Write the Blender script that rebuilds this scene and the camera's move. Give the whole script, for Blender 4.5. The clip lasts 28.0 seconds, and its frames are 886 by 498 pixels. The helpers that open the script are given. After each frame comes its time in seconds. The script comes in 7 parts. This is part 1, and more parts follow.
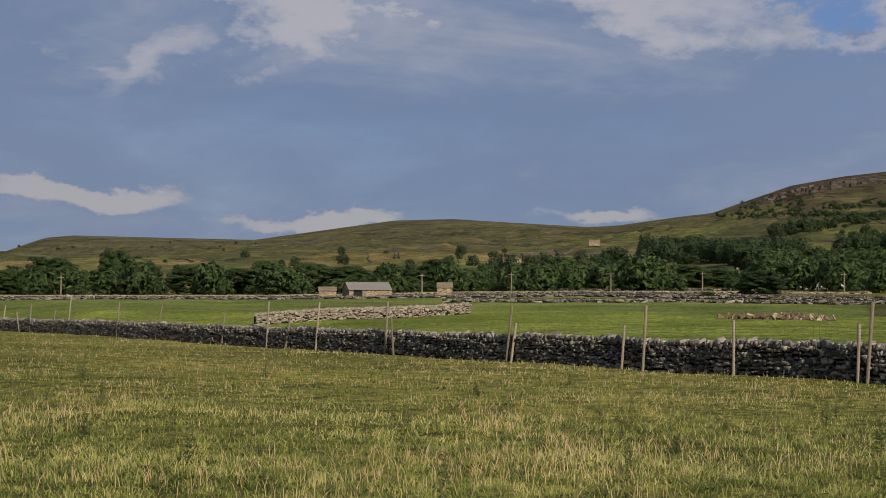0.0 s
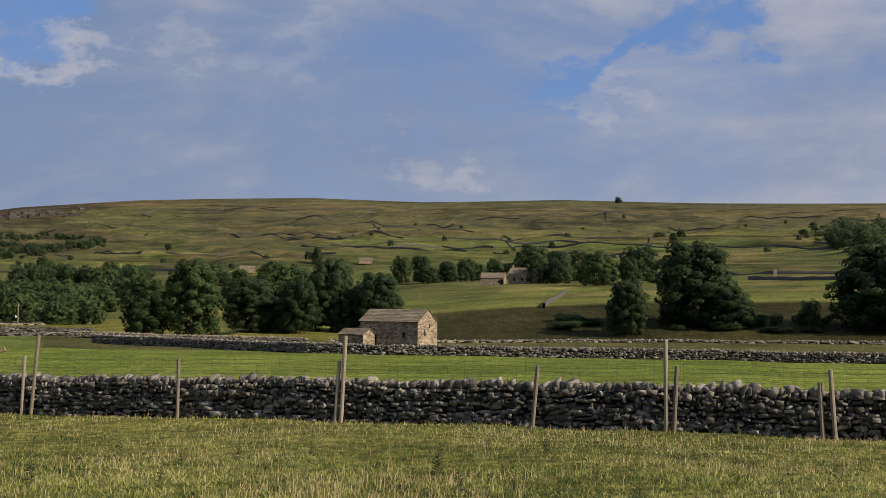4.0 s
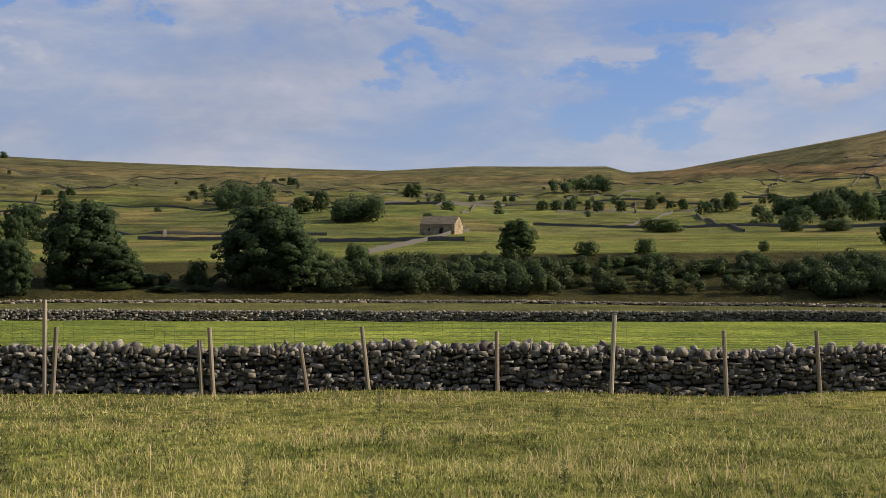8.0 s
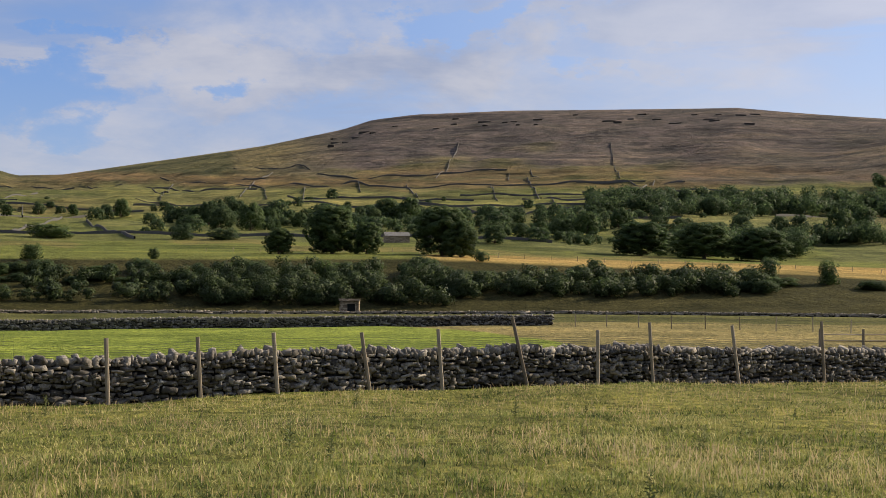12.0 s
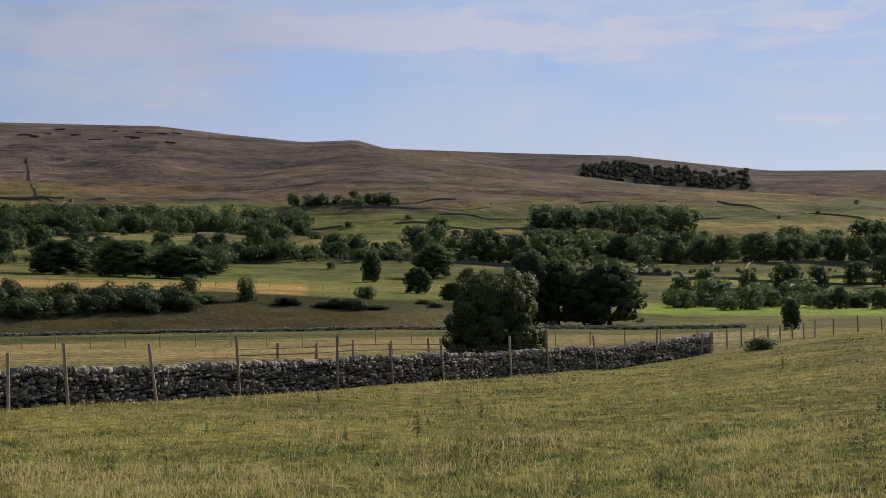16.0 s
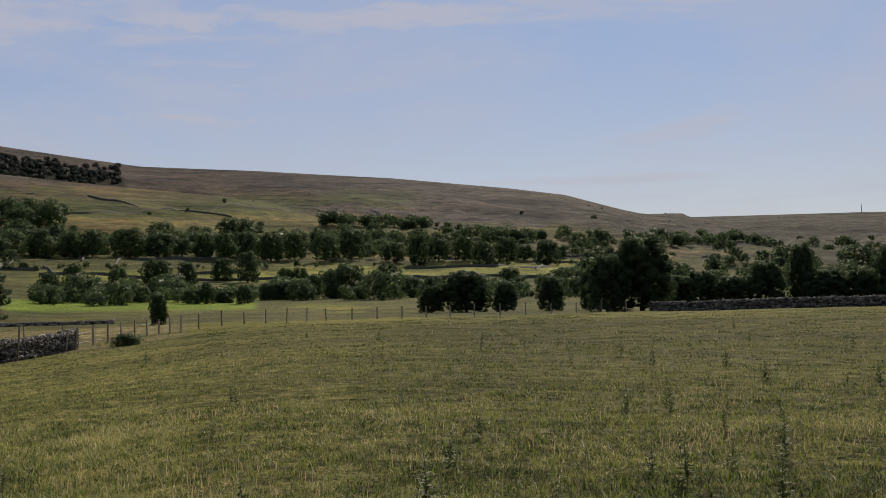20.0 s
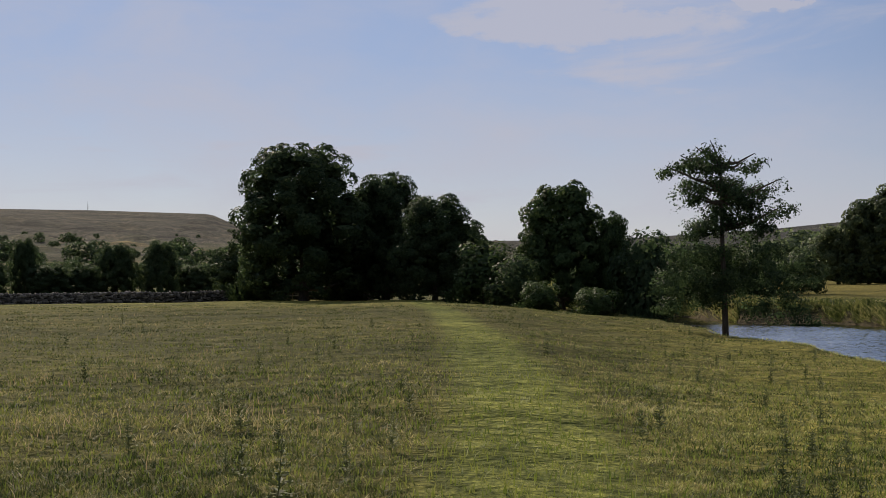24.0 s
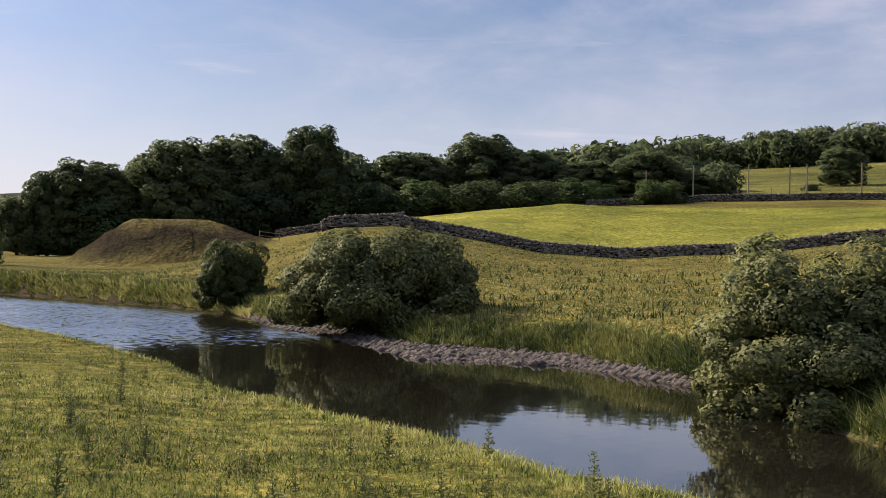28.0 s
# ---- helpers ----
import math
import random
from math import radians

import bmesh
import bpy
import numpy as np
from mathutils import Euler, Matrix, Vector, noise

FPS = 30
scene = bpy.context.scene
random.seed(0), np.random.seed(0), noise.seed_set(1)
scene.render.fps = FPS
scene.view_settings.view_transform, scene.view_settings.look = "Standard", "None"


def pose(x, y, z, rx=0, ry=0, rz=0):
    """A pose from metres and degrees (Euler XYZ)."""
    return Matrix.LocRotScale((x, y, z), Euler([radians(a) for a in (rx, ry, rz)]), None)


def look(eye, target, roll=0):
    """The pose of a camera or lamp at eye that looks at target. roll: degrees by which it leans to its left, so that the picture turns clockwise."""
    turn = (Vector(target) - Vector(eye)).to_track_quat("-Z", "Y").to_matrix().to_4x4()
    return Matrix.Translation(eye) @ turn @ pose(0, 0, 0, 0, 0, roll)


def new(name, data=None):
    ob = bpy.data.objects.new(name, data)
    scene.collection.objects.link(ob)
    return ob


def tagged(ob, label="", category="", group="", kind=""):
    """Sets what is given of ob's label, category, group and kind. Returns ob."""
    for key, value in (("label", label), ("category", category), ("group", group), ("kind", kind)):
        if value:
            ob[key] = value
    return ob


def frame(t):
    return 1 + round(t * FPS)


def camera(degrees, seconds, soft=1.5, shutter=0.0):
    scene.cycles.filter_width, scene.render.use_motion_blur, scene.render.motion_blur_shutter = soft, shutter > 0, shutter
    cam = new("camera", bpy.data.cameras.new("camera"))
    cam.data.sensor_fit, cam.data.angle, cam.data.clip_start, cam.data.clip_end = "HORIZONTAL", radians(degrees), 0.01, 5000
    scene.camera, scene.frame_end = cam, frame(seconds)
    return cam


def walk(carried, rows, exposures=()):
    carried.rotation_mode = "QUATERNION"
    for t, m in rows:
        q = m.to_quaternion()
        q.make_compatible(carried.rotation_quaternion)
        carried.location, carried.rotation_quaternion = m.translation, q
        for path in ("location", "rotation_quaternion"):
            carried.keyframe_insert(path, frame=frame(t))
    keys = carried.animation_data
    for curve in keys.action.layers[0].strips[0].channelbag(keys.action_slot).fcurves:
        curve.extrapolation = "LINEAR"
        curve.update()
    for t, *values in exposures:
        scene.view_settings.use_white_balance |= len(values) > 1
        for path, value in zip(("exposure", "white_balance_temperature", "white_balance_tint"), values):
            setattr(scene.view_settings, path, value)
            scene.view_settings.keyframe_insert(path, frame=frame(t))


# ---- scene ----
# Bearings run clockwise in degrees from the +y axis; the viewer stands near the origin.
PATH = [
    (0, 0.01, 1.19, 0.29), (0.5, 6.08, 1.51, 0.51), (1, 10.85, 2.12, 0.48), (1.5, 14.65, 2.34, 0.35), (2, 18.45, 2.46, 0.49),
    (2.5, 22.14, 2.62, 0.72), (3, 26.25, 2.77, 1.01), (3.5, 30.96, 2.90, 1.05), (5.5, 43.59, 2.62, 0.57), (6, 46.93, 2.51, 0.70),
    (6.5, 50.63, 2.45, 0.83), (7, 54.31, 2.24, 0.81), (7.5, 57.83, 1.91, 0.79), (8, 61.08, 1.55, 0.69), (8.5, 63.75, 1.32, 0.70),
    (9, 66.64, 1.24, 0.63), (9.5, 70.36, 1.24, 0.71), (10, 74.10, 1.40, 0.79), (10.5, 77.78, 1.61, 0.89), (11, 81.29, 1.76, 0.86),
    (11.5, 84.38, 1.91, 0.75), (13.5, 95.66, 2.94, -0.11), (14, 98.73, 3.02, -0.21), (14.5, 102.07, 3.06, -0.42), (15, 105.72, 3.08, -0.64),
    (15.5, 108.81, 3.03, -0.68), (16, 112.13, 2.87, -0.86), (16.5, 115.55, 2.74, -0.99), (17, 118.81, 2.68, -1.16), (17.5, 122.13, 2.74, -1.34),
    (18, 125.51, 2.79, -1.37), (18.5, 128.85, 2.81, -1.46), (19, 132.18, 2.68, -1.47), (19.5, 135.70, 2.44, -1.43), (20, 139.14, 2.17, -1.26),
    (20.5, 142.97, 2.02, -1.01), (21, 146.82, 1.88, -0.82), (21.5, 151.07, 1.82, -0.73), (23.5, 167.85, 1.70, -0.64), (24, 172.06, 1.52, -0.45),
    (24.5, 176.82, 1.42, -0.27), (25, 181.76, 1.34, 0.03), (25.5, 186.80, 1.22, 0.27), (26, 191.49, 0.95, 0.48), (26.5, 195.81, 0.61, 0.64),
    (27, 199.58, 0.40, 0.66), (27.5, 203.35, 0.37, 0.87), (28, 206.77, 0.52, 1.26),
]
EYE = 1.6
ARM = 0.45


def out(bearing, r, z=0.0):
    """A place r metres away on a bearing."""
    a = radians(bearing)
    return Vector((math.sin(a) * r, math.cos(a) * r, z))


def aim(yaw, pitch, roll):
    eye = out(yaw, ARM, EYE)
    ahead = out(yaw, math.cos(radians(pitch)), math.sin(radians(pitch)))
    return look(eye, eye + ahead * 10, roll)


cam = camera(37.34, 28.0, soft=0.5)
walk(cam, [(t, aim(*p)) for t, *p in PATH], exposures=[(0.0, 0.00, 6200, 11.0), (3.0, 0.13, 6200, 11.0), (5.0, 0.28, 6300, 10.5), (8.0, 0.48, 6500, 10.5), (11.0, 0.63, 6500, 10.5), (13.5, 0.48, 6300, 11.0), (17.0, 0.18, 6230, 11.5), (19.5, -0.05, 6250, 11.5), (22.5, -0.02, 6200, 12.0), (25.0, 0.05, 6400, 13.5), (26.5, 0.42, 6500, 15.0), (28.0, 0.62, 6500, 15.0)])

# ---- sky and sun ----
SUN_BEARING, SUN_HEIGHT = 151.0, 31.0
sun_data = bpy.data.lights.new("sun", "SUN")
sun_data.energy, sun_data.angle, sun_data.color = 4.8, radians(0.6), (1.0, 0.86, 0.65)
sun = new("sun", sun_data)
sun.matrix_world = look(out(SUN_BEARING, 100, 100 * math.tan(radians(SUN_HEIGHT))), (0, 0, 0))
tagged(sun, "low warm sun", "sun", kind="structure")


class Nodes:
    """Short hand for building node trees."""

    def __init__(self, tree):
        self.tree = tree
        tree.nodes.clear()

    def add(self, kind, inputs=None):
        node = self.tree.nodes.new(kind)
        for key, value in (inputs or {}).items():
            socket = node.inputs[key]
            if isinstance(value, bpy.types.NodeSocket):
                self.tree.links.new(value, socket)
            else:
                socket.default_value = value
        return node

    def math(self, op, a, b=0.0, c=0.0, clamp=False):
        node = self.add("ShaderNodeMath", {0: a, 1: b, 2: c})
        node.operation, node.use_clamp = op, clamp
        return node.outputs[0]

    def mix(self, fac, a, b, how="MIX"):
        node = self.tree.nodes.new("ShaderNodeMix")
        node.data_type, node.blend_type = "RGBA", how
        for key, value in ((0, fac), (6, a), (7, b)):
            if isinstance(value, bpy.types.NodeSocket):
                self.tree.links.new(value, node.inputs[key])
            else:
                node.inputs[key].default_value = value
        return node.outputs[2]

    def noise(self, vector, scale, detail=4.0, rough=0.55, distort=0.0):
        return self.add("ShaderNodeTexNoise", {"Vector": vector, "Scale": scale, "Detail": detail, "Roughness": rough,
                                               "Distortion": distort}).outputs[0]

    def step(self, x, lo, hi):
        node = self.add("ShaderNodeMapRange", {0: x, 1: lo, 2: hi, 3: 0.0, 4: 1.0})
        node.interpolation_type = "SMOOTHSTEP"
        return node.outputs[0]


def ramp(n, fac, *stops):
    node = n.add("ShaderNodeValToRGB", {0: fac})
    els = node.color_ramp.elements
    while len(els) < len(stops):
        els.new(0.5)
    for e, (at, c) in zip(els, stops):
        e.position, e.color = at, (*c, 1)
    return node.outputs[0]


def make_sky():
    world = bpy.data.worlds.new("sky")
    scene.world = world
    world.use_nodes = True
    n = Nodes(world.node_tree)
    sky = n.add("ShaderNodeTexSky")
    sky.sky_type, sky.sun_disc = "NISHITA", False
    sky.sun_elevation, sky.sun_rotation = radians(SUN_HEIGHT), radians(SUN_BEARING)
    sky.altitude, sky.air_density, sky.dust_density, sky.ozone_density = 200.0, 1.0, 0.15, 2.0
    way = n.add("ShaderNodeTexCoord").outputs["Generated"]
    xyz = n.add("ShaderNodeSeparateXYZ", {0: way})
    x, y, z = xyz.outputs
    # how cloudy each bearing is: a grey deck to the north, broken white cloud to the east, thin streaks beyond
    turn = n.math("DIVIDE", n.math("ADD", n.math("ARCTAN2", x, y), math.pi), 2 * math.pi)

    def round_the_sky(*stops):
        """A value by bearing in degrees, from -180 to 180."""
        return n.math("MULTIPLY", ramp(n, turn, *[((b + 180) / 360, (v, v, v)) for b, v in stops]), 1.0)

    heaped = n.noise(n.add("ShaderNodeMapping", {0: way, 1: (4.3, 0.9, 0.35), 3: (2.6, 2.6, 6.5)}).outputs[0], 1.5, 9.0, 0.58, 0.55)
    ragged = n.noise(n.add("ShaderNodeMapping", {0: way, 1: (1.3, 5.1, 0.0), 3: (6.0, 6.0, 15.0)}).outputs[0], 1.6, 7.0, 0.6, 0.4)
    wisp = n.noise(n.add("ShaderNodeMapping", {0: way, 1: (2.0, 0.3, 0.6), 2: (radians(4), radians(-5), 0), 3: (2.2, 2.2, 17.0)}).outputs[0], 1.3, 8.0, 0.6, 0.5)
    cloud = n.math("ADD", n.math("MULTIPLY", heaped, 0.72), n.math("MULTIPLY", ragged, 0.28))
    # placed banks, gaps and streaks of cloud, with ragged edges
    az = n.math("MULTIPLY", n.math("ARCTAN2", x, y), 180 / math.pi)
    az = n.math("ADD", az, n.math("MULTIPLY", n.math("LESS_THAN", az, -75.0), 360.0))
    el = n.math("MULTIPLY", n.math("ARCSINE", z), 180 / math.pi)
    tatter = n.add("ShaderNodeTexNoise", {"Vector": n.add("ShaderNodeMapping", {0: way, 3: (1.0, 1.0, 2.0)}).outputs[0], "Scale": 9.0, "Detail": 7.0, "Roughness": 0.62}).outputs["Color"]
    shred = n.add("ShaderNodeSeparateXYZ", {0: tatter}).outputs

    def banks(*rows, wide_rag=24.0, high_rag=10.0):
        """Soft ellipses in the sky: bearing, elevation, half width, half height, slope, amount."""
        a = n.math("ADD", az, n.math("MULTIPLY", n.math("SUBTRACT", shred[0], 0.5), wide_rag))
        h = n.math("ADD", el, n.math("MULTIPLY", n.math("SUBTRACT", shred[1], 0.5), high_rag))
        total = 0.0
        for b, e, wide, high, slope, much in rows:
            off = n.math("SUBTRACT", a, b)
            rise = n.math("MULTIPLY", n.math("SUBTRACT", n.math("SUBTRACT", h, e), n.math("MULTIPLY", off, slope)), 1 / high)
            u = n.math("MULTIPLY", off, 1 / wide)
            near = n.math("MAXIMUM", n.math("SUBTRACT", 1.0, n.math("ADD", n.math("MULTIPLY", u, u), n.math("MULTIPLY", rise, rise))), 0.0)
            total = n.math("MULTIPLY_ADD", near, much, total)
        return total

    gaps = banks((15.7, 12.3, 3.2, 1.7, -0.12, -0.45), (-3.9, 12.6, 2.0, 1.4, 0.0, -0.3), (41.5, 11.0, 4.5, 1.0, 0.28, -0.4), (45.2, 12.6, 3.6, 2.1, 0.1, -0.5), (58.4, 11.4, 3.0, 0.7, 0.1, -0.4),
                 (58.6, 8.4, 2.6, 0.9, 0.12, -0.35), (69.4, 8.2, 5.5, 1.3, 0.05, -0.42), (74.6, 10.7, 3.0, 0.7, 0.0, -0.35), (87.6, 12.4, 4.0, 1.0, 0.0, -0.4), (93.2, 10.7, 3.0, 0.7, 0.0, -0.25))
    heaps = banks((53.5, 10.6, 7.0, 3.2, 0.1, 0.14), (62.6, 11.2, 4.0, 2.0, 0.2, 0.16), (34.0, 7.0, 3.0, 2.2, 0.3, 0.1), (52.0, 7.5, 6.0, 1.3, 0.12, 0.12), (80.0, 9.8, 8.0, 1.5, 0.05, 0.2), (86.0, 10.0, 6.0, 1.9, 0.0, 0.18), (65.0, 10.0, 3.4, 1.2, 0.1, 0.12))
    gleam = banks((-7.2, 11.3, 3.4, 2.4, -0.2, 0.5), (-13.5, 8.2, 3.4, 1.5, 0.25, 0.3), (9.6, 12.2, 5.5, 2.4, -0.1, 0.6), (17.6, 10.7, 5.0, 0.8, -0.12, 0.5), (41.4, 9.5, 1.7, 1.7, 0.2, 0.6), (33.8, 6.8, 1.6, 1.1, 0.0, 0.35), (26.0, 11.4, 3.0, 1.2, 0.1, 0.25), (53.9, 11.6, 6.0, 2.0, 0.1, 0.35))
    wisps = banks((98.4, 12.4, 9.0, 1.1, 0.02, 0.18), (112.0, 12.1, 7.0, 0.9, -0.03, 0.15), (117.7, 12.0, 9.5, 0.9, 0.0, 0.16), (131.0, 7.8, 6.5, 0.55, 0.0, 0.14), (130.5, 12.5, 11.0, 0.8, -0.03, 0.2), (129.0, 8.1, 4.6, 0.4, 0.0, 0.12), (176.5, 11.6, 9.5, 1.0, -0.07, 0.26),
                  (187.2, 11.9, 1.4, 0.6, -0.2, 0.2), (211.4, 8.3, 3.0, 0.5, 0.0, 0.12), (216.8, 8.3, 4.0, 1.0, 0.1, 0.12), wide_rag=18.0, high_rag=4.0)
    ribbons = banks((146.9, 5.02, 6.5, 0.28, 0.0, 0.9), (140.5, 8.36, 0.8, 0.3, 0.1, 0.6), (147.0, 4.2, 4.0, 0.18, 0.0, 0.5), wide_rag=8.0, high_rag=0.9)
    amount = round_the_sky((-180, -0.05), (-130, -0.1), (-60, 0.1), (-20, 0.34), (8, 0.34), (30, 0.24), (50, 0.18), (75, 0.1), (105, 0.03), (130, 0.0), (180, 0.0))
    streaks = round_the_sky((-180, -0.02), (-140, -0.1), (-60, -0.1), (-30, 0.0), (40, 0.02), (70, 0.12), (95, 0.12), (112, 0.05), (135, 0.03), (180, 0.02))
    thick = n.step(n.math("ADD", n.math("ADD", cloud, amount), n.math("ADD", n.math("MULTIPLY", gaps, 0.66), heaps)), 0.38, 0.84)
    thin = n.math("MULTIPLY", n.step(n.math("ADD", n.math("ADD", wisp, streaks), n.math("ADD", wisps, n.math("MULTIPLY", gaps, 0.6))), 0.53, 0.74), 0.85)
    fac = n.math("MULTIPLY", n.math("MAXIMUM", n.math("MAXIMUM", thick, thin), n.math("MULTIPLY", ribbons, 0.8, 0.0, True)), 0.9)
    deck = round_the_sky((-180, 0.0), (-60, 0.6), (-20, 1.0), (8, 1.0), (30, 0.6), (50, 0.12), (70, 0.0), (180, 0.0))
    crown = n.step(n.math("ADD", n.math("MULTIPLY_ADD", cloud, 2.0, -0.5), n.math("MULTIPLY_ADD", gleam, 0.85, n.math("MULTIPLY", z, 0.5))), 0.5, 1.15)
    grey = n.mix(crown, (1.82, 2.38, 3.55, 1), (4.8, 4.6, 4.75, 1))
    white = n.mix(n.step(n.math("ADD", n.math("MULTIPLY", cloud, 1.3), n.math("MULTIPLY", wisp, 0.4)), 0.68, 1.05), (2.4, 2.75, 3.75, 1), (4.1, 4.1, 4.5, 1))
    lit = n.mix(deck, white, grey)
    lit = n.mix(n.step(y, 0.0, -0.5), lit, (5.4, 5.3, 5.8, 1))
    south = n.step(n.math("ADD", n.math("MULTIPLY", x, math.sin(radians(165))), n.math("MULTIPLY", y, math.cos(radians(165)))), -0.1, 0.55)
    clear = n.mix(south, (1.15, 2.15, 4.7, 1), (3.2, 3.9, 5.8, 1))
    clear = n.mix(n.step(x, 0.0, -0.5), clear, (1.35, 1.9, 3.15, 1))
    low = n.mix(south, (2.3, 2.9, 4.3, 1), (5.0, 4.8, 5.2, 1))
    low = n.mix(n.step(x, 0.0, -0.4), low, (4.0, 4.0, 4.6, 1))
    clear = n.mix(n.step(z, 0.02, 0.2), low, clear)
    base = n.mix(0.75, sky.outputs[0], clear)
    # low banks of bright heaped cloud over the northern skyline
    puff = banks((-15.5, 3.2, 6.0, 0.62, 0.0, 1.6), (-5.5, 2.5, 4.6, 0.42, 0.0, 1.3), (7.2, 2.7, 3.6, 0.45, 0.06, 1.3), (-14.0, 2.2, 7.0, 0.7, 0.0, 0.5), wide_rag=9.0, high_rag=3.6)
    heap = n.step(puff, 0.1, 0.9)
    col = n.mix(fac, base, lit)
    col = n.mix(n.math("MULTIPLY", heap, 0.75), col, n.mix(n.step(puff, 0.3, 1.1), (2.6, 2.9, 3.7, 1), (4.8, 4.5, 4.3, 1)))
    bg = n.add("ShaderNodeBackground", {0: col, 1: 0.0925})
    n.add("ShaderNodeOutputWorld", {0: bg.outputs[0]})


make_sky()

# ---- materials ----
def material(name, build, displace=False):
    m = bpy.data.materials.new(name)
    m.use_nodes = True
    n = Nodes(m.node_tree)
    shader = build(n)
    n.add("ShaderNodeOutputMaterial", {0: shader})
    return m


def principled(n, colour, rough=0.85, normal=None, spec=0.25, metal=0.0, **more):
    inputs = {"Base Color": colour, "Roughness": rough, "Specular IOR Level": spec, "Metallic": metal}
    if normal is not None:
        inputs["Normal"] = normal
    inputs.update(more)
    return n.add("ShaderNodeBsdfPrincipled", inputs).outputs[0]


def bump(n, height, strength, distance):
    return n.add("ShaderNodeBump", {"Height": height, "Strength": strength, "Distance": distance}).outputs[0]


def spot_of(n):
    return n.add("ShaderNodeNewGeometry").outputs["Position"]


def land_colour(n):
    node = n.add("ShaderNodeAttribute")
    node.attribute_name = "land"
    return node.outputs["Color"]


def land_shader(n):
    p = spot_of(n)
    tint = land_colour(n)
    fine = n.noise(p, 2.2, 6.0, 0.65)
    mid = n.noise(p, 0.11, 7.0, 0.66)
    wide = n.noise(p, 0.014, 8.0, 0.68, 0.6)
    tuss = n.noise(p, 0.045, 8.0, 0.72, 0.3)
    c = n.mix(1.0, tint, ramp(n, fine, (0.3, (0.75, 0.75, 0.74)), (0.7, (1.24, 1.22, 1.18))), "MULTIPLY")
    c = n.mix(1.0, c, ramp(n, mid, (0.32, (0.78, 0.8, 0.78)), (0.68, (1.22, 1.18, 1.12))), "MULTIPLY")
    c = n.mix(1.0, c, ramp(n, wide, (0.34, (0.7, 0.72, 0.68)), (0.66, (1.3, 1.2, 1.12))), "MULTIPLY")
    rush = n.noise(n.add("ShaderNodeMapping", {0: p, 3: (0.028, 0.028, 0.55)}).outputs[0], 1.0, 10.0, 0.75, 0.2)
    c = n.mix(n.step(n.add("ShaderNodeSeparateXYZ", {0: p}).outputs[2], 2.0, 14.0), c, n.mix(1.0, c, ramp(n, rush, (0.36, (0.5, 0.54, 0.5)), (0.47, (0.92, 0.93, 0.92)), (0.58, (1.1, 1.08, 1.04)), (0.7, (1.45, 1.36, 1.2))), "MULTIPLY"))
    sward = n.noise(p, 2.1, 5.0, 0.7)
    c = n.mix(1.0, c, ramp(n, sward, (0.38, (0.5, 0.54, 0.5)), (0.5, (0.95, 0.95, 0.95)), (0.62, (1.35, 1.3, 1.2))), "MULTIPLY")
    turf = n.noise(p, 16.0, 6.0, 0.72)
    c = n.mix(1.0, c, ramp(n, turf, (0.36, (0.42, 0.46, 0.42)), (0.5, (0.95, 0.95, 0.95)), (0.64, (1.5, 1.45, 1.3))), "MULTIPLY")
    # outcropping beds run level round the hills
    bed = n.noise(n.add("ShaderNodeMapping", {0: p, 3: (0.0045, 0.0045, 0.085)}).outputs[0], 1.0, 9.0, 0.68, 0.35)
    high_up = n.step(n.add("ShaderNodeSeparateXYZ", {0: p}).outputs[2], 10.0, 34.0)
    c = n.mix(high_up, c, n.mix(1.0, c, ramp(n, bed, (0.36, (0.45, 0.46, 0.5)), (0.47, (0.95, 0.95, 0.97)), (0.55, (1.05, 1.03, 1.0)), (0.66, (1.5, 1.4, 1.2))), "MULTIPLY"))
    c = n.mix(1.0, c, ramp(n, tuss, (0.36, (0.68, 0.7, 0.68)), (0.5, (1.0, 1.0, 1.0)), (0.66, (1.25, 1.2, 1.1))), "MULTIPLY")
    h = n.math("ADD", n.math("MULTIPLY", mid, 2.5), n.math("ADD", n.math("MULTIPLY", fine, 0.25), n.math("ADD", n.math("MULTIPLY", wide, 14.0), n.math("ADD", n.math("MULTIPLY", tuss, 6.0), n.math("MULTIPLY", n.math("MULTIPLY", bed, high_up), 30.0)))))
    return principled(n, c, 0.95, bump(n, h, 0.5, 0.7), 0.025)


LAND = material("land", land_shader)


def upward(n, own, rise=0.55):
    """The surface's normal drawn towards the sky, as a dense sward takes light."""
    nrm = n.add("ShaderNodeNewGeometry").outputs["Normal"]
    part_of = n.add("ShaderNodeVectorMath", {0: nrm, 3: own})
    part_of.operation = "SCALE"
    part_of.inputs[3].default_value = own
    both = n.add("ShaderNodeVectorMath", {0: part_of.outputs[0], 1: (0, 0, rise)})
    both.operation = "ADD"
    unit = n.add("ShaderNodeVectorMath", {0: both.outputs[0]})
    unit.operation = "NORMALIZE"
    return unit.outputs[0]


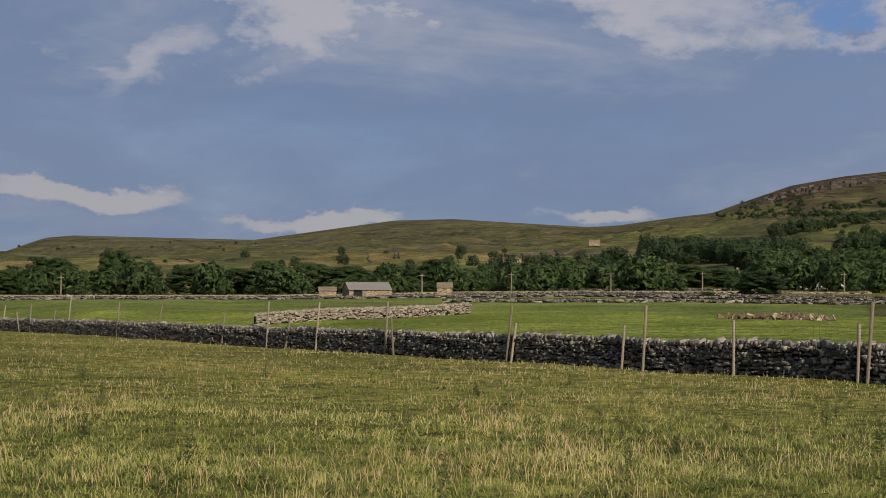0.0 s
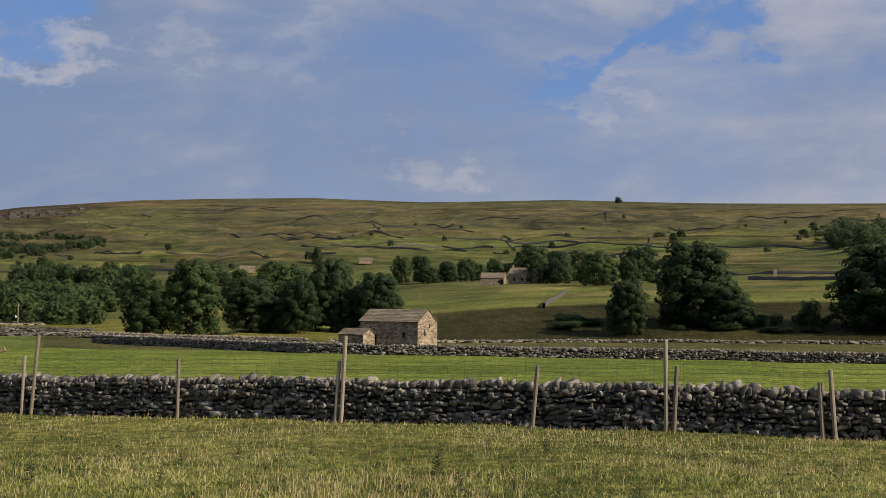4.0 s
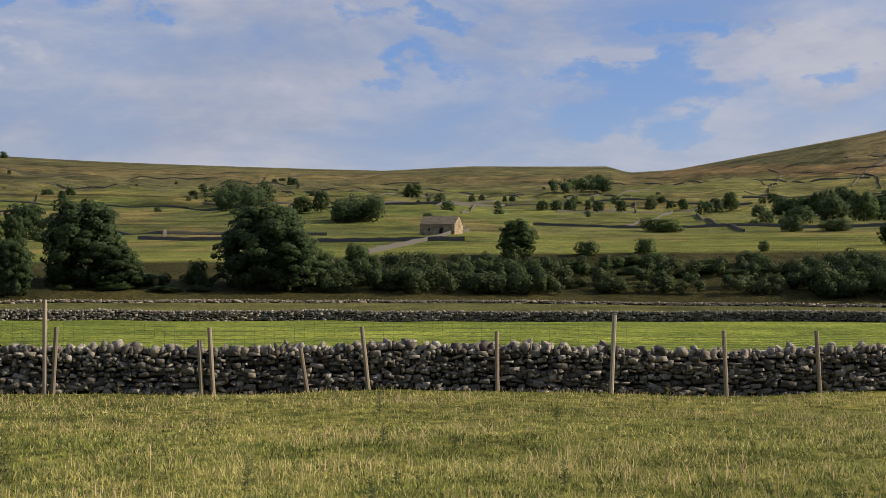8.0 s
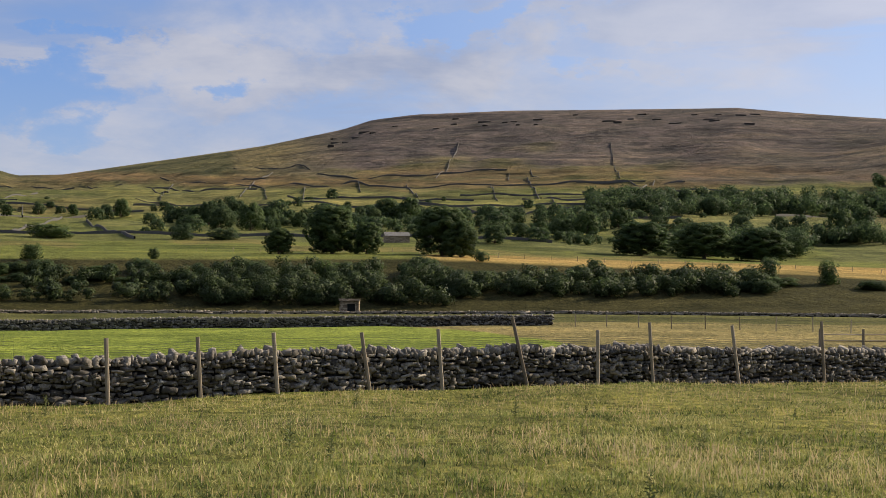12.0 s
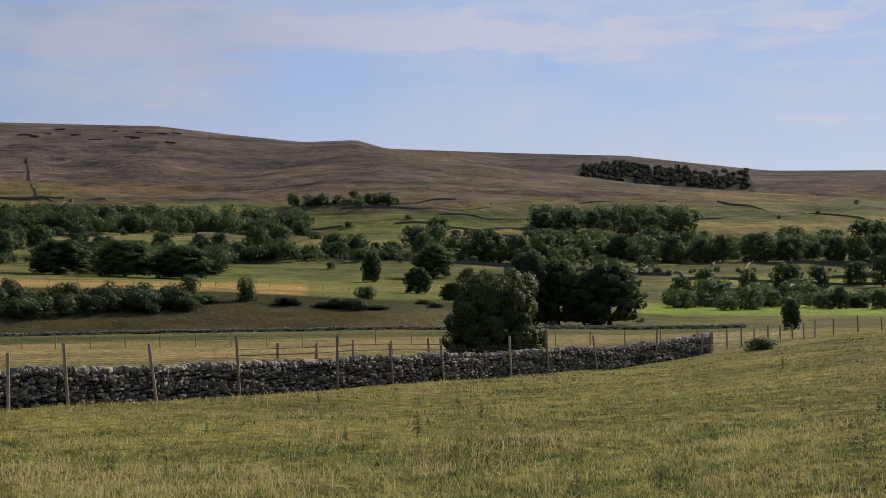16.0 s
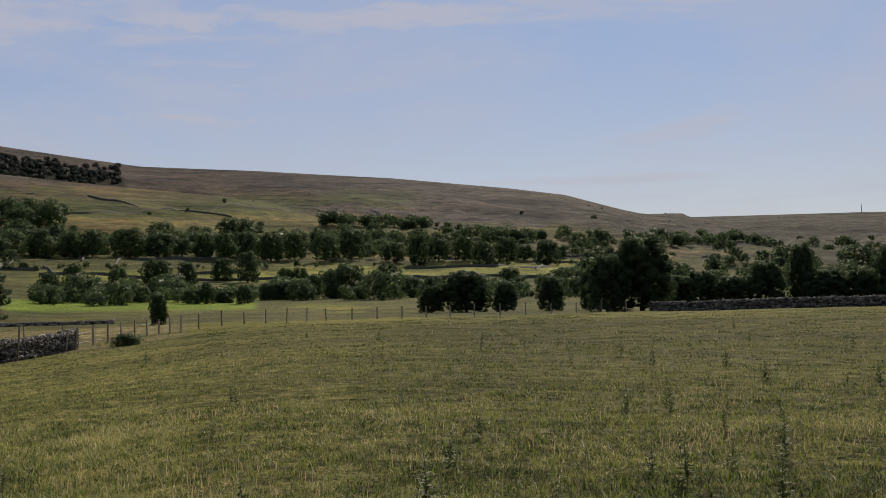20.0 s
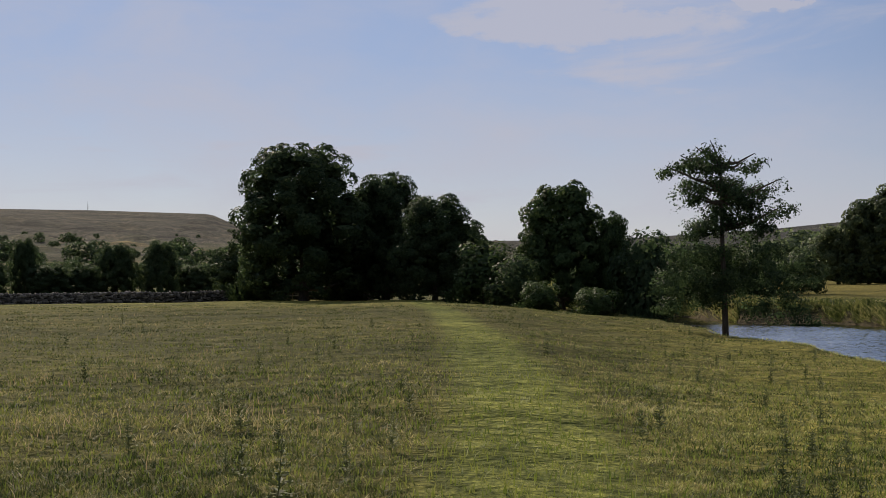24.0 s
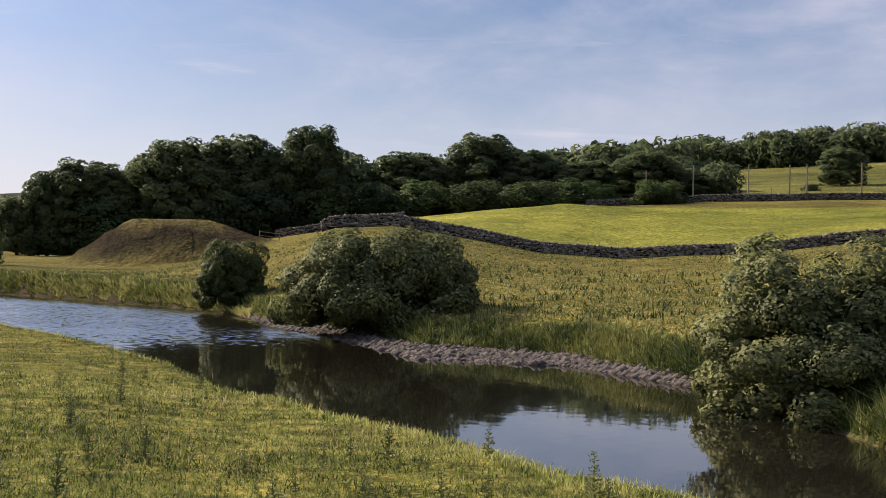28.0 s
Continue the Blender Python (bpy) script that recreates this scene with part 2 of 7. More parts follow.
def grass_shader(low, mid, high, clear=0.3):
    def build(n):
        isl = n.add("ShaderNodeNewGeometry").outputs["Random Per Island"]
        p = spot_of(n)
        patch = n.math("ADD", n.math("MULTIPLY", n.noise(p, 0.17, 4.0, 0.6), 0.4), n.math("MULTIPLY", n.noise(p, 2.1, 5.0, 0.7), 0.6))
        mixed = n.math("ADD", n.math("MULTIPLY", isl, 0.38), n.math("MULTIPLY", n.step(patch, 0.4, 0.6), 0.62))
        c = ramp(n, mixed, (0.15, low), (0.5, mid), (0.9, high))
        up = upward(n, 0.8)
        a = principled(n, c, 0.7, up, spec=0.15)
        b = n.add("ShaderNodeBsdfTranslucent", {0: c, 1: upward(n, 0.8, -0.55)}).outputs[0]
        return n.add("ShaderNodeMixShader", {0: clear, 1: a, 2: b}).outputs[0]
    return build


MEADOW = material("meadow_grass", grass_shader((0.07, 0.095, 0.022), (0.25, 0.262, 0.072), (0.52, 0.45, 0.18)))
OLIVE = material("olive_grass", grass_shader((0.066, 0.07, 0.026), (0.235, 0.22, 0.075), (0.6, 0.5, 0.22)))
TURF = material("green_turf", grass_shader((0.07, 0.092, 0.022), (0.3, 0.325, 0.08), (0.58, 0.55, 0.19)))
LUSH = material("lush_grass", grass_shader((0.12, 0.165, 0.026), (0.21, 0.25, 0.042), (0.31, 0.31, 0.075)))
# Tussock green kept dark: the shade of backlit tufts is put into it.
TUSSOCK = material("tussock_grass", grass_shader((0.026, 0.042, 0.009), (0.075, 0.095, 0.022), (0.22, 0.22, 0.06)))
STRAW = material("straw_seed_heads", grass_shader((0.36, 0.26, 0.12), (0.48, 0.36, 0.18), (0.55, 0.42, 0.24), 0.3))
THISTLE = material("thistle_leaf", grass_shader((0.065, 0.082, 0.028), (0.12, 0.14, 0.05), (0.22, 0.23, 0.09), 0.35))


def leaf_shader(low, mid, high, clear=0.18):
    def build(n):
        isl = n.add("ShaderNodeNewGeometry").outputs["Random Per Island"]
        one = n.add("ShaderNodeObjectInfo").outputs["Random"]
        mixed = n.math("ADD", n.math("MULTIPLY", isl, 0.7), n.math("MULTIPLY", one, 0.3))
        c = ramp(n, mixed, (0.1, low), (0.5, mid), (0.92, high))
        swell = n.add("ShaderNodeAttribute")
        swell.attribute_name = "bulge"
        turned = n.add("ShaderNodeVectorTransform", {0: swell.outputs["Vector"]})
        turned.vector_type, turned.convert_from, turned.convert_to = "NORMAL", "OBJECT", "WORLD"
        own = n.add("ShaderNodeVectorMath", {0: n.add("ShaderNodeNewGeometry").outputs["Normal"], 1: (0.5, 0.5, 0.5), 2: turned.outputs[0]})
        own.operation = "MULTIPLY_ADD"
        unit = n.add("ShaderNodeVectorMath", {0: own.outputs[0]})
        unit.operation = "NORMALIZE"
        a = principled(n, c, 0.62, unit.outputs[0], spec=0.16)
        b = n.add("ShaderNodeBsdfTranslucent", {0: c}).outputs[0]
        return n.add("ShaderNodeMixShader", {0: clear, 1: a, 2: b}).outputs[0]
    return build


LEAF = material("broad_leaf", leaf_shader((0.028, 0.05, 0.016), (0.05, 0.082, 0.026), (0.09, 0.125, 0.04), 0.32))
DARK_LEAF = material("dark_leaf", leaf_shader((0.03, 0.052, 0.022), (0.053, 0.083, 0.035), (0.095, 0.125, 0.052), 0.5))
WILLOW = material("willow_leaf", leaf_shader((0.04, 0.052, 0.018), (0.105, 0.125, 0.044), (0.26, 0.265, 0.115), 0.25))
PARK_LEAF = material("park_leaf", leaf_shader((0.06, 0.086, 0.042), (0.105, 0.14, 0.064), (0.18, 0.21, 0.095), 0.5))
CONIFER = material("conifer_needles", leaf_shader((0.01, 0.016, 0.011), (0.014, 0.022, 0.014), (0.02, 0.03, 0.019), 0.05))
SCRUB = material("thorn_scrub_leaf", leaf_shader((0.018, 0.03, 0.011), (0.034, 0.052, 0.018), (0.062, 0.084, 0.03), 0.2))
HAWTHORN = material("hawthorn_leaf", leaf_shader((0.018, 0.032, 0.01), (0.036, 0.056, 0.016), (0.085, 0.105, 0.034), 0.25))


def bark_shader(n):
    p = spot_of(n)
    g = n.noise(n.add("ShaderNodeMapping", {0: p, 3: (6, 6, 1.2)}).outputs[0], 2.0, 5.0, 0.6)
    c = ramp(n, g, (0.3, (0.035, 0.028, 0.02)), (0.7, (0.12, 0.1, 0.075)))
    return principled(n, c, 0.95, bump(n, g, 0.6, 0.05), 0.1)


BARK = material("bark", bark_shader)


def stone_shader(dark, pale, lichen):
    def build(n):
        one = n.add("ShaderNodeObjectInfo").outputs["Random"]
        isl = n.add("ShaderNodeNewGeometry").outputs["Random Per Island"]
        p = spot_of(n)
        pick = n.math("POWER", n.math("FRACT", n.math("ADD", one, n.math("MULTIPLY", isl, 7.3))), 1.7)
        grain = n.noise(p, 14.0, 5.0, 0.65)
        blot = n.noise(p, 3.5, 4.0, 0.6)
        c = n.mix(n.math("ADD", n.math("MULTIPLY", pick, 0.75), n.math("MULTIPLY", grain, 0.25)), (*dark, 1), (*pale, 1))
        c = n.mix(n.math("MULTIPLY", n.step(blot, 0.56, 0.68), 0.7), c, (*lichen, 1))
        c = n.mix(1.0, c, ramp(n, grain, (0.3, (0.7, 0.7, 0.7)), (0.7, (1.2, 1.2, 1.2))), "MULTIPLY")
        return principled(n, c, 0.95, bump(n, n.math("ADD", grain, blot), 0.5, 0.04), 0.15)
    return build


# Face stone darker than cope stone: sunlit wall tops are put into the colours.
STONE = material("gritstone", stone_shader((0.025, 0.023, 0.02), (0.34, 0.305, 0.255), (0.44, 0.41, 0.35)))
LIT_STONE = material("lit_gritstone", stone_shader((0.085, 0.076, 0.066), (0.36, 0.32, 0.27), (0.44, 0.41, 0.35)))
PALE = material("pale_stone", stone_shader((0.2, 0.17, 0.13), (0.4, 0.34, 0.26), (0.34, 0.31, 0.25)))
# Near-black core: the shade in the gaps between stones put into its colour.
GAP_SHADE = material("wall_gap_shade", stone_shader((0.015, 0.014, 0.013), (0.03, 0.028, 0.026), (0.04, 0.04, 0.04)))
PEBBLE = material("river_pebble", stone_shader((0.06, 0.05, 0.044), (0.23, 0.195, 0.175), (0.16, 0.14, 0.13)))
ROOF = material("stone_slate", stone_shader((0.15, 0.12, 0.085), (0.28, 0.23, 0.16), (0.33, 0.28, 0.2)))


def rubble_shader(n):
    p = spot_of(n)
    cells = n.add("ShaderNodeTexVoronoi", {"Vector": n.add("ShaderNodeMapping", {0: p, 3: (2.6, 2.6, 6.0)}).outputs[0], "Scale": 1.0})
    edge = n.step(cells.outputs["Distance"], 0.62, 0.35)
    tone = n.add("ShaderNodeSeparateXYZ", {0: cells.outputs["Color"]}).outputs[0]
    blot = n.noise(p, 0.8, 5.0, 0.65)
    c = ramp(n, tone, (0.1, (0.16, 0.12, 0.085)), (0.5, (0.29, 0.225, 0.155)), (0.9, (0.42, 0.34, 0.24)))
    c = n.mix(1.0, c, ramp(n, blot, (0.3, (0.65, 0.65, 0.65)), (0.7, (1.2, 1.2, 1.15))), "MULTIPLY")
    c = n.mix(n.math("MULTIPLY", edge, 0.0), c, (0.1, 0.08, 0.06, 1))
    return principled(n, c, 0.95, bump(n, n.math("MULTIPLY", cells.outputs["Distance"], -1.0), 0.8, 0.08), 0.1)


BARNSTONE = material("barn_rubble_stone", rubble_shader)
EARTH = material("bare_earth", stone_shader((0.09, 0.06, 0.042), (0.22, 0.15, 0.105), (0.15, 0.11, 0.075)))


def wood_shader(n):
    p = spot_of(n)
    one = n.add("ShaderNodeObjectInfo").outputs["Random"]
    g = n.noise(n.add("ShaderNodeMapping", {0: p, 3: (20, 20, 2)}).outputs[0], 2.0, 5.0, 0.6)
    c = ramp(n, n.math("ADD", n.math("MULTIPLY", g, 0.6), n.math("MULTIPLY", one, 0.4)), (0.2, (0.13, 0.105, 0.075)), (0.55, (0.27, 0.225, 0.165)), (0.85, (0.4, 0.35, 0.27)))
    return principled(n, c, 0.9, bump(n, g, 0.4, 0.01), 0.15)


TIMBER = material("weathered_timber", wood_shader)


def plain(name, colour, rough=0.6, metal=0.0, vary=0.15):
    def build(n):
        g = n.noise(spot_of(n), 3.0, 5.0, 0.6)
        c = n.mix(1.0, (*colour, 1), ramp(n, g, (0.3, (1 - vary,) * 3), (0.7, (1 + vary,) * 3)), "MULTIPLY")
        return principled(n, c, rough, spec=0.3, metal=metal)
    return material(name, build)


WIRE = plain("galvanised_wire", (0.12, 0.12, 0.115), 0.55, 0.3)
WHITE = plain("white_paint", (0.75, 0.75, 0.73), 0.4)
GREY_ROOF = plain("grey_sheet_roof", (0.2, 0.185, 0.165), 0.7)
CRAG = material("dark_crag", stone_shader((0.04, 0.036, 0.032), (0.15, 0.125, 0.105), (0.1, 0.09, 0.07)))
# Near-black filling for doorways and slit windows: the shade inside put into colour.
OPENING_SHADE = plain("opening_shade", (0.012, 0.012, 0.012), 0.8)
RUBBER = plain("tyre_rubber", (0.02, 0.02, 0.02), 0.8)
GLASS = plain("window_glass", (0.03, 0.035, 0.04), 0.08)
CARPAINT = plain("silver_car_paint", (0.5, 0.52, 0.55), 0.25, 0.3)
BOUNDARY = plain("boundary_stone", (0.075, 0.07, 0.06), 0.95, 0.0, 0.35)
DARKPAINT = plain("dark_car_paint", (0.05, 0.055, 0.07), 0.25, 0.2)


def water_shader(n):
    p = spot_of(n)
    flow = n.add("ShaderNodeMapping", {0: p, 2: (0, 0, radians(25)), 3: (1.0, 1.0, 1.0)}).outputs[0]
    # riffles upstream, calm pool near the gravel bar
    xyz = n.add("ShaderNodeSeparateXYZ", {0: p}).outputs
    rough_reach = n.step(n.math("MULTIPLY", xyz[1], -1.0), 42.0, 66.0)
    gust = n.step(n.noise(p, 0.12, 4.0, 0.6), 0.38, 0.6)
    slope = n.math("ADD", 0.012, n.math("MULTIPLY", rough_reach, n.math("ADD", 0.22, n.math("MULTIPLY", gust, 0.28))))
    wave = n.add("ShaderNodeTexNoise", {"Vector": flow, "Scale": 2.2, "Detail": 3.0, "Roughness": 0.6}).outputs["Color"]
    level_out = n.add("ShaderNodeVectorMath", {0: wave, 1: (0.5, 0.5, 0.5)})
    level_out.operation = "SUBTRACT"
    tilt = n.add("ShaderNodeVectorMath", {0: level_out.outputs[0]})
    tilt.operation = "SCALE"
    n.tree.links.new(slope, tilt.inputs[3])
    # the riffles face downstream
    fall = n.add("ShaderNodeCombineXYZ", {0: n.math("MULTIPLY", rough_reach, 0.012), 1: n.math("MULTIPLY", rough_reach, 0.06), 2: 1.0}).outputs[0]
    up = n.add("ShaderNodeVectorMath", {0: tilt.outputs[0], 1: fall})
    up.operation = "ADD"
    unit = n.add("ShaderNodeVectorMath", {0: up.outputs[0]})
    unit.operation = "NORMALIZE"
    return n.add("ShaderNodeBsdfPrincipled", {"Base Color": (0.014, 0.013, 0.009, 1), "Roughness": n.math("ADD", 0.03, n.math("MULTIPLY", rough_reach, 0.04)), "IOR": 1.4,
                                              "Specular IOR Level": 0.5, "Normal": unit.outputs[0]}).outputs[0]


WATER = material("river_water", water_shader)


# ---- mesh helpers ----
def mesh_of(name, verts, faces, mats):
    """A mesh from arrays; faces all have the same number of corners."""
    verts, faces = np.asarray(verts, np.float32).reshape(-1, 3), np.asarray(faces, np.int32)
    me = bpy.data.meshes.new(name)
    k = faces.shape[1]
    me.vertices.add(len(verts))
    me.vertices.foreach_set("co", verts.ravel())
    me.loops.add(faces.size)
    me.loops.foreach_set("vertex_index", faces.ravel())
    me.polygons.add(len(faces))
    me.polygons.foreach_set("loop_start", np.arange(0, faces.size, k, dtype=np.int32))
    me.update(calc_edges=True)
    for m in mats if isinstance(mats, (list, tuple)) else [mats]:
        me.materials.append(m)
    return me


def smooth(me):
    me.polygons.foreach_set("use_smooth", np.ones(len(me.polygons), bool))
    return me


def part(name, shape, mat, parent, label=""):
    """Links a bmesh or a mesh as one object under a thing or a part."""
    if isinstance(shape, bmesh.types.BMesh):
        me = bpy.data.meshes.new(name)
        shape.to_mesh(me)
        shape.free()
        me.materials.append(mat)
    else:
        me = shape
    ob = new(name, me)
    if parent is not None:
        ob.parent = parent
    return tagged(ob, label)


def thing(name, place, label, category, group="", kind="", turn=0.0):
    ob = new(name)
    ob.empty_display_size = 0.2
    ob.matrix_basis = Matrix.Translation(place) @ Matrix.Rotation(radians(turn), 4, "Z")
    return tagged(ob, label, category, group, kind)


def box(bm, x0, x1, y0, y1, z0, z1, jit=0.0, bevel=0.0):
    v = [bm.verts.new((x + random.uniform(-jit, jit), y + random.uniform(-jit, jit), z + random.uniform(-jit, jit)))
         for z in (z0, z1) for x, y in ((x0, y0), (x1, y0), (x1, y1), (x0, y1))]
    fs = [bm.faces.new([v[i] for i in f]) for f in ((3, 2, 1, 0), (4, 5, 6, 7), (0, 1, 5, 4), (1, 2, 6, 5), (2, 3, 7, 6), (3, 0, 4, 7))]
    if bevel:
        bmesh.ops.bevel(bm, geom=list({e for f in fs for e in f.edges}), offset=bevel, segments=1, affect="EDGES")
    return bm


def block(x0, x1, y0, y1, z0, z1, jit=0.0, bevel=0.0):
    return box(bmesh.new(), x0, x1, y0, y1, z0, z1, jit, bevel)


def tube(bm, points, radii, sides=6):
    """A tapered limb through points."""
    rings = []
    for i, (p, r) in enumerate(zip(points, radii)):
        a = Vector(points[max(i - 1, 0)])
        b = Vector(points[min(i + 1, len(points) - 1)])
        q = (b - a).to_track_quat("Z", "Y")
        rings.append([bm.verts.new(Vector(p) + q @ Vector((r * math.cos(2 * math.pi * k / sides), r * math.sin(2 * math.pi * k / sides), 0))) for k in range(sides)])
    for a, b in zip(rings, rings[1:]):
        for k in range(sides):
            bm.faces.new((a[k], a[(k + 1) % sides], b[(k + 1) % sides], b[k]))
    bm.faces.new(rings[-1])
    bm.faces.new(rings[0][::-1])
    return bm


# ---- the lie of the land ----
WALL_BEARING, WALL_OFF = 57.0, 37.0


def wall_range(b):
    return WALL_OFF / np.cos(np.radians(np.clip(b, -21.0, 122.0) - WALL_BEARING))


def curve(*pairs):
    xs, ys = pairs[0::2], pairs[1::2]
    return lambda b: np.interp(b, xs, ys)


# angles of elevation, by bearing, of the lines that shape the valley
WALL_FOOT = curve(-25, -2.25, -19, -2.3, -12, -2.8, -2, -3.5, 12, -4.1, 24, -4.55, 40, -4.75, 55, -4.75, 65, -4.62, 74, -4.5, 87, -3.95, 94, -3.65, 104, -3.25, 112, -2.9, 119, -2.5, 124, -2.1)
FIELD_FOOT = curve(-25, -1.5, -8, -1.55, 6, -1.45, 20, -1.6, 30, -1.62, 44, -1.62, 61, -1.53, 72, -1.35, 86, -1.12, 94, -0.95, 110, -0.9, 122, -0.95, 130, -0.8, 150, -0.75, 165, -0.6, 182, -0.9)
TOE = curve(-25, -1.12, -8, -1.12, 6, -1.0, 20, -1.05, 32, -1.12, 44, -0.85, 61, -0.65, 72, -0.65, 86, -0.6, 94, -0.55, 110, -0.45, 122, -0.55, 130, -0.5, 150, -0.6, 165, -0.55, 182, -0.7)
TERRACE = curve(-25, -1.02, -8, -1.0, 6, -0.75, 20, -0.8, 32, -0.1, 38, 0.45, 44, 0.75, 52, 0.9, 61, 1.35, 75, 1.6, 86, 1.75, 94, 1.45, 102, 1.2, 112, 0.55, 122, -0.15, 130, -0.25, 150, -0.4, 165, -0.4, 182, -0.3)
SHELF = curve(-25, -0.8, -8, -0.7, 6, -0.45, 20, -0.2, 32, 0.9, 38, 1.45, 44, 1.55, 52, 1.9, 61, 2.2, 75, 2.35, 86, 2.35, 94, 1.95, 102, 1.75, 112, 1.5, 122, 0.7, 130, 0.5, 140, 0.35, 150, 0.2, 165, 0.1, 182, 0.2)
SLOPE = curve(-25, -0.2, -8, 0.1, 6, 0.7, 20, 1.35, 32, 2.2, 44, 2.75, 52, 3.1, 61, 3.3, 75, 3.3, 86, 3.7, 94, 4.0, 104, 3.7, 112, 3.4, 122, 2.7, 130, 2.2, 140, 1.7, 150, 1.2, 165, 0.8, 182, 0.8)
FELL = curve(-25, 0.4, -8, 1.0, 6, 1.6, 16, 2.7, 32, 3.8, 44, 4.0, 61, 4.2, 69, 4.3, 75, 4.6, 86, 5.6, 100, 6.0, 112, 5.2, 122, 4.3, 130, 3.9, 140, 3.2, 150, 2.4, 165, 1.6, 182, 1.4)
SKYLINE = curve(-25, 0.7, -18.7, 0.85, -16.9, 1.52, -15.7, 1.64, -8.2, 1.53, -4, 2.15, -2.1, 2.42, 0.4, 2.5, 6.3, 2.17, 7.5, 2.22, 10.2, 2.6, 11.6, 2.76, 13.5, 3.42, 14.9, 3.9, 17, 4.25, 21.7, 4.72, 25.1, 4.9,
                29, 5.05, 34, 4.96, 40, 5.14, 46, 5.02, 53, 4.97, 58.5, 4.93, 62.2, 5.17, 68.2, 5.2, 69.1, 4.93, 71, 5.04, 74.2, 5.62, 79.4, 6.52, 82.8, 7.3, 84.1, 7.74, 86, 8.0, 90.2, 8.2, 95, 8.23, 99.9, 8.22,
                102.8, 7.9, 106.1, 7.58, 108.4, 7.66, 109.7, 7.28, 114.3, 7.05)
SKYLINE_SOUTH = curve(114.3, 7.05, 120.2, 6.75, 124.6, 6.12, 126.2, 5.9, 131, 5.7, 137, 5.3, 142, 4.76, 144.5, 4.4, 146.9, 3.7, 147.9, 3.46, 149.5, 3.45, 149.8, 3.27, 157, 3.22, 162, 3.08, 163.2, 2.55, 168, 1.8, 180, 1.9, 186, 2.2, 189.5, 2.5, 200, 3.2, 215, 4.2, 235, 5.4)
SPUR = curve(98, 5.9, 103, 6.4, 107, 6.85, 109.7, 7.12, 111.4, 6.94, 114.3, 6.47, 117.3, 6.06, 120.5, 5.58, 124.2, 5.16, 130, 4.6, 138, 3.9)
CREST_RANGE = curve(-25, 4300, -5, 3900, 8, 3300, 16, 2700, 40, 2500, 60, 2600, 69, 2500, 80, 2100, 100, 1900, 109, 2000, 115, 2600, 135, 2600, 146, 2600, 152, 3600, 190, 3800, 200, 1400, 235, 1300)

# the river and its far side
NEAR_BANK = curve(176, 128, 180.6, 104, 184.1, 66, 189.5, 43.5, 194.3, 30.5, 197.5, 23, 202.4, 18.3, 207.3, 15.2, 212.3, 13, 219.3, 11.4, 235, 9.5, 262, 9.0)
BANK_Z = curve(176, -0.7, 180.6, -1.1, 184.1, -1.05, 189.5, -0.8, 194.3, -0.7, 197.5, -0.6, 202.4, -0.5, 212.3, -0.4, 235, -0.3)
FAR_WATER = curve(174, 215, 180.7, 152, 184.6, 117, 188, 117, 194, 96, 197.4, 85, 199.6, 68, 205.8, 48, 212.2, 47, 217, 41, 221.8, 33, 225.6, 28, 240, 24, 262, 22)
BAR_WIDTH = curve(196, 0.4, 199, 2.0, 202, 5, 206, 5.2, 211, 3.2, 215, 1.4, 218, 0.4, 221, 0.15)
FAR_TOP = curve(176, -0.2, 188, -0.35, 194, -0.5, 199, -0.9, 206, -0.85, 213, -0.6, 220, -0.7, 228, -0.8)
HILLOCK = curve(176, -0.4, 186, -0.6, 190, -0.7, 194, -0.7, 199, 0.3, 202, 1.35, 204.7, 1.5, 208, 0.95, 211, 0.42, 214.5, 0.25, 220.5, 0.62, 225.3, 1.25, 235, 1.6)
FIELD_TOP = curve(176, -0.2, 190, -0.3, 196, -0.1, 199, 0.7, 205.7, 1.9, 209, 2.3, 212, 2.62, 215, 2.45, 219, 2.4, 225.4, 2.5, 235, 2.8)
WOOD_FOOT = curve(176, -0.1, 190, -0.1, 199, 0.9, 206, 1.9, 212, 2.3, 218, 3.0, 226, 3.1, 235, 3.3)
HILLSIDE = curve(176, 0.3, 190, 0.4, 200, 1.9, 210, 2.8, 218, 4.3, 226, 4.9, 235, 5.0)
WATER_Z = -2.0
MOUND_TOP = 1.5


def height_at(r, elev):
    return EYE + r * np.tan(np.radians(elev))


def blend(x, a, b):
    t = np.clip((x - a) / (b - a), 0, 1)
    return t * t * (3 - 2 * t)


def lumps(x, y, size, seed):
    """Cheap smooth noise, about -1 to 1."""
    total = 0
    for k in range(5):
        a = seed * 1.7 + k * 2.399
        f = 2 * math.pi / size * (1 + 0.37 * k)
        total = total + np.sin(f * (x * math.cos(a) + y * math.sin(a)) + seed + 1.3 * k + 1.5 * np.sin(f * 0.43 * (y * math.cos(a) - x * math.sin(a)) + k)) / (1 + 0.3 * k)
    return total / 3.2


def layered(r, knots):
    """Heights between rings of given ranges, on every bearing."""
    z = np.zeros_like(r)
    for (ra, za), (rb, zb) in zip(knots, knots[1:]):
        t = np.clip((r - ra) / np.maximum(rb - ra, 0.05), 0, 1)
        z = np.where(r >= ra, za + (zb - za) * t, z)
    return z


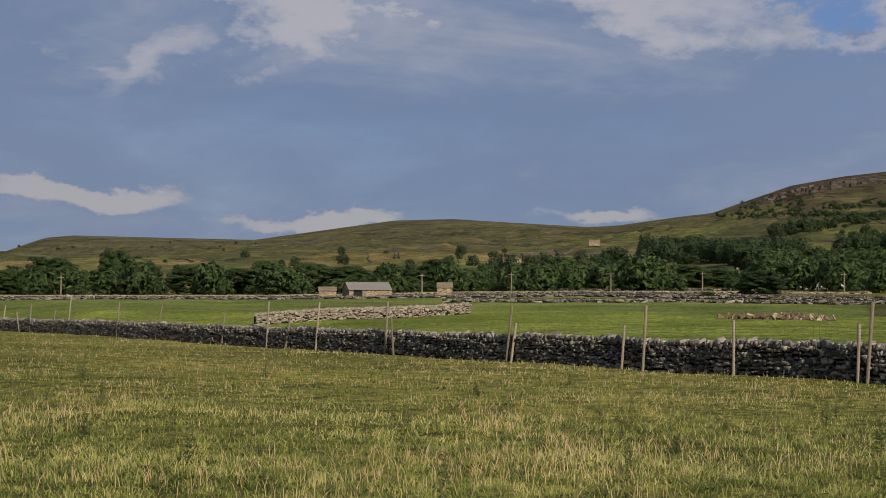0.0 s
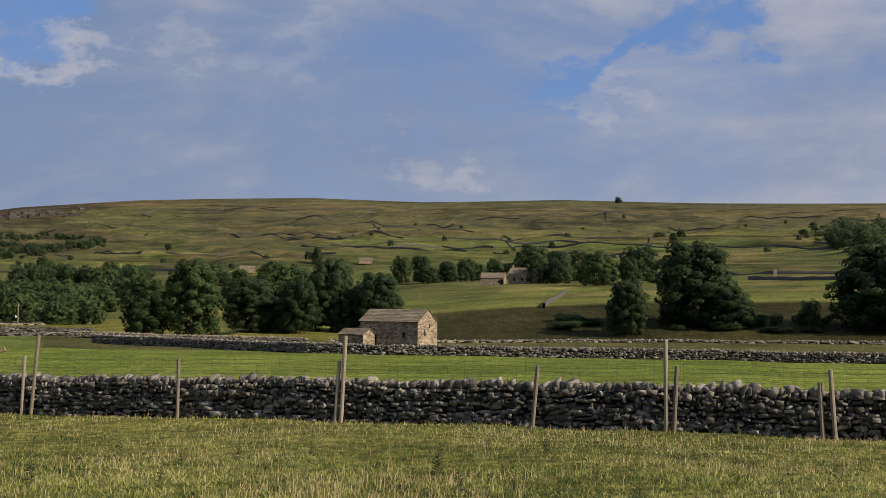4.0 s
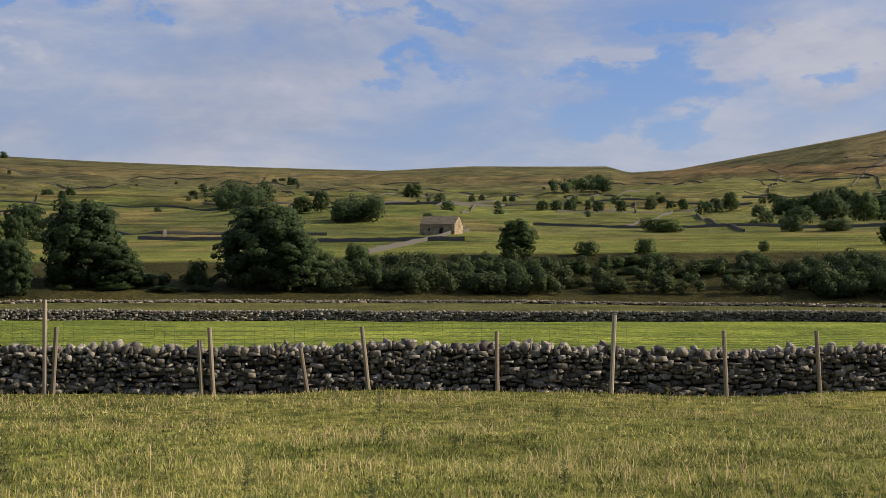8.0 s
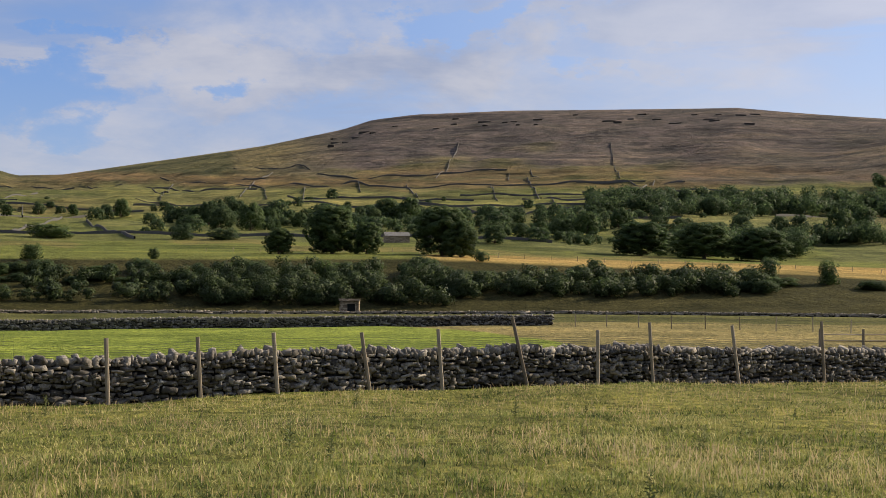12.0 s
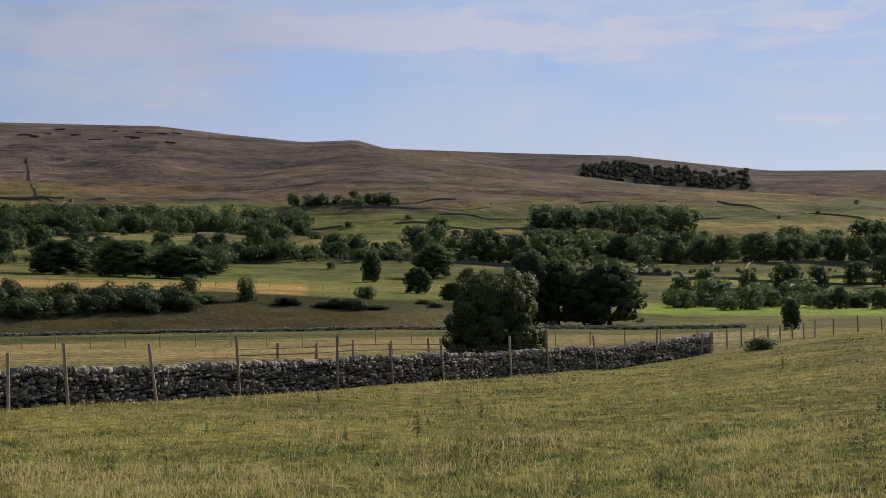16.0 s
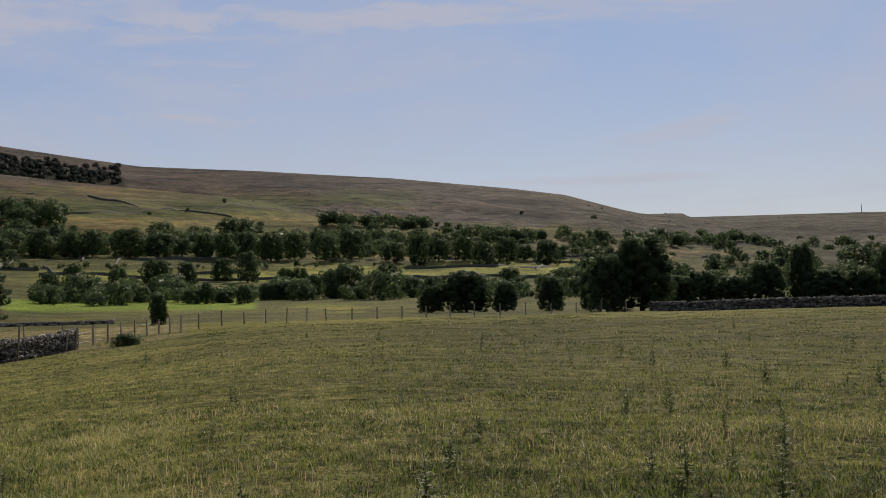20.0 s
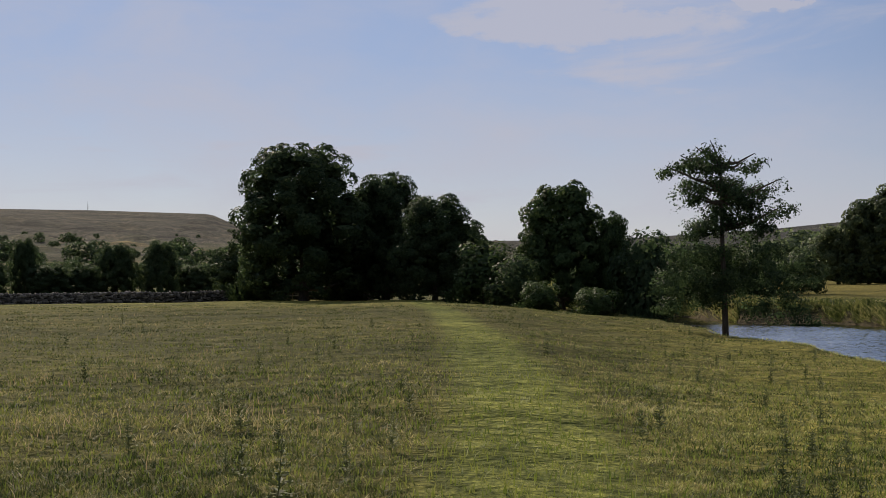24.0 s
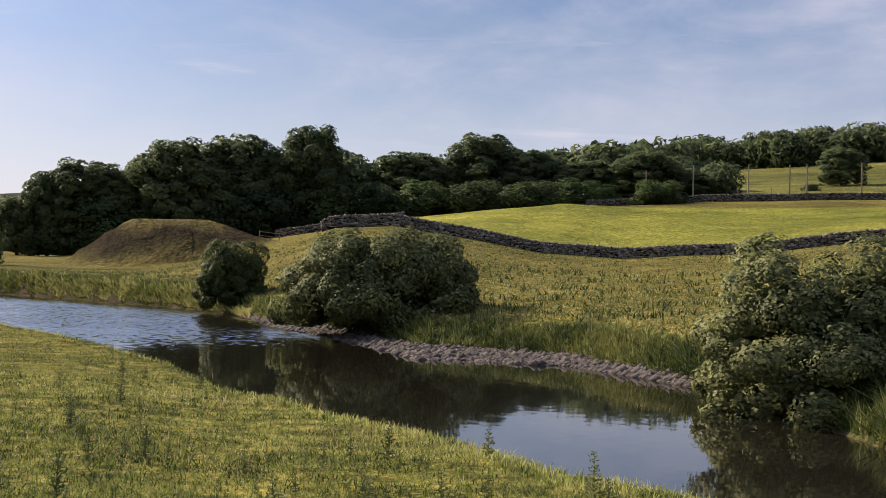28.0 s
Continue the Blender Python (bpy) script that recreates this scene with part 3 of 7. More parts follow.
def lie(b, r):
    """Height of the ground on bearings b at ranges r."""
    b, r = np.broadcast_arrays(np.asarray(b, float), np.asarray(r, float))
    b = np.where(b > 285, b - 360, b)
    bb = np.clip(b, -25, 182)
    x, y = np.sin(np.radians(b)) * r, np.cos(np.radians(b)) * r
    # valley side with the walled fields
    south = blend(bb, 118, 128)
    ra = wall_range(bb) * (1 - south) + south * np.interp(bb, [118, 128, 145, 165, 182], [70, 95, 108, 125, 110])
    za = height_at(wall_range(bb), WALL_FOOT(bb)) * (1 - south) + south * np.interp(bb, [118, 126, 132, 145, 160, 170, 182], [-1.4, -0.9, -0.15, 0.02, 0.0, 0.15, -0.6])
    rb = np.maximum(150.0, ra * 1.3)
    crest = CREST_RANGE(bb)
    top = np.where(bb < 114.3, SKYLINE(bb), SKYLINE_SOUTH(bb))
    # a nearer shoulder of the fell falls away south, with the far moor behind it
    spur = blend(bb, 98, 108) * (1 - blend(bb, 129, 138))
    fold = blend(bb, 108.5, 113) * spur
    rs = crest * 0.72 * (1 - spur) + 1500 * spur
    zs = height_at(rs, FELL(bb) * (1 - spur) + SPUR(bb) * spur)
    rd = rs + 0.3 * (crest - rs)
    zd = (zs + 0.3 * (height_at(crest, top) - zs)) * (1 - fold) + (zs - 22) * fold
    rings = [(0 * r, 0 * r), (ra, za), (rb, height_at(rb, FIELD_FOOT(bb))), (rb + 60, height_at(rb + 60, TOE(bb))), (0 * r + 255 + 45 * (bb < 26), height_at(255 + 45 * (bb < 26), TERRACE(bb))),
             (0 * r + 470, height_at(470, SHELF(bb))), (0 * r + 850, height_at(850, SLOPE(bb))), (rs, zs), (rd, zd),
             (crest, height_at(crest, top)), (crest + 500, height_at(crest, top) - 60), (0 * r + 6000, height_at(crest, top) - 200)]
    z1 = layered(r, rings)
    fade = blend(r, 250, 700) * (1 - 1.0 * blend(r / crest, 0.8, 0.97)) * (1 - 0.9 * spur * np.exp(-((r - 1500) / 220) ** 2))
    z1 = z1 + fade * (0.0045 * r * lumps(x, y, 260.0, 1.0) + 0.003 * r * lumps(x, y, 90.0, 2.0))
    # river side
    bs = np.clip(b, 174, 262)
    rn, zn, rf = NEAR_BANK(bs), BANK_Z(bs), FAR_WATER(bs)
    bar = BAR_WIDTH(bs)
    rt = rf + bar + np.interp(bs, [196, 202], [1.2, 4.0])
    top2 = np.where(bs < 114.3, 0, SKYLINE_SOUTH(np.clip(bs, 174, 235)))
    c2 = CREST_RANGE(np.clip(bs, 174, 235))
    rings = [(0 * r, 0 * r), (rn * 0.45, zn * 0.45), (rn, zn), (rn + 1.2, 0 * r + WATER_Z - 0.25), (rn * 0.4 + rf * 0.6, 0 * r - 3.0), (rf, 0 * r + WATER_Z - 0.02), (rf + bar, 0 * r + WATER_Z + 0.18),
             (rt, FAR_TOP(bs)), (np.maximum(rt + 8, 0 * r + 140), height_at(140, HILLOCK(bs))), (0 * r + 205, height_at(205, FIELD_TOP(bs))), (0 * r + 260, height_at(260, WOOD_FOOT(bs))),
             (0 * r + 520, height_at(520, HILLSIDE(bs))), (c2, height_at(c2, top2)), (c2 + 500, height_at(c2, top2) - 60), (0 * r + 6000, height_at(c2, top2) - 200)]
    z2 = layered(r, rings)
    # the rounded mound beyond the water
    cx, cy = out(195.2, 168)[:2]
    along, deep = math.sin(radians(105)), math.cos(radians(105))
    u = ((x - cx) * along + (y - cy) * deep) / 14.0
    v = (-(x - cx) * deep + (y - cy) * along) / 13.0
    away = np.sqrt(u * u + v * v) + 0.05 * lumps(x, y, 9.0, 16.0) + 0.02 * lumps(x, y, 3.0, 17.0)
    crown = 0.45 * (1 - blend(away, 0.36, 1.04)) + 0.55 * (1 - np.clip((away - 0.38) / 0.62, 0, 1)) + 0.05 * np.exp(-((away - 0.8) / 0.05) ** 2)
    crown = crown + 0.02 * np.sin(crown * 30) * blend(crown, 0.05, 0.2) * (1 - blend(crown, 0.8, 0.95))
    z2 = z2 * (1 - crown) + height_at(168.0, MOUND_TOP) * crown
    w = blend(b, 174.5, 178.5) * (1 - blend(b, 255, 275))
    z = z1 * (1 - w) + z2 * w
    z = z + 0.05 * lumps(x, y, 6.0, 3.0) * blend(r, 2, 6) * (1 - blend(r, 60, 120)) + 0.12 * lumps(x, y, 22.0, 4.0) * blend(r, 12, 30) * (1 - blend(r, 200, 400)) * np.where((z < -1.3) & (w > 0.5), 0, 1)
    return z


# heights kept on a fine grid, for quick look-up
GRID_B, GRID_R = np.arange(-30, 290, 0.2), np.geomspace(2.0, 6000, 900)
GRID_Z = lie(GRID_B[:, None], GRID_R[None])
LOG_A, LOG_STEP = math.log(2.0), math.log(3000.0) / 899


def level(b, r):
    """The ground's height on one bearing at one range."""
    u = min(max((b + 30) / 0.2, 0.0), len(GRID_B) - 1.001)
    v = min(max((math.log(max(r, 2.0)) - LOG_A) / LOG_STEP, 0.0), 898.999)
    i, j = int(u), int(v)
    u, v = u - i, v - j
    return float((GRID_Z[i, j] * (1 - v) + GRID_Z[i, j + 1] * v) * (1 - u) + (GRID_Z[i + 1, j] * (1 - v) + GRID_Z[i + 1, j + 1] * v) * u)


def ground(x, y):
    b = math.degrees(math.atan2(x, y))
    return level(b + 360 if b < -75 else b, math.hypot(x, y))


def foot(b, r, sink=0.0):
    return out(b, r, level(b, r) - sink)


def meets(b, elev, nearest=40.0):
    """The range at which the line of sight at that elevation first meets the land."""
    i = min(max(int(round((b + 30) / 0.2)), 0), len(GRID_B) - 1)
    far = GRID_R >= nearest
    r = GRID_R[far]
    up = np.degrees(np.arctan2(GRID_Z[i][far] - EYE, r))
    k = int(np.argmax(up >= elev))
    return float(r[k]) if up.max() >= elev else float(CREST_RANGE(b)) * 0.97


# what grows where, with some shade and haze put into the tints
def land_tint(b, r):
    b, r = np.broadcast_arrays(b, r)
    b = np.where(b > 285, b - 360, b)
    x, y = np.sin(np.radians(b)) * r, np.cos(np.radians(b)) * r
    col = np.empty(b.shape + (3,))
    col[:] = (0.17, 0.17, 0.05)

    def lay(mask, c, soft=1.0):
        m = np.clip(mask * soft, 0, 1)[..., None]
        col[:] = col * (1 - m) + np.array(c) * m

    ra = wall_range(np.clip(b, -25, 122))
    valley = (b < 176)
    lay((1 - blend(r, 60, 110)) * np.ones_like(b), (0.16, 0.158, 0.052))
    # Pasture towards the sun: shade of backlit grass put into a darker ground.
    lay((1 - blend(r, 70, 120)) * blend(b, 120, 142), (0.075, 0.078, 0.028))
    lay((1 - blend(r, 50, 90)) * blend(b, 176, 190), (0.19, 0.185, 0.055))
    rb = np.maximum(150.0, ra * 1.3)
    # bright mown field behind the long wall, rough pasture south of it
    edge = np.interp(b, [-25, 60, 84, 95, 97], [400, 160, 150, 66, 50])
    lay((r > ra) & (r < np.minimum(rb, edge)) & (b < 97), (0.17, 0.218, 0.05))
    lay((r > ra) & (r < rb) & (b >= 60) & (r >= edge) & (b < 128), (0.19, 0.17, 0.085))
    lay((r > rb) & (r < rb + 55) & valley, (0.1, 0.105, 0.045))
    lay((r > rb) & (r < rb + 160) & (b < 18), (0.15, 0.19, 0.06))
    # Terrace bank: rough growth, with the shade of scrub and trees darkening its tint.
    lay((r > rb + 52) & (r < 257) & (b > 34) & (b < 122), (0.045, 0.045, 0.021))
    lay((r >= 256) & (r < 470) & (b > 30) & valley, (0.155, 0.175, 0.056))
    lay((r >= 470) & (b < 30), (0.1, 0.108, 0.054))
    lay((r >= 470) & (b >= 30) & valley, (0.135, 0.15, 0.068))
    # patchwork of enclosures
    cell = np.floor((b + 3.0 * np.sin(np.log(r) * 5.0)) / 4.3) * 13.7 + np.floor(np.log(np.maximum(r, 1)) * 5.5 + 0.5 * np.sin(b * 0.7)) * 71.3
    pick = np.modf(np.abs(np.sin(cell) * 4375.85))[0]
    zone = (r > 320) & (r < np.where(b < 40, 2500, np.where(b > 104, 1700, 1500))) & valley
    lay(zone & (pick > 0.8), (0.22, 0.185, 0.09), 0.6)
    lay(zone & (pick < 0.25), (0.14, 0.165, 0.055), 0.6)
    lay(zone & (pick > 0.55) & (pick < 0.68), (0.11, 0.125, 0.05), 0.8)
    # open fell: bleached grass, then brown moor, heather higher up; its purple-grey imitates haze
    crest = CREST_RANGE(np.clip(b, -25, 182))
    f = r / crest
    rag = 0.12 * lumps(x, y, 330.0, 6.0) + 0.06 * lumps(x, y, 120.0, 7.0)
    lay(blend(f + rag, 0.45, 0.7) * valley, (0.108, 0.106, 0.066), 0.85)
    lay(blend(f + rag, 0.62, 0.8) * (b > 78) * valley, (0.195, 0.168, 0.105), 0.8)
    lay(blend(f + rag * 0.8, 0.68, 0.76) * blend(b, 79, 84) * valley, (0.118, 0.104, 0.116), 0.92)
    lay(blend(f + rag * 1.5, 0.8, 0.9) * blend(b, 12, 14) * (1 - blend(b, 19, 24)), (0.085, 0.06, 0.045), 0.8)
    lay(blend(f + rag, 0.6, 0.72) * blend(b, 104, 114) * valley, (0.115, 0.104, 0.114), 0.92)
    # Blue-grey of the far moor: distance haze and backlit shade put into its colour.
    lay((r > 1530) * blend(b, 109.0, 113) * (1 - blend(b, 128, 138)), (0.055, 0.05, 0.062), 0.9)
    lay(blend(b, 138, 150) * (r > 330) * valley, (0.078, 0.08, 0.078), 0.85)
    lay(zone & (b < 12) & (r > 800) & (pick > 0.75), (0.27, 0.21, 0.11), 0.55)
    lay(zone & (b < 24) & (r > 800) & (pick < 0.4), (0.15, 0.165, 0.068), 0.5)
    lay(zone & (b > 104) & (r > 600) & (pick > 0.78), (0.2, 0.165, 0.09), 0.55)
    lay(zone & (b > 104) & (r > 600) & (pick < 0.35), (0.085, 0.095, 0.05), 0.6)
    lay(((r > 152) & (r < 900) & valley & (pick < 0.78)) * blend(b, 106, 118), (0.11, 0.115, 0.056), 0.85)
    # bands of pasture, bracken and bleached grass that follow the valley side
    el = np.degrees(np.arctan2(lie(b, r) - EYE, r)) + 0.14 * lumps(x, y, 210.0, 14.0) + 0.05 * lumps(x, y, 60.0, 15.0)

    def band(b0, b1, e0, e1, c, soft):
        m = blend(b, b0 - 1.5, b0 + 1.5) * (1 - blend(b, b1 - 1.5, b1 + 1.5)) * blend(el, e0 - 0.05, e0 + 0.05) * (1 - blend(el, e1 - 0.05, e1 + 0.05))
        lay(m * (r > 300), c, soft)

    # Purple-grey band high on the fell: haze put into its colour.
    band(97, 131, 5.0, 7.4, (0.108, 0.094, 0.1), 0.8)
    band(104, 130, 5.0, 5.35, (0.12, 0.092, 0.078), 0.5)
    band(108, 138, 4.1, 4.75, (0.11, 0.13, 0.07), 0.75)
    band(112, 138, 3.3, 3.72, (0.2, 0.165, 0.09), 0.65)
    pines = np.interp(b, [118, 125.3], [5.9, 5.15])
    lay((r > 1600) * (b > 118) * (b < 125.4) * blend(el, pines - 0.25, pines - 0.15) * (1 - blend(el, pines + 0.3, pines + 0.42)), (0.02, 0.026, 0.018), 0.95)
    band(98, 124, 3.8, 4.5, (0.12, 0.145, 0.058), 0.7)
    band(106, 134, 4.5, 4.9, (0.125, 0.1, 0.075), 0.6)
    band(126, 146, 2.6, 3.1, (0.13, 0.13, 0.065), 0.6)
    band(122, 146, 0.95, 1.5, (0.25, 0.27, 0.075), 0.85)
    band(72, 104, 3.3, 4.7, (0.2, 0.205, 0.09), 0.7)
    band(70, 100, 4.8, 5.2, (0.21, 0.145, 0.09), 0.6)
    band(84, 104, 5.3, 5.7, (0.18, 0.125, 0.08), 0.5)
    band(20, 72, 4.45, 4.75, (0.19, 0.15, 0.085), 0.5)
    band(26, 60, 3.5, 3.75, (0.2, 0.17, 0.08), 0.45)
    band(30, 66, 3.0, 3.3, (0.12, 0.155, 0.055), 0.6)
    band(-20, 12, 1.1, 1.5, (0.1, 0.105, 0.06), 0.5)
    band(-6, 12, 0.75, 1.0, (0.26, 0.2, 0.1), 0.6)
    # hay field on the terrace
    hay = np.where((b > 86.5) & (b < 106), 1.0, 0.0) * blend(r, 257, 262) * (1 - blend(r, np.interp(b, [86, 90, 106], [290, 330, 380]), np.interp(b, [86, 90, 106], [296, 336, 386])))
    lay(hay, (0.34, 0.25, 0.105))
    lay(blend(r, 240, 262) * (1 - blend(r, 330, 345)) * (b > 120.5) * (b < 131), (0.2, 0.28, 0.05))
    # the far side of the river
    river = b > 178
    rf = FAR_WATER(np.clip(b, 174, 262))
    bar = BAR_WIDTH(np.clip(b, 174, 262))
    lay(river & (r > rf), (0.17, 0.155, 0.055))
    lay(river & (r > rf) & (r < rf + bar + 4), (0.1, 0.115, 0.035))
    lay(river & (r > rf) & (r < rf + 2.2) & (b < 199), (0.07, 0.065, 0.032))
    lay(river & (r > rf - 2) & (r < rf + bar) & (b > 197.5), (0.14, 0.11, 0.095))
    lay(river & (r > rf - 3) & (r < rf + 2) & (b <= 197.5), (0.06, 0.058, 0.028))
    lay(river & (r > 141) & (r < 215) & (b > 204.5), (0.23, 0.25, 0.06))
    lay(river & (r > 260) & (b > 204.5), (0.16, 0.17, 0.065))
    # Mound: brown flank, darkened further to put its shade in; pale grassy top.
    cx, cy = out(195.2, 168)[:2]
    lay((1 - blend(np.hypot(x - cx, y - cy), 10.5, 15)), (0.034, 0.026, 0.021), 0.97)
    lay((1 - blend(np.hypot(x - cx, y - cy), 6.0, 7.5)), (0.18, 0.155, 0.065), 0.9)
    rn = NEAR_BANK(np.clip(b, 174, 262))
    lay(river & (r > rn + 0.3) & (r < rf), (0.09, 0.075, 0.055))
    # Bluish grey on the far hill: distance haze put into the ground colour.
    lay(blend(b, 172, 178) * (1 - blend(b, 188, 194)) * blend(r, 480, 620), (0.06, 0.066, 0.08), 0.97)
    # the trodden way along the bank
    track = np.abs(b - np.interp(r, [3, 10, 30, 60, 100, 130], [172, 176.5, 174, 172.5, 171.2, 171])) * np.radians(1) * r
    lay((1 - blend(track, 0.5, 1.4)) * (r < 115), (0.135, 0.16, 0.045), 0.85)
    return col


def build_ground():
    bs = np.concatenate([np.arange(-24, 234, 0.36), np.arange(234, 336, 4.0)])
    inner = np.concatenate([[0.02], np.geomspace(1.5, 850, 210)])
    crest = CREST_RANGE(np.where(bs > 262, -25, np.clip(bs, -25, 235)))
    t = np.linspace(0, 1, 52)[1:, None]
    R = np.concatenate([np.repeat(inner[:, None], len(bs), 1), 850 * (crest[None] / 850) ** t, crest[None] + np.array([60.0, 250.0, 500.0])[:, None], np.full((1, len(bs)), 6000.0)])
    B = np.repeat(bs[None], len(R), 0)
    rs = R[:, 0]
    z = lie(B, R)
    x, y = np.sin(np.radians(B)) * R, np.cos(np.radians(B)) * R
    verts = np.stack([x, y, z], -1).reshape(-1, 3)
    nb, nr = len(bs), len(rs)
    i, j = np.meshgrid(np.arange(nr - 1), np.arange(nb), indexing="ij")
    jn = (j + 1) % nb
    faces = np.stack([i * nb + j, i * nb + jn, (i + 1) * nb + jn, (i + 1) * nb + j], -1).reshape(-1, 4)[:, ::-1]
    verts = np.concatenate([verts, [[0, 0, 0]]])
    me = mesh_of("ground", verts, faces, LAND)
    smooth(me)
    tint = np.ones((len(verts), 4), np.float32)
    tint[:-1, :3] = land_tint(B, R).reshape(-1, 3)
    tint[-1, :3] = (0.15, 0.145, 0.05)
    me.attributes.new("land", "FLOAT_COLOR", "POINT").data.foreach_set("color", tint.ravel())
    return tagged(new("ground", me), "grassy valley floor rising to brown moorland fells", "ground", kind="structure")


build_ground()


def build_river():
    bs = np.arange(172, 300, 1.0)
    near, far = NEAR_BANK(np.clip(bs, 176, 262)) - 2.0, FAR_WATER(np.clip(bs, 174, 262)) + 1.0
    verts, faces = [], []
    steps = 12
    for k, b in enumerate(bs):
        for s in range(steps + 1):
            verts.append(out(b, near[k] + (far[k] - near[k]) * s / steps, WATER_Z))
    for k in range(len(bs) - 1):
        for s in range(steps):
            a = k * (steps + 1) + s
            faces.append((a, a + 1, a + steps + 2, a + steps + 1))
    me = mesh_of("water", np.array(verts), np.array(faces), WATER)
    return tagged(new("water", me), "calm dark river reflecting the sky", "river", kind="structure")


build_river()

# ---- trees ----
def leaf_quads(points, normals, size, rng, stretch=1.5):
    """Small leaf clumps: one folded quad each."""
    n = len(points)
    nrm = normals + rng.normal(0, 0.34, (n, 3)) + np.array([0, 0, 0.2])
    nrm /= np.linalg.norm(nrm, axis=1, keepdims=True) + 1e-9
    a = np.cross(nrm, rng.normal(0, 1, (n, 3)))
    a /= np.linalg.norm(a, axis=1, keepdims=True) + 1e-9
    b = np.cross(nrm, a)
    s = (size * rng.uniform(0.55, 1.25, n))[:, None]
    p = points
    v = np.stack([p - a * s * stretch * 0.5, p - b * s * 0.5 + nrm * s * 0.16, p + a * s * stretch * 0.5, p + b * s * 0.5 + nrm * s * 0.16], 1)
    return v.reshape(-1, 3), np.arange(4 * n).reshape(n, 4)


def leafy(name, v, f, mat, ways):
    """A mesh of leaves that remembers which way its billow swells."""
    me = mesh_of(name, v, f, mat)
    ways = np.asarray(ways, np.float32)
    me.attributes.new("bulge", "FLOAT_VECTOR", "POINT").data.foreach_set("vector", np.repeat(ways, len(v) // len(ways), 0).ravel())
    return me


def swelling(points, ways, centre=(0, 0, 0.42)):
    """Half the billow's own direction, half the whole crown's."""
    radial = points - np.array(centre)
    radial /= np.linalg.norm(radial, axis=1, keepdims=True) + 1e-6
    both = 0.65 * ways / (np.linalg.norm(ways, axis=1, keepdims=True) + 1e-6) + 0.35 * radial
    return both / (np.linalg.norm(both, axis=1, keepdims=True) + 1e-6)


def crown_points(lobes, count, rng, hollow=0.55):
    """Points in a cluster of lobes, most of them near the outside, with gaps between."""
    lobes = np.asarray(lobes, float)
    vol = lobes[:, 3] * lobes[:, 4] * lobes[:, 5]
    pick = rng.choice(len(lobes), count, p=vol ** 0.75 / (vol ** 0.75).sum())
    d = rng.normal(0, 1, (count, 3))
    d /= np.linalg.norm(d, axis=1, keepdims=True)
    rad = rng.uniform(hollow, 1.0, count) ** 0.7
    ragged = 1 + 0.16 * np.sin(d[:, 0] * 7 + pick) * np.sin(d[:, 1] * 6 + pick * 2) + 0.1 * np.sin(d[:, 2] * 11 + pick)
    p = lobes[pick, :3] + d * lobes[pick, 3:6] * (rad * ragged)[:, None]
    return p, d


def billows(lobes, count, rng):
    """Points over the outer sides of many rounded billows of leaf."""
    lobes = np.asarray(lobes, float)
    area = lobes[:, 3] * lobes[:, 5]
    pick = rng.choice(len(lobes), count, p=area / area.sum())
    outward = lobes[:, :3] - np.array([0, 0, 0.42])
    outward /= np.linalg.norm(outward, axis=1, keepdims=True) + 1e-6
    d = rng.normal(0, 1, (count, 3)) + outward[pick] * 1.1
    d /= np.linalg.norm(d, axis=1, keepdims=True)
    rad = 1 - 0.22 * rng.random(count) ** 2 + 0.1 * np.sin(d[:, 0] * 9 + pick) * np.sin(d[:, 2] * 8 + pick * 2) + rng.normal(0, 0.05, count)
    return lobes[pick, :3] + d * lobes[pick, 3:6] * rad[:, None], d


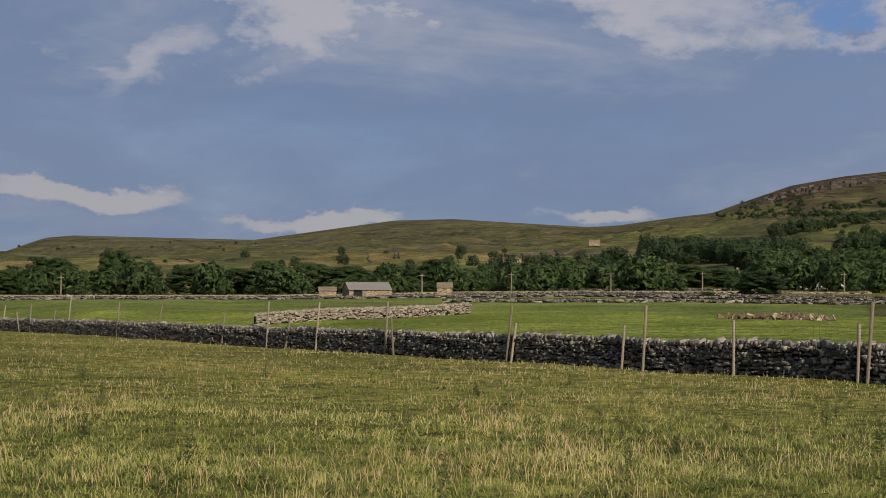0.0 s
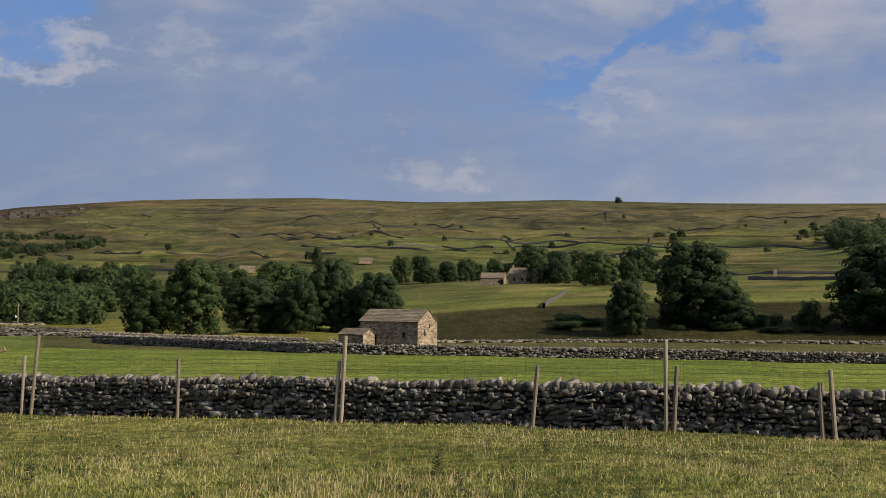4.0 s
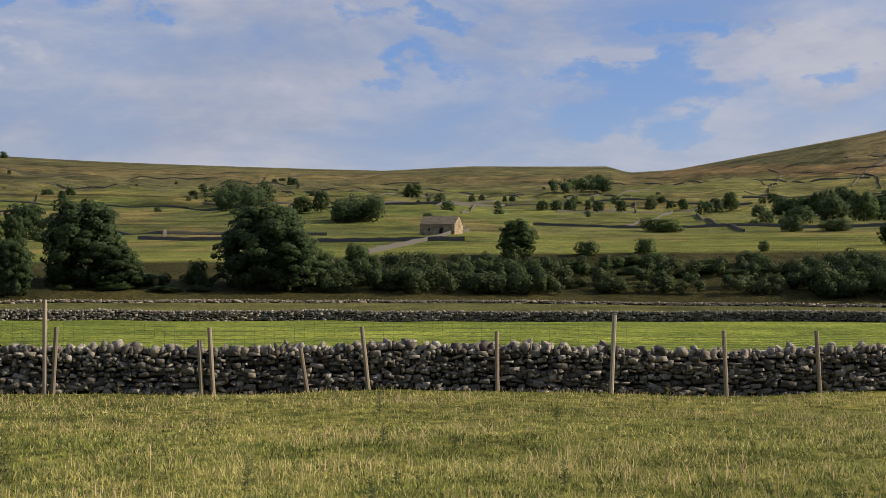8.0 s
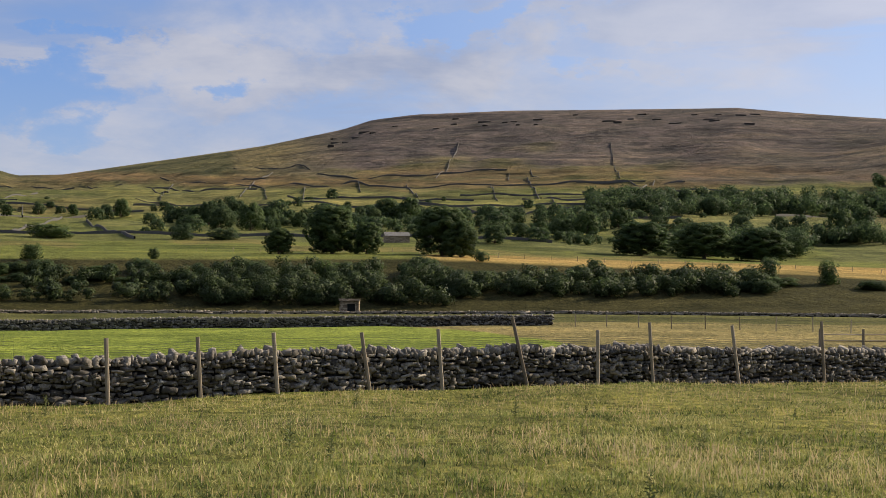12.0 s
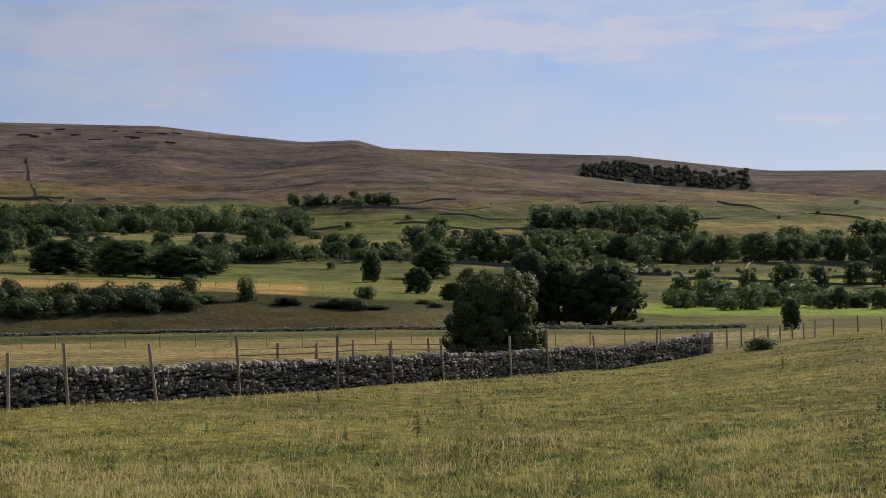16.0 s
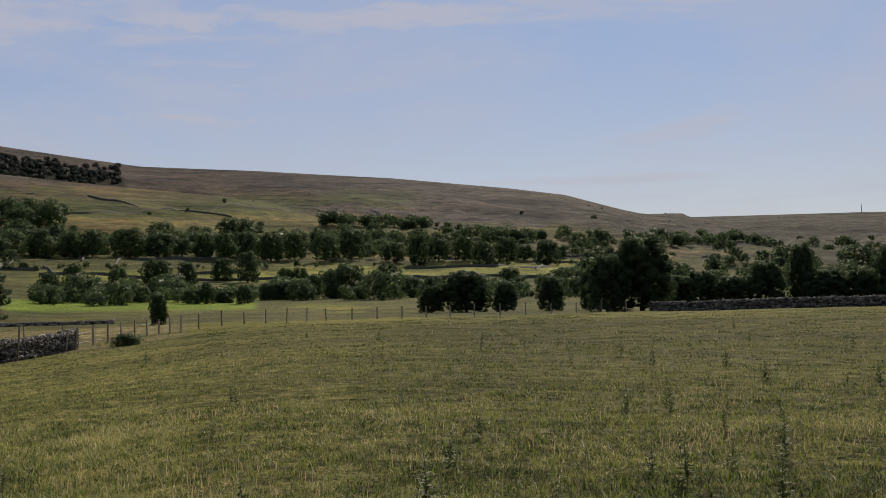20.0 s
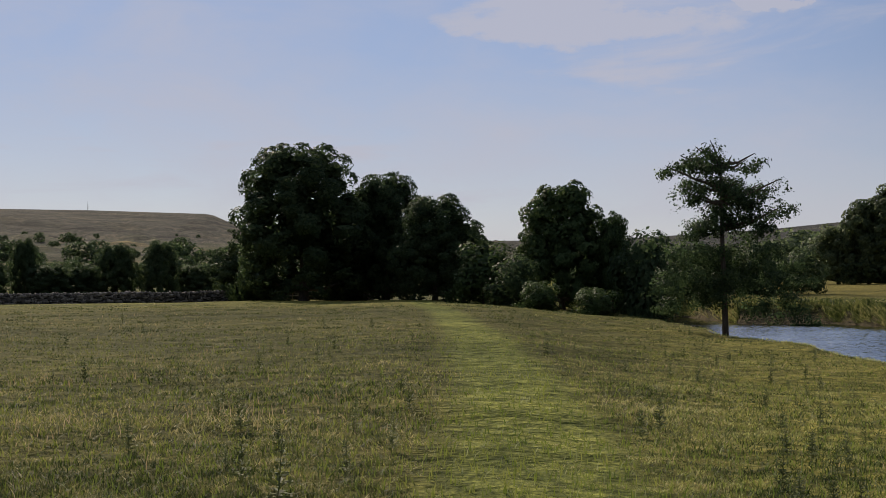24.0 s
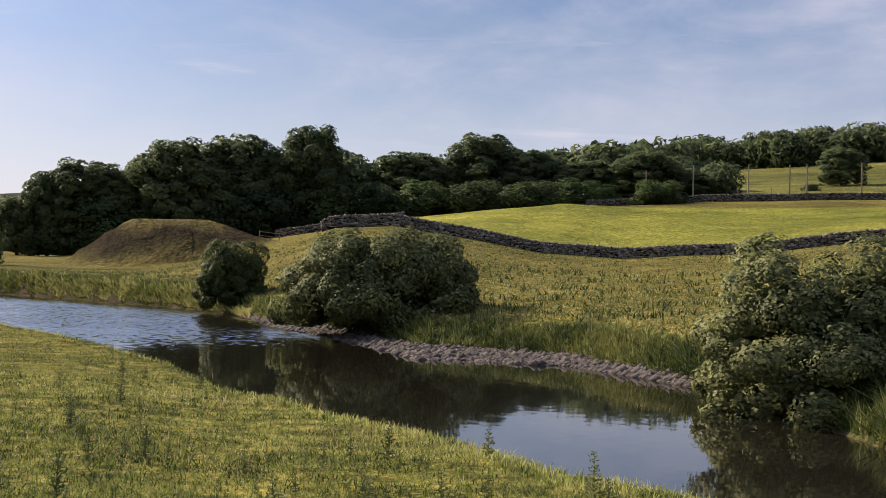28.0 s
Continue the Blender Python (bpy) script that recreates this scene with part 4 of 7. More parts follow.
class Proto:
    """Shared meshes of one kind of tree, one unit high and about one unit wide."""

    def __init__(self, seed, count, size, mat, style="round", aspect=1.0):
        rng = np.random.default_rng(seed)
        rnd = random.Random(seed)
        lobes = []
        trunk_top = 0.45
        if style == "round":
            n = 48 if count < 10000 else 84 if count < 20000 else 130
            fine = 1.0 if count < 10000 else 0.8 if count < 20000 else 0.66
            side, squash = rnd.uniform(0, 6.28), rnd.uniform(0.75, 1.0)
            for k in range(n):
                z = 0.1 + 0.8 * (k + rnd.random()) / n
                wide = 0.4 * math.sqrt(max(0.03, 1 - ((z - 0.42) / 0.52) ** 2)) if z > 0.42 else 0.4 * (0.72 + 0.28 * z / 0.42)
                a = k * 2.4 + rnd.uniform(-0.5, 0.5)
                d = wide * rnd.uniform(0.7, 1.05) * (1 - (1 - squash) * max(0, math.cos(a - side)) * (1 if z > 0.5 else 0))
                s = rnd.uniform(0.085, 0.155) * fine
                lobes.append((d * math.cos(a), d * math.sin(a), z, s, s, s * rnd.uniform(0.45, 0.7) * max(1.0, aspect)))
            lobes.append((0, 0, 0.5, 0.3, 0.3, 0.36))
        elif style == "alder":  # tiers of level boughs, thrown to one side
            for z, x0, x1, many in ((0.97, -0.4, 0.0, 4), (0.9, -0.46, 0.3, 7), (0.82, -0.32, 0.42, 7), (0.74, -0.3, 0.34, 6), (0.64, -0.22, 0.44, 6), (0.55, -0.34, 0.3, 6), (0.46, -0.4, 0.42, 7), (0.36, -0.46, 0.5, 8), (0.26, -0.5, 0.58, 9), (0.17, -0.42, 0.62, 8), (0.1, 0.1, 0.6, 4)):
                for k in range(many):
                    x = x0 + (x1 - x0) * (k + rnd.random()) / many
                    s = rnd.uniform(0.06, 0.115)
                    lobes.append((x, rnd.uniform(-0.3, 0.3) * (1.1 - 0.6 * z), z + rnd.uniform(-0.045, 0.045) - 0.05 * abs(x), s * 1.3, s * 1.3, s * 0.55))
            for k in range(18):
                z = rnd.uniform(0.5, 0.88)
                s = rnd.uniform(0.06, 0.1)
                lobes.append((rnd.uniform(-0.28, 0.28), rnd.uniform(-0.16, 0.16), z, s * 1.2, s * 1.2, s * 0.7))
            for k in range(14):
                z = 0.14 + 0.3 * k / 14
                s = rnd.uniform(0.08, 0.13)
                lobes.append((rnd.uniform(-0.3, 0.36), rnd.uniform(-0.24, 0.24), z, s * 1.2, s * 1.2, s * 0.5))
            trunk_top = 0.92
        else:  # bush, leafy to the ground
            n = 110 if count > 38000 else 60 if count > 5000 else 24
            for k in range(n):
                z = 0.1 + 0.68 * (k + rnd.random()) / n
                wide = 0.46 * math.sqrt(max(0.06, 1 - (z / 0.98) ** 2))
                a = k * 2.4 + rnd.uniform(-0.5, 0.5)
                d = wide * rnd.uniform(0.3, 0.8)
                s = rnd.uniform(0.13, 0.22) if count < 5000 else rnd.uniform(0.08, 0.14) * (0.8 if count > 38000 else 1.0)
                d = d if count < 5000 else wide * rnd.uniform(0.72, 1.0)
                lobes.append((d * math.cos(a), d * math.sin(a), z, s, s, s * (1.05 if count < 5000 else 0.85) * aspect))
            lobes.append((0, 0, 0.4, 0.28, 0.28, 0.36))
            trunk_top = 0.5
        # leaves gather in sprays, with darker gaps between them
        cp, cd = crown_points(lobes, max(60, count // 26), rng, 0.35 if style == "alder" else 0.62)
        pick = rng.integers(0, len(cp), count)
        spread = rng.normal(0, 1, (count, 3)) * np.array([0.042, 0.042, 0.026]) * (0.55 if style == "alder" else 1.0)
        p, d = cp[pick] + spread, cd[pick] + spread * 6
        loose = rng.random(count) < (0.12 if style == "alder" else 0.25)
        lp, ld = crown_points(lobes, count, rng, 0.3)
        p[loose], d[loose] = lp[loose], ld[loose]
        if style in ("round", "bush"):
            p, d = billows(lobes, count, rng)
        p[:, 2] = np.maximum(p[:, 2], 0.02)
        lo, hi = np.percentile(p[:, 2], 0.3), p[:, 2].max()
        p[:, 2] = np.where(p[:, 2] > 0.5, 0.5 + (p[:, 2] - 0.5) * 0.5 / (hi - 0.5), p[:, 2])
        p[:, 2] = np.where(p[:, 2] < 0.5, 0.5 - (0.5 - p[:, 2]) * (0.48 if style in ("round", "bush") else 0.42) / max(0.3, 0.5 - lo), p[:, 2])
        wide = np.percentile(np.hypot(p[:, 0], p[:, 1]), 97)
        p[:, :2] *= 0.5 / wide if style != "alder" else 1.0
        tallness = np.array([1.0, 1.0, 1 / aspect])
        v, f = leaf_quads(p * tallness, d, size, rng)
        ways = swelling(p, d)
        # broader leaf masses deep inside the crown
        if style != "alder":
            ip, idr = crown_points([(a, b, c, e * 0.72, g * 0.72, h * 0.72) for a, b, c, e, g, h in lobes], count // (2 if count > 30000 else 3 if count > 9000 else 7), rng, 0.15)
            ip[:, :2] *= 0.42 / max(0.3, wide)
            iv, jf = leaf_quads(ip * tallness, idr, size * 2.9 if count > 9000 else max(size * 2.2, 0.06), rng)
            v, f = np.concatenate([v, iv]), np.concatenate([f, jf + len(v)])
            ways = np.concatenate([ways, swelling(ip, idr)])
        self.crown = leafy("crown", v / tallness, f, mat, ways)
        self.ways = ways
        bm = bmesh.new()
        lean = rnd.uniform(-0.03, 0.03)
        fat = {"bush": 0.014, "alder": 0.024}.get(style, 0.032)
        tube(bm, [(0, 0, -0.03), (0, 0, 0.06), (lean, 0.01, trunk_top * 0.5), (lean * 1.6, 0.0, trunk_top)], [fat * 1.5, fat, fat * 0.75, fat * 0.3], 7)
        for k, lobe in enumerate(lobes[:30 if style == "alder" else 8]):
            z0 = min(trunk_top * 0.95, max(0.08, lobe[2] * rnd.uniform(0.45, 0.75) if style != "alder" else lobe[2] - 0.25 * abs(lobe[0])))
            end = Vector(lobe[:3]) * 1.0
            mid = Vector((lobe[0] * 0.45, lobe[1] * 0.45, (z0 + lobe[2]) / 2 - 0.02))
            tube(bm, [(lean * z0, 0, z0), mid, end], [fat * 0.45, fat * 0.28, fat * 0.08], 5)
        me = bpy.data.meshes.new("trunk")
        bm.to_mesh(me)
        bm.free()
        me.materials.append(BARK)
        self.trunk = me


P_ROUND = [Proto(10 + k, 10500, 0.026, LEAF, "round", 0.75) for k in range(4)]
P_DARK = [Proto(20 + k, 11500, 0.0235, DARK_LEAF, "round", 0.9) for k in range(3)]
P_SMALL = [Proto(40 + k, 4200, 0.029, DARK_LEAF, "round", 1.3) for k in range(3)] + [Proto(44 + k, 4200, 0.029, LEAF, "round", 1.3) for k in range(2)]
P_BUSH = [Proto(50 + k, 2800, 0.036, DARK_LEAF, "bush") for k in range(3)] + [Proto(54 + k, 2800, 0.036, LEAF, "bush") for k in range(2)]
P_FAR = [Proto(64 + k, 620, 0.085, DARK_LEAF, "round", 1.3) for k in range(6)]
P_NEAR = [Proto(60 + k, 22000, 0.0185, DARK_LEAF, "round", 0.75) for k in range(3)]
P_ALDER = Proto(70, 30000, 0.0145, DARK_LEAF, "alder", 0.7)
P_THORN = Proto(71, 20000, 0.02, HAWTHORN, "bush")
P_SALLOW = Proto(76, 39000, 0.014, WILLOW, "bush")
P_WIDE_SALLOW = Proto(77, 39000, 0.0125, WILLOW, "bush", 1.9)
P_WOOD = [Proto(80 + k, 11500, 0.027, PARK_LEAF, "round", 0.68) for k in range(3)]

tree_turn = random.Random(5)


def tree(protos, b, r, top, half, label, category="tree", name="tree", group="", turn=None, whole=None, sink=0.1):
    """A tree on bearing b at range r whose crown reaches the elevation top and is half degrees to either side."""
    proto = protos[tree_turn.randrange(len(protos))] if isinstance(protos, list) else protos
    base = foot(b, r, sink)
    high = whole or max(1.0, EYE + r * math.tan(radians(top)) - base.z)
    wide = 2 * r * math.tan(radians(half))
    ob = thing(name, base, label, category, group)
    ob.matrix_basis = Matrix.Translation(base) @ Matrix.Rotation(tree_turn.uniform(0, 6.28) if turn is None else radians(turn), 4, "Z") @ Matrix.Diagonal((wide, wide * tree_turn.uniform(0.9, 1.1), high, 1))
    part("trunk", proto.trunk, None, ob)
    part("crown", proto.crown, None, ob)
    return ob


def grove(rows, protos, label, category="tree", name="tree", r=None, group=""):
    """Rows of bearing, elevation of the foot (or None), elevation of the top, half width in degrees."""
    for b, low, top, half in rows:
        rr = r if r else meets(b, low, 150.0)
        tall = top - math.degrees(math.atan2(level(b, rr) - EYE, rr))
        many = min(4, int(round(2 * half / (0.95 * max(tall, 0.2))))) if protos is P_SMALL else 1
        if many > 1:  # a wide clump is several trees
            for k in range(many):
                bb = b - half + 2 * half * (k + 0.5) / many + tree_turn.uniform(-0.1, 0.1)
                r2 = rr * tree_turn.uniform(0.97, 1.03)
                tree(protos, bb, r2, top - tall * tree_turn.uniform(0.0, 0.35) * (k != many // 2), half / many * tree_turn.uniform(1.0, 1.35), label, category, name, group)
            continue
        tree(protos, b, rr * tree_turn.uniform(0.985, 1.015) if r else rr, top, half, label, category, name, group)


# the belt of trees along the valley floor to the north
grove([(-18.4, 0, 0.17, 1.1), (-16.6, 0, 0.73, 1.2), (-14.0, 0, 1.11, 1.0), (-12.8, 0, 0.59, 0.9), (-10.7, 0, 0.46, 1.35), (-8.9, 0, 0.3, 1.0), (-7.6, 0, 0.63, 1.2),
       (-5.7, 0, 0.57, 1.1), (-4.1, 0, 0.45, 1.1), (-2.3, 0, 0.5, 0.95), (-0.2, 0, 0.77, 1.1), (-1.3, 0, 0.3, 0.8), (1.2, 0, 0.36, 0.75), (2.4, 0, 0.12, 0.75)],
      P_ROUND, "full-leaved broad tree in the valley belt", r=400, group="valley tree belt")
grove([(5.0, 0, 0.87, 1.1), (6.6, 0, 0.38, 1.0), (8.3, 0, 0.27, 1.0), (10.5, 0, 0.57, 1.2), (11.8, 0, 0.4, 1.0), (15.3, 0, 0.53, 1.4), (17.2, 0, 0.3, 1.0), (3.6, 0, 0.1, 0.9), (13.0, 0, 0.2, 0.9)],
      P_ROUND, "full-leaved broad tree in the valley belt", r=430, group="valley tree belt")
tree(P_DARK, 13.6, 300, 0.34, 1.1, "dark broad tree standing alone behind the fields")
tree(P_BUSH, 11.4, 270, -0.57, 0.38, "small round thorn bush", "bush", "bush")
# round the roofless barn
grove([(22.2, 0, 1.5, 1.1), (24.1, 0, 2.3, 1.5)], P_ROUND, "big sunlit oak beside the stone wall", r=215)
grove([(30.1, 0, 2.48, 1.25), (30.7, 0, 1.14, 0.9), (32.1, 0, 1.9, 1.1), (26.6, 0, 1.57, 1.4), (27.9, 0, 0.6, 0.9), (28.6, 0, 1.5, 1.0)], P_DARK, "dark full-crowned tree behind the barn", r=225)
grove([(42.9, 0, 1.75, 0.95)], P_DARK, "dark pointed holly-like tree", r=215)
tree(P_DARK, 45.7, 225, 3.45, 1.85, "tall spreading dark tree on the bank foot")
tree(P_DARK, 47.2, 222, 1.5, 1.2, "lower spreading tree with thin grey boughs")
tree(P_DARK, 53.3, 222, 3.45, 2.15, "huge dense rounded tree on the bank foot")
tree(P_DARK, 54.4, 219, 2.3, 1.5, "dense rounded tree on the bank foot")
tree(P_BUSH, 50.5, 225, 1.0, 0.5, "small thorn on the grassy bank", "bush", "bush")
# hillside and farm trees, by the foot they stand on
grove([(33.5, 1.45, 2.65, 0.85), (34.7, 1.45, 2.42, 0.85), (35.5, 1.5, 2.55, 0.8), (37.1, 1.72, 2.57, 1.0), (38.8, 1.74, 3.19, 1.0), (40.4, 1.52, 2.96, 1.1), (41.6, 1.41, 2.96, 0.9), (43.4, 1.55, 3.2, 1.0),
       (39.5, 1.5, 2.6, 0.9), (42.5, 1.5, 2.7, 0.9), (20.7, 1.3, 2.12, 0.5), (21.9, 1.3, 1.97, 0.4), (19.3, 1.2, 1.67, 0.6), (17.8, 1.25, 2.13, 0.75), (29.2, 2.25, 2.92, 0.45), (25.8, 1.2, 1.9, 0.8)],
      P_SMALL, "broad tree sheltering a hillside farm")
grove([(55.3, 2.94, 4.03, 0.75), (57.2, 2.58, 3.54, 1.0), (59.7, 3.76, 4.4, 0.45), (45.0, 3.39, 3.89, 0.4), (50.5, 3.6, 3.99, 0.35), (54.2, 4.25, 4.59, 0.6),
       (73.1, 3.26, 4.1, 0.62), (71.2, 3.38, 3.82, 0.37), (70.3, 3.38, 3.91, 0.44), (76.6, 3.02, 4.09, 0.9)],
      P_SMALL, "dark clump of broad trees on the hillside")
grove([(65.4, 3.24, 3.72, 0.3), (66.0, 3.24, 3.75, 0.3), (66.6, 3.24, 3.78, 0.3), (67.2, 3.24, 3.74, 0.3), (67.8, 3.24, 3.73, 0.3), (68.8, 3.25, 3.74, 0.27), (62.5, 3.6, 3.95, 0.3), (63.9, 3.6, 3.9, 0.25)],
      P_SMALL, "small round tree in a hillside row", group="hillside row")
grove([(64.3, 1.15, 2.9, 0.95)], P_ROUND, "round-headed tree on the terrace edge")
grove([(57.3, 0.8, 1.8, 0.6), (67.3, 1.28, 2.01, 0.55), (69.8, 1.4, 2.15, 0.5), (74.8, 1.58, 2.06, 0.27), (70.5, 2.4, 3.01, 1.1), (76.0, 2.37, 3.14, 0.55), (77.7, 2.42, 2.96, 0.74), (88.9, 1.64, 2.13, 0.35), (93.8, 1.2, 1.81, 0.45),
       (101.2, 0.8, 1.92, 0.5), (103.6, 0.7, 1.77, 0.55), (108.7, 0.73, 1.34, 0.55)], P_BUSH, "hawthorn bush on rough pasture", "bush", "bush")
grove([(80.1, 1.85, 3.0, 0.65), (82.4, 1.88, 4.02, 1.25), (83.9, 1.9, 3.3, 0.7), (87.2, 1.86, 4.07, 1.35), (88.0, 1.8, 3.4, 0.8)], P_ROUND, "large sunlit tree on the terrace edge")
grove([(78.2, 2.9, 4.07, 1.2), (77.8, 3.2, 4.19, 0.9), (80.4, 3.0, 3.79, 1.0), (85.3, 3.4, 4.42, 1.0), (89.5, 2.38, 3.23, 0.5), (92.9, 2.85, 3.85, 1.0), (91.1, 2.69, 3.4, 0.75), (94.4, 2.93, 4.02, 0.75), (104.6, 2.5, 3.98, 1.1),
       (79.3, 3.1, 3.9, 0.8), (82.0, 3.2, 4.0, 0.9), (83.6, 3.2, 4.0, 0.9), (86.6, 3.1, 3.9, 0.8), (88.2, 3.1, 3.85, 0.9), (90.0, 3.2, 3.9, 0.8), (97.2, 2.7, 3.6, 0.9), (99.5, 2.7, 3.7, 0.9), (102.0, 2.7, 3.7, 0.9)],
      P_SMALL, "broad tree on a field edge of the valley side")
grove([(95.8, 1.92, 3.38, 1.36), (98.5, 1.8, 3.4, 1.3), (100.9, 1.67, 3.15, 1.3), (109.0, 1.46, 2.82, 0.5), (111.7, 1.6, 3.09, 0.95), (111.0, 0.94, 2.1, 0.62), (112.5, 0.6, 1.41, 0.62)],
      P_ROUND, "round-headed tree on the valley fields")
tree(P_THORN, 114.3, 84, 2.05, 2.35, "broad dense hawthorn standing behind the drystone wall", "hawthorn", "hawthorn_tree")
grove([(115.8, 0, 2.83, 1.15), (117.1, 0, 2.43, 1.1), (119.3, 0, 2.27, 1.6), (118.2, 0, 1.8, 1.2)], P_DARK, "dark tree in a clump beyond the wall end", r=205)
grove([(114.0, 2.25, 3.71, 0.9), (114.9, 2.23, 3.45, 1.0), (117.1, 3.6, 4.5, 1.0), (119.5, 3.5, 4.42, 1.1), (121.8, 3.28, 4.35, 1.2), (116.6, 2.69, 3.66, 1.2), (119.0, 2.4, 3.48, 1.2), (121.5, 2.22, 3.29, 1.2),
       (123.7, 2.03, 3.25, 1.0), (125.7, 1.99, 3.34, 0.9), (126.9, 1.96, 3.07, 0.75), (128.4, 1.93, 3.04, 0.86), (130.2, 1.85, 3.1, 0.9), (132.2, 1.8, 3.05, 1.0), (134.6, 1.77, 3.13, 1.1), (137.5, 1.57, 2.92, 1.0), (139.5, 1.51, 2.74, 1.1),
       (141.4, 1.46, 2.67, 1.1), (143.1, 1.41, 2.5, 1.0)], P_SMALL, "broad tree in the long belt across the valley")
grove([(122.9, 0.5, 1.84, 1.0), (124.7, 0.42, 1.64, 1.0), (126.8, 0.8, 1.97, 0.75), (128.1, 0.7, 1.81, 0.5), (130.1, 0.9, 2.26, 1.0), (130.1, 0.0, 0.78, 0.86), (128.6, 0.0, 0.94, 0.75), (133.8, 0.1, 1.42, 1.0), (135.0, 0.1, 1.64, 0.86),
       (136.7, 0.1, 1.59, 0.75), (142.0, 0.3, 1.32, 0.62), (131.8, 0.1, 0.9, 0.8), (138.2, 0.1, 1.0, 0.9), (132.6, 0.5, 1.5, 0.8), (125.9, 0.1, 0.8, 0.6)], P_SMALL, "round tree on the lower valley fields")
grove([(140.1, 0, 1.25, 1.2), (141.8, 0, 0.71, 0.62), (143.8, 0, 0.9, 0.7), (145.6, 0, 1.32, 0.65), (138.6, 0, 0.6, 0.7)], P_DARK, "dark tree beyond the meadow fence", r=190)
tree(P_ROUND, 126.9, 150, 0.5, 0.42, "small pollarded tree on the field fence", "tree")
tree(P_BUSH, 125.6, 90, -1.45, 0.75, "low bramble at the wall end", "bush", "bramble_bush")
tree(P_NEAR, 147.7, 165, 2.6, 1.7, "great rounded tree at the meadow edge")
tree(P_NEAR, 146.2, 160, 1.8, 0.95, "paler tree before the great rounded tree")
grove([(152.9, 0, 1.33, 1.0), (154.4, 0, 2.05, 0.7), (158.1, 0, 1.87, 0.95), (159.9, 0, 1.96, 0.95), (162.7, 0, 1.66, 0.95), (155.4, 0, 0.93, 1.0), (150.2, 0, 0.99, 0.86), (151.5, 0, 0.73, 0.86), (156.7, 0, 0.9, 0.9), (161.3, 0, 0.9, 0.9), (149.2, 0, 0.8, 0.8)],
      P_DARK, "backlit tree along the meadow's far wall", r=210)
# the group by the river
tree(P_NEAR[0], 166.0, 128, 6.15, 3.2, "towering old sycamore with open lower boughs")
tree(P_NEAR[1], 169.6, 132, 4.95, 2.1, "tall dark tree beside the old sycamore")
tree(P_NEAR[2], 171.7, 122, 3.9, 2.15, "broad dark riverside tree")
tree(P_DARK, 168.2, 139, 3.7, 2.3, "dark tree filling the riverside group")
tree(P_DARK, 172.9, 127, 2.7, 1.5, "dark tree filling the riverside group")
tree(P_DARK, 163.5, 142, 1.9, 1.5, "low dark tree at the group's edge")
tree(P_BUSH, 164.0, 135, 2.2, 1.2, "low dark tree under the sycamore")
tree(P_BUSH, 168.0, 136, 2.4, 1.4, "low dark tree under the sycamore")
tree(P_BUSH[3], 173.8, 112, 1.85, 1.7, "sunlit sallow bush on the river bank", "bush", "bush")
tree(P_ROUND, 177.2, 112, 4.43, 2.0, "pale-leaved tree on the river bank")
tree(P_ROUND, 179.4, 112, 3.1, 1.1, "pale-leaved tree on the river bank")
tree(P_BUSH, 176.2, 100, 0.1, 1.1, "low leafy scrub on the river bank", "bush", "bush")
tree(P_BUSH, 178.6, 98, -0.2, 1.1, "low leafy scrub on the river bank", "bush", "bush")
tree(P_BUSH, 175.2, 106, 1.3, 1.4, "leafy sallow on the river bank", "bush", "bush")
tree(P_BUSH, 180.9, 106, 2.3, 1.7, "leafy sallow on the river bank", "bush", "bush")
tree(P_BUSH, 182.6, 140, 1.9, 1.7, "dark scrub on the far bank", "bush", "bush")
tree(P_ALDER, 184.1, 66, 6.05, 2.9, "wind-shaped alder leaning over the water's edge", "alder", "alder_tree", turn=-184.1)
grove([(181.6, 0, 1.9, 1.3), (185.6, 0, 1.5, 1.5), (187.3, 0, 1.4, 1.1), (183.2, 0, 1.4, 1.4), (180.2, 0, 1.6, 1.2), (184.4, 0, 1.0, 1.3)], P_BUSH, "dark scrub on the far bank", "bush", "bush", r=150)
# wood beyond the mound
grove([(188.8, 0, 2.4, 1.30), (190.0, 0, 3.47, 1.30), (191.4, 0, 4.0, 1.95), (193.0, 0, 3.85, 1.69), (195.4, 0, 5.0, 2.34), (198.0, 0, 5.34, 2.34), (199.5, 0, 4.8, 1.43), (201.0, 0, 5.8, 1.82), (196.7, 0, 4.6, 1.69), (194.2, 0, 4.2, 1.56)],
      P_WOOD, "tall layered tree in the wood beyond the mound", r=240, group="wood edge")
grove([(203.1, 0, 4.2, 1.43), (205.1, 0, 4.75, 1.95), (206.7, 0, 4.5, 1.43), (208.5, 0, 5.65, 1.82), (210.3, 0, 4.95, 1.56), (212.3, 0, 4.4, 1.56), (213.5, 0, 4.5, 1.56), (215.6, 0, 4.9, 1.69), (216.9, 0, 4.2, 1.43), (211.4, 0, 4.6, 1.30), (214.6, 0, 4.3, 1.30)],
      P_WOOD, "dark tree at the edge of the wood above the field", r=262, group="wood edge")
grove([(190.6, 0, 2.0, 1.56), (192.4, 0, 2.4, 1.56), (194.6, 0, 2.6, 1.56), (197.0, 0, 2.8, 1.56), (199.0, 0, 3.0, 1.56), (201.6, 0, 3.3, 1.56), (203.8, 0, 3.4, 1.56), (206.0, 0, 3.5, 1.56), (208.2, 0, 3.6, 1.56), (210.6, 0, 3.6, 1.56), (213.0, 0, 3.7, 1.56), (216.0, 0, 3.7, 1.43)],
      P_BUSH, "leafy understorey at the foot of the wood", "bush", "bush", r=236)
tree(P_WOOD[1], 223.6, 300, 5.1, 1.1, "broad tree standing on the hill pasture")
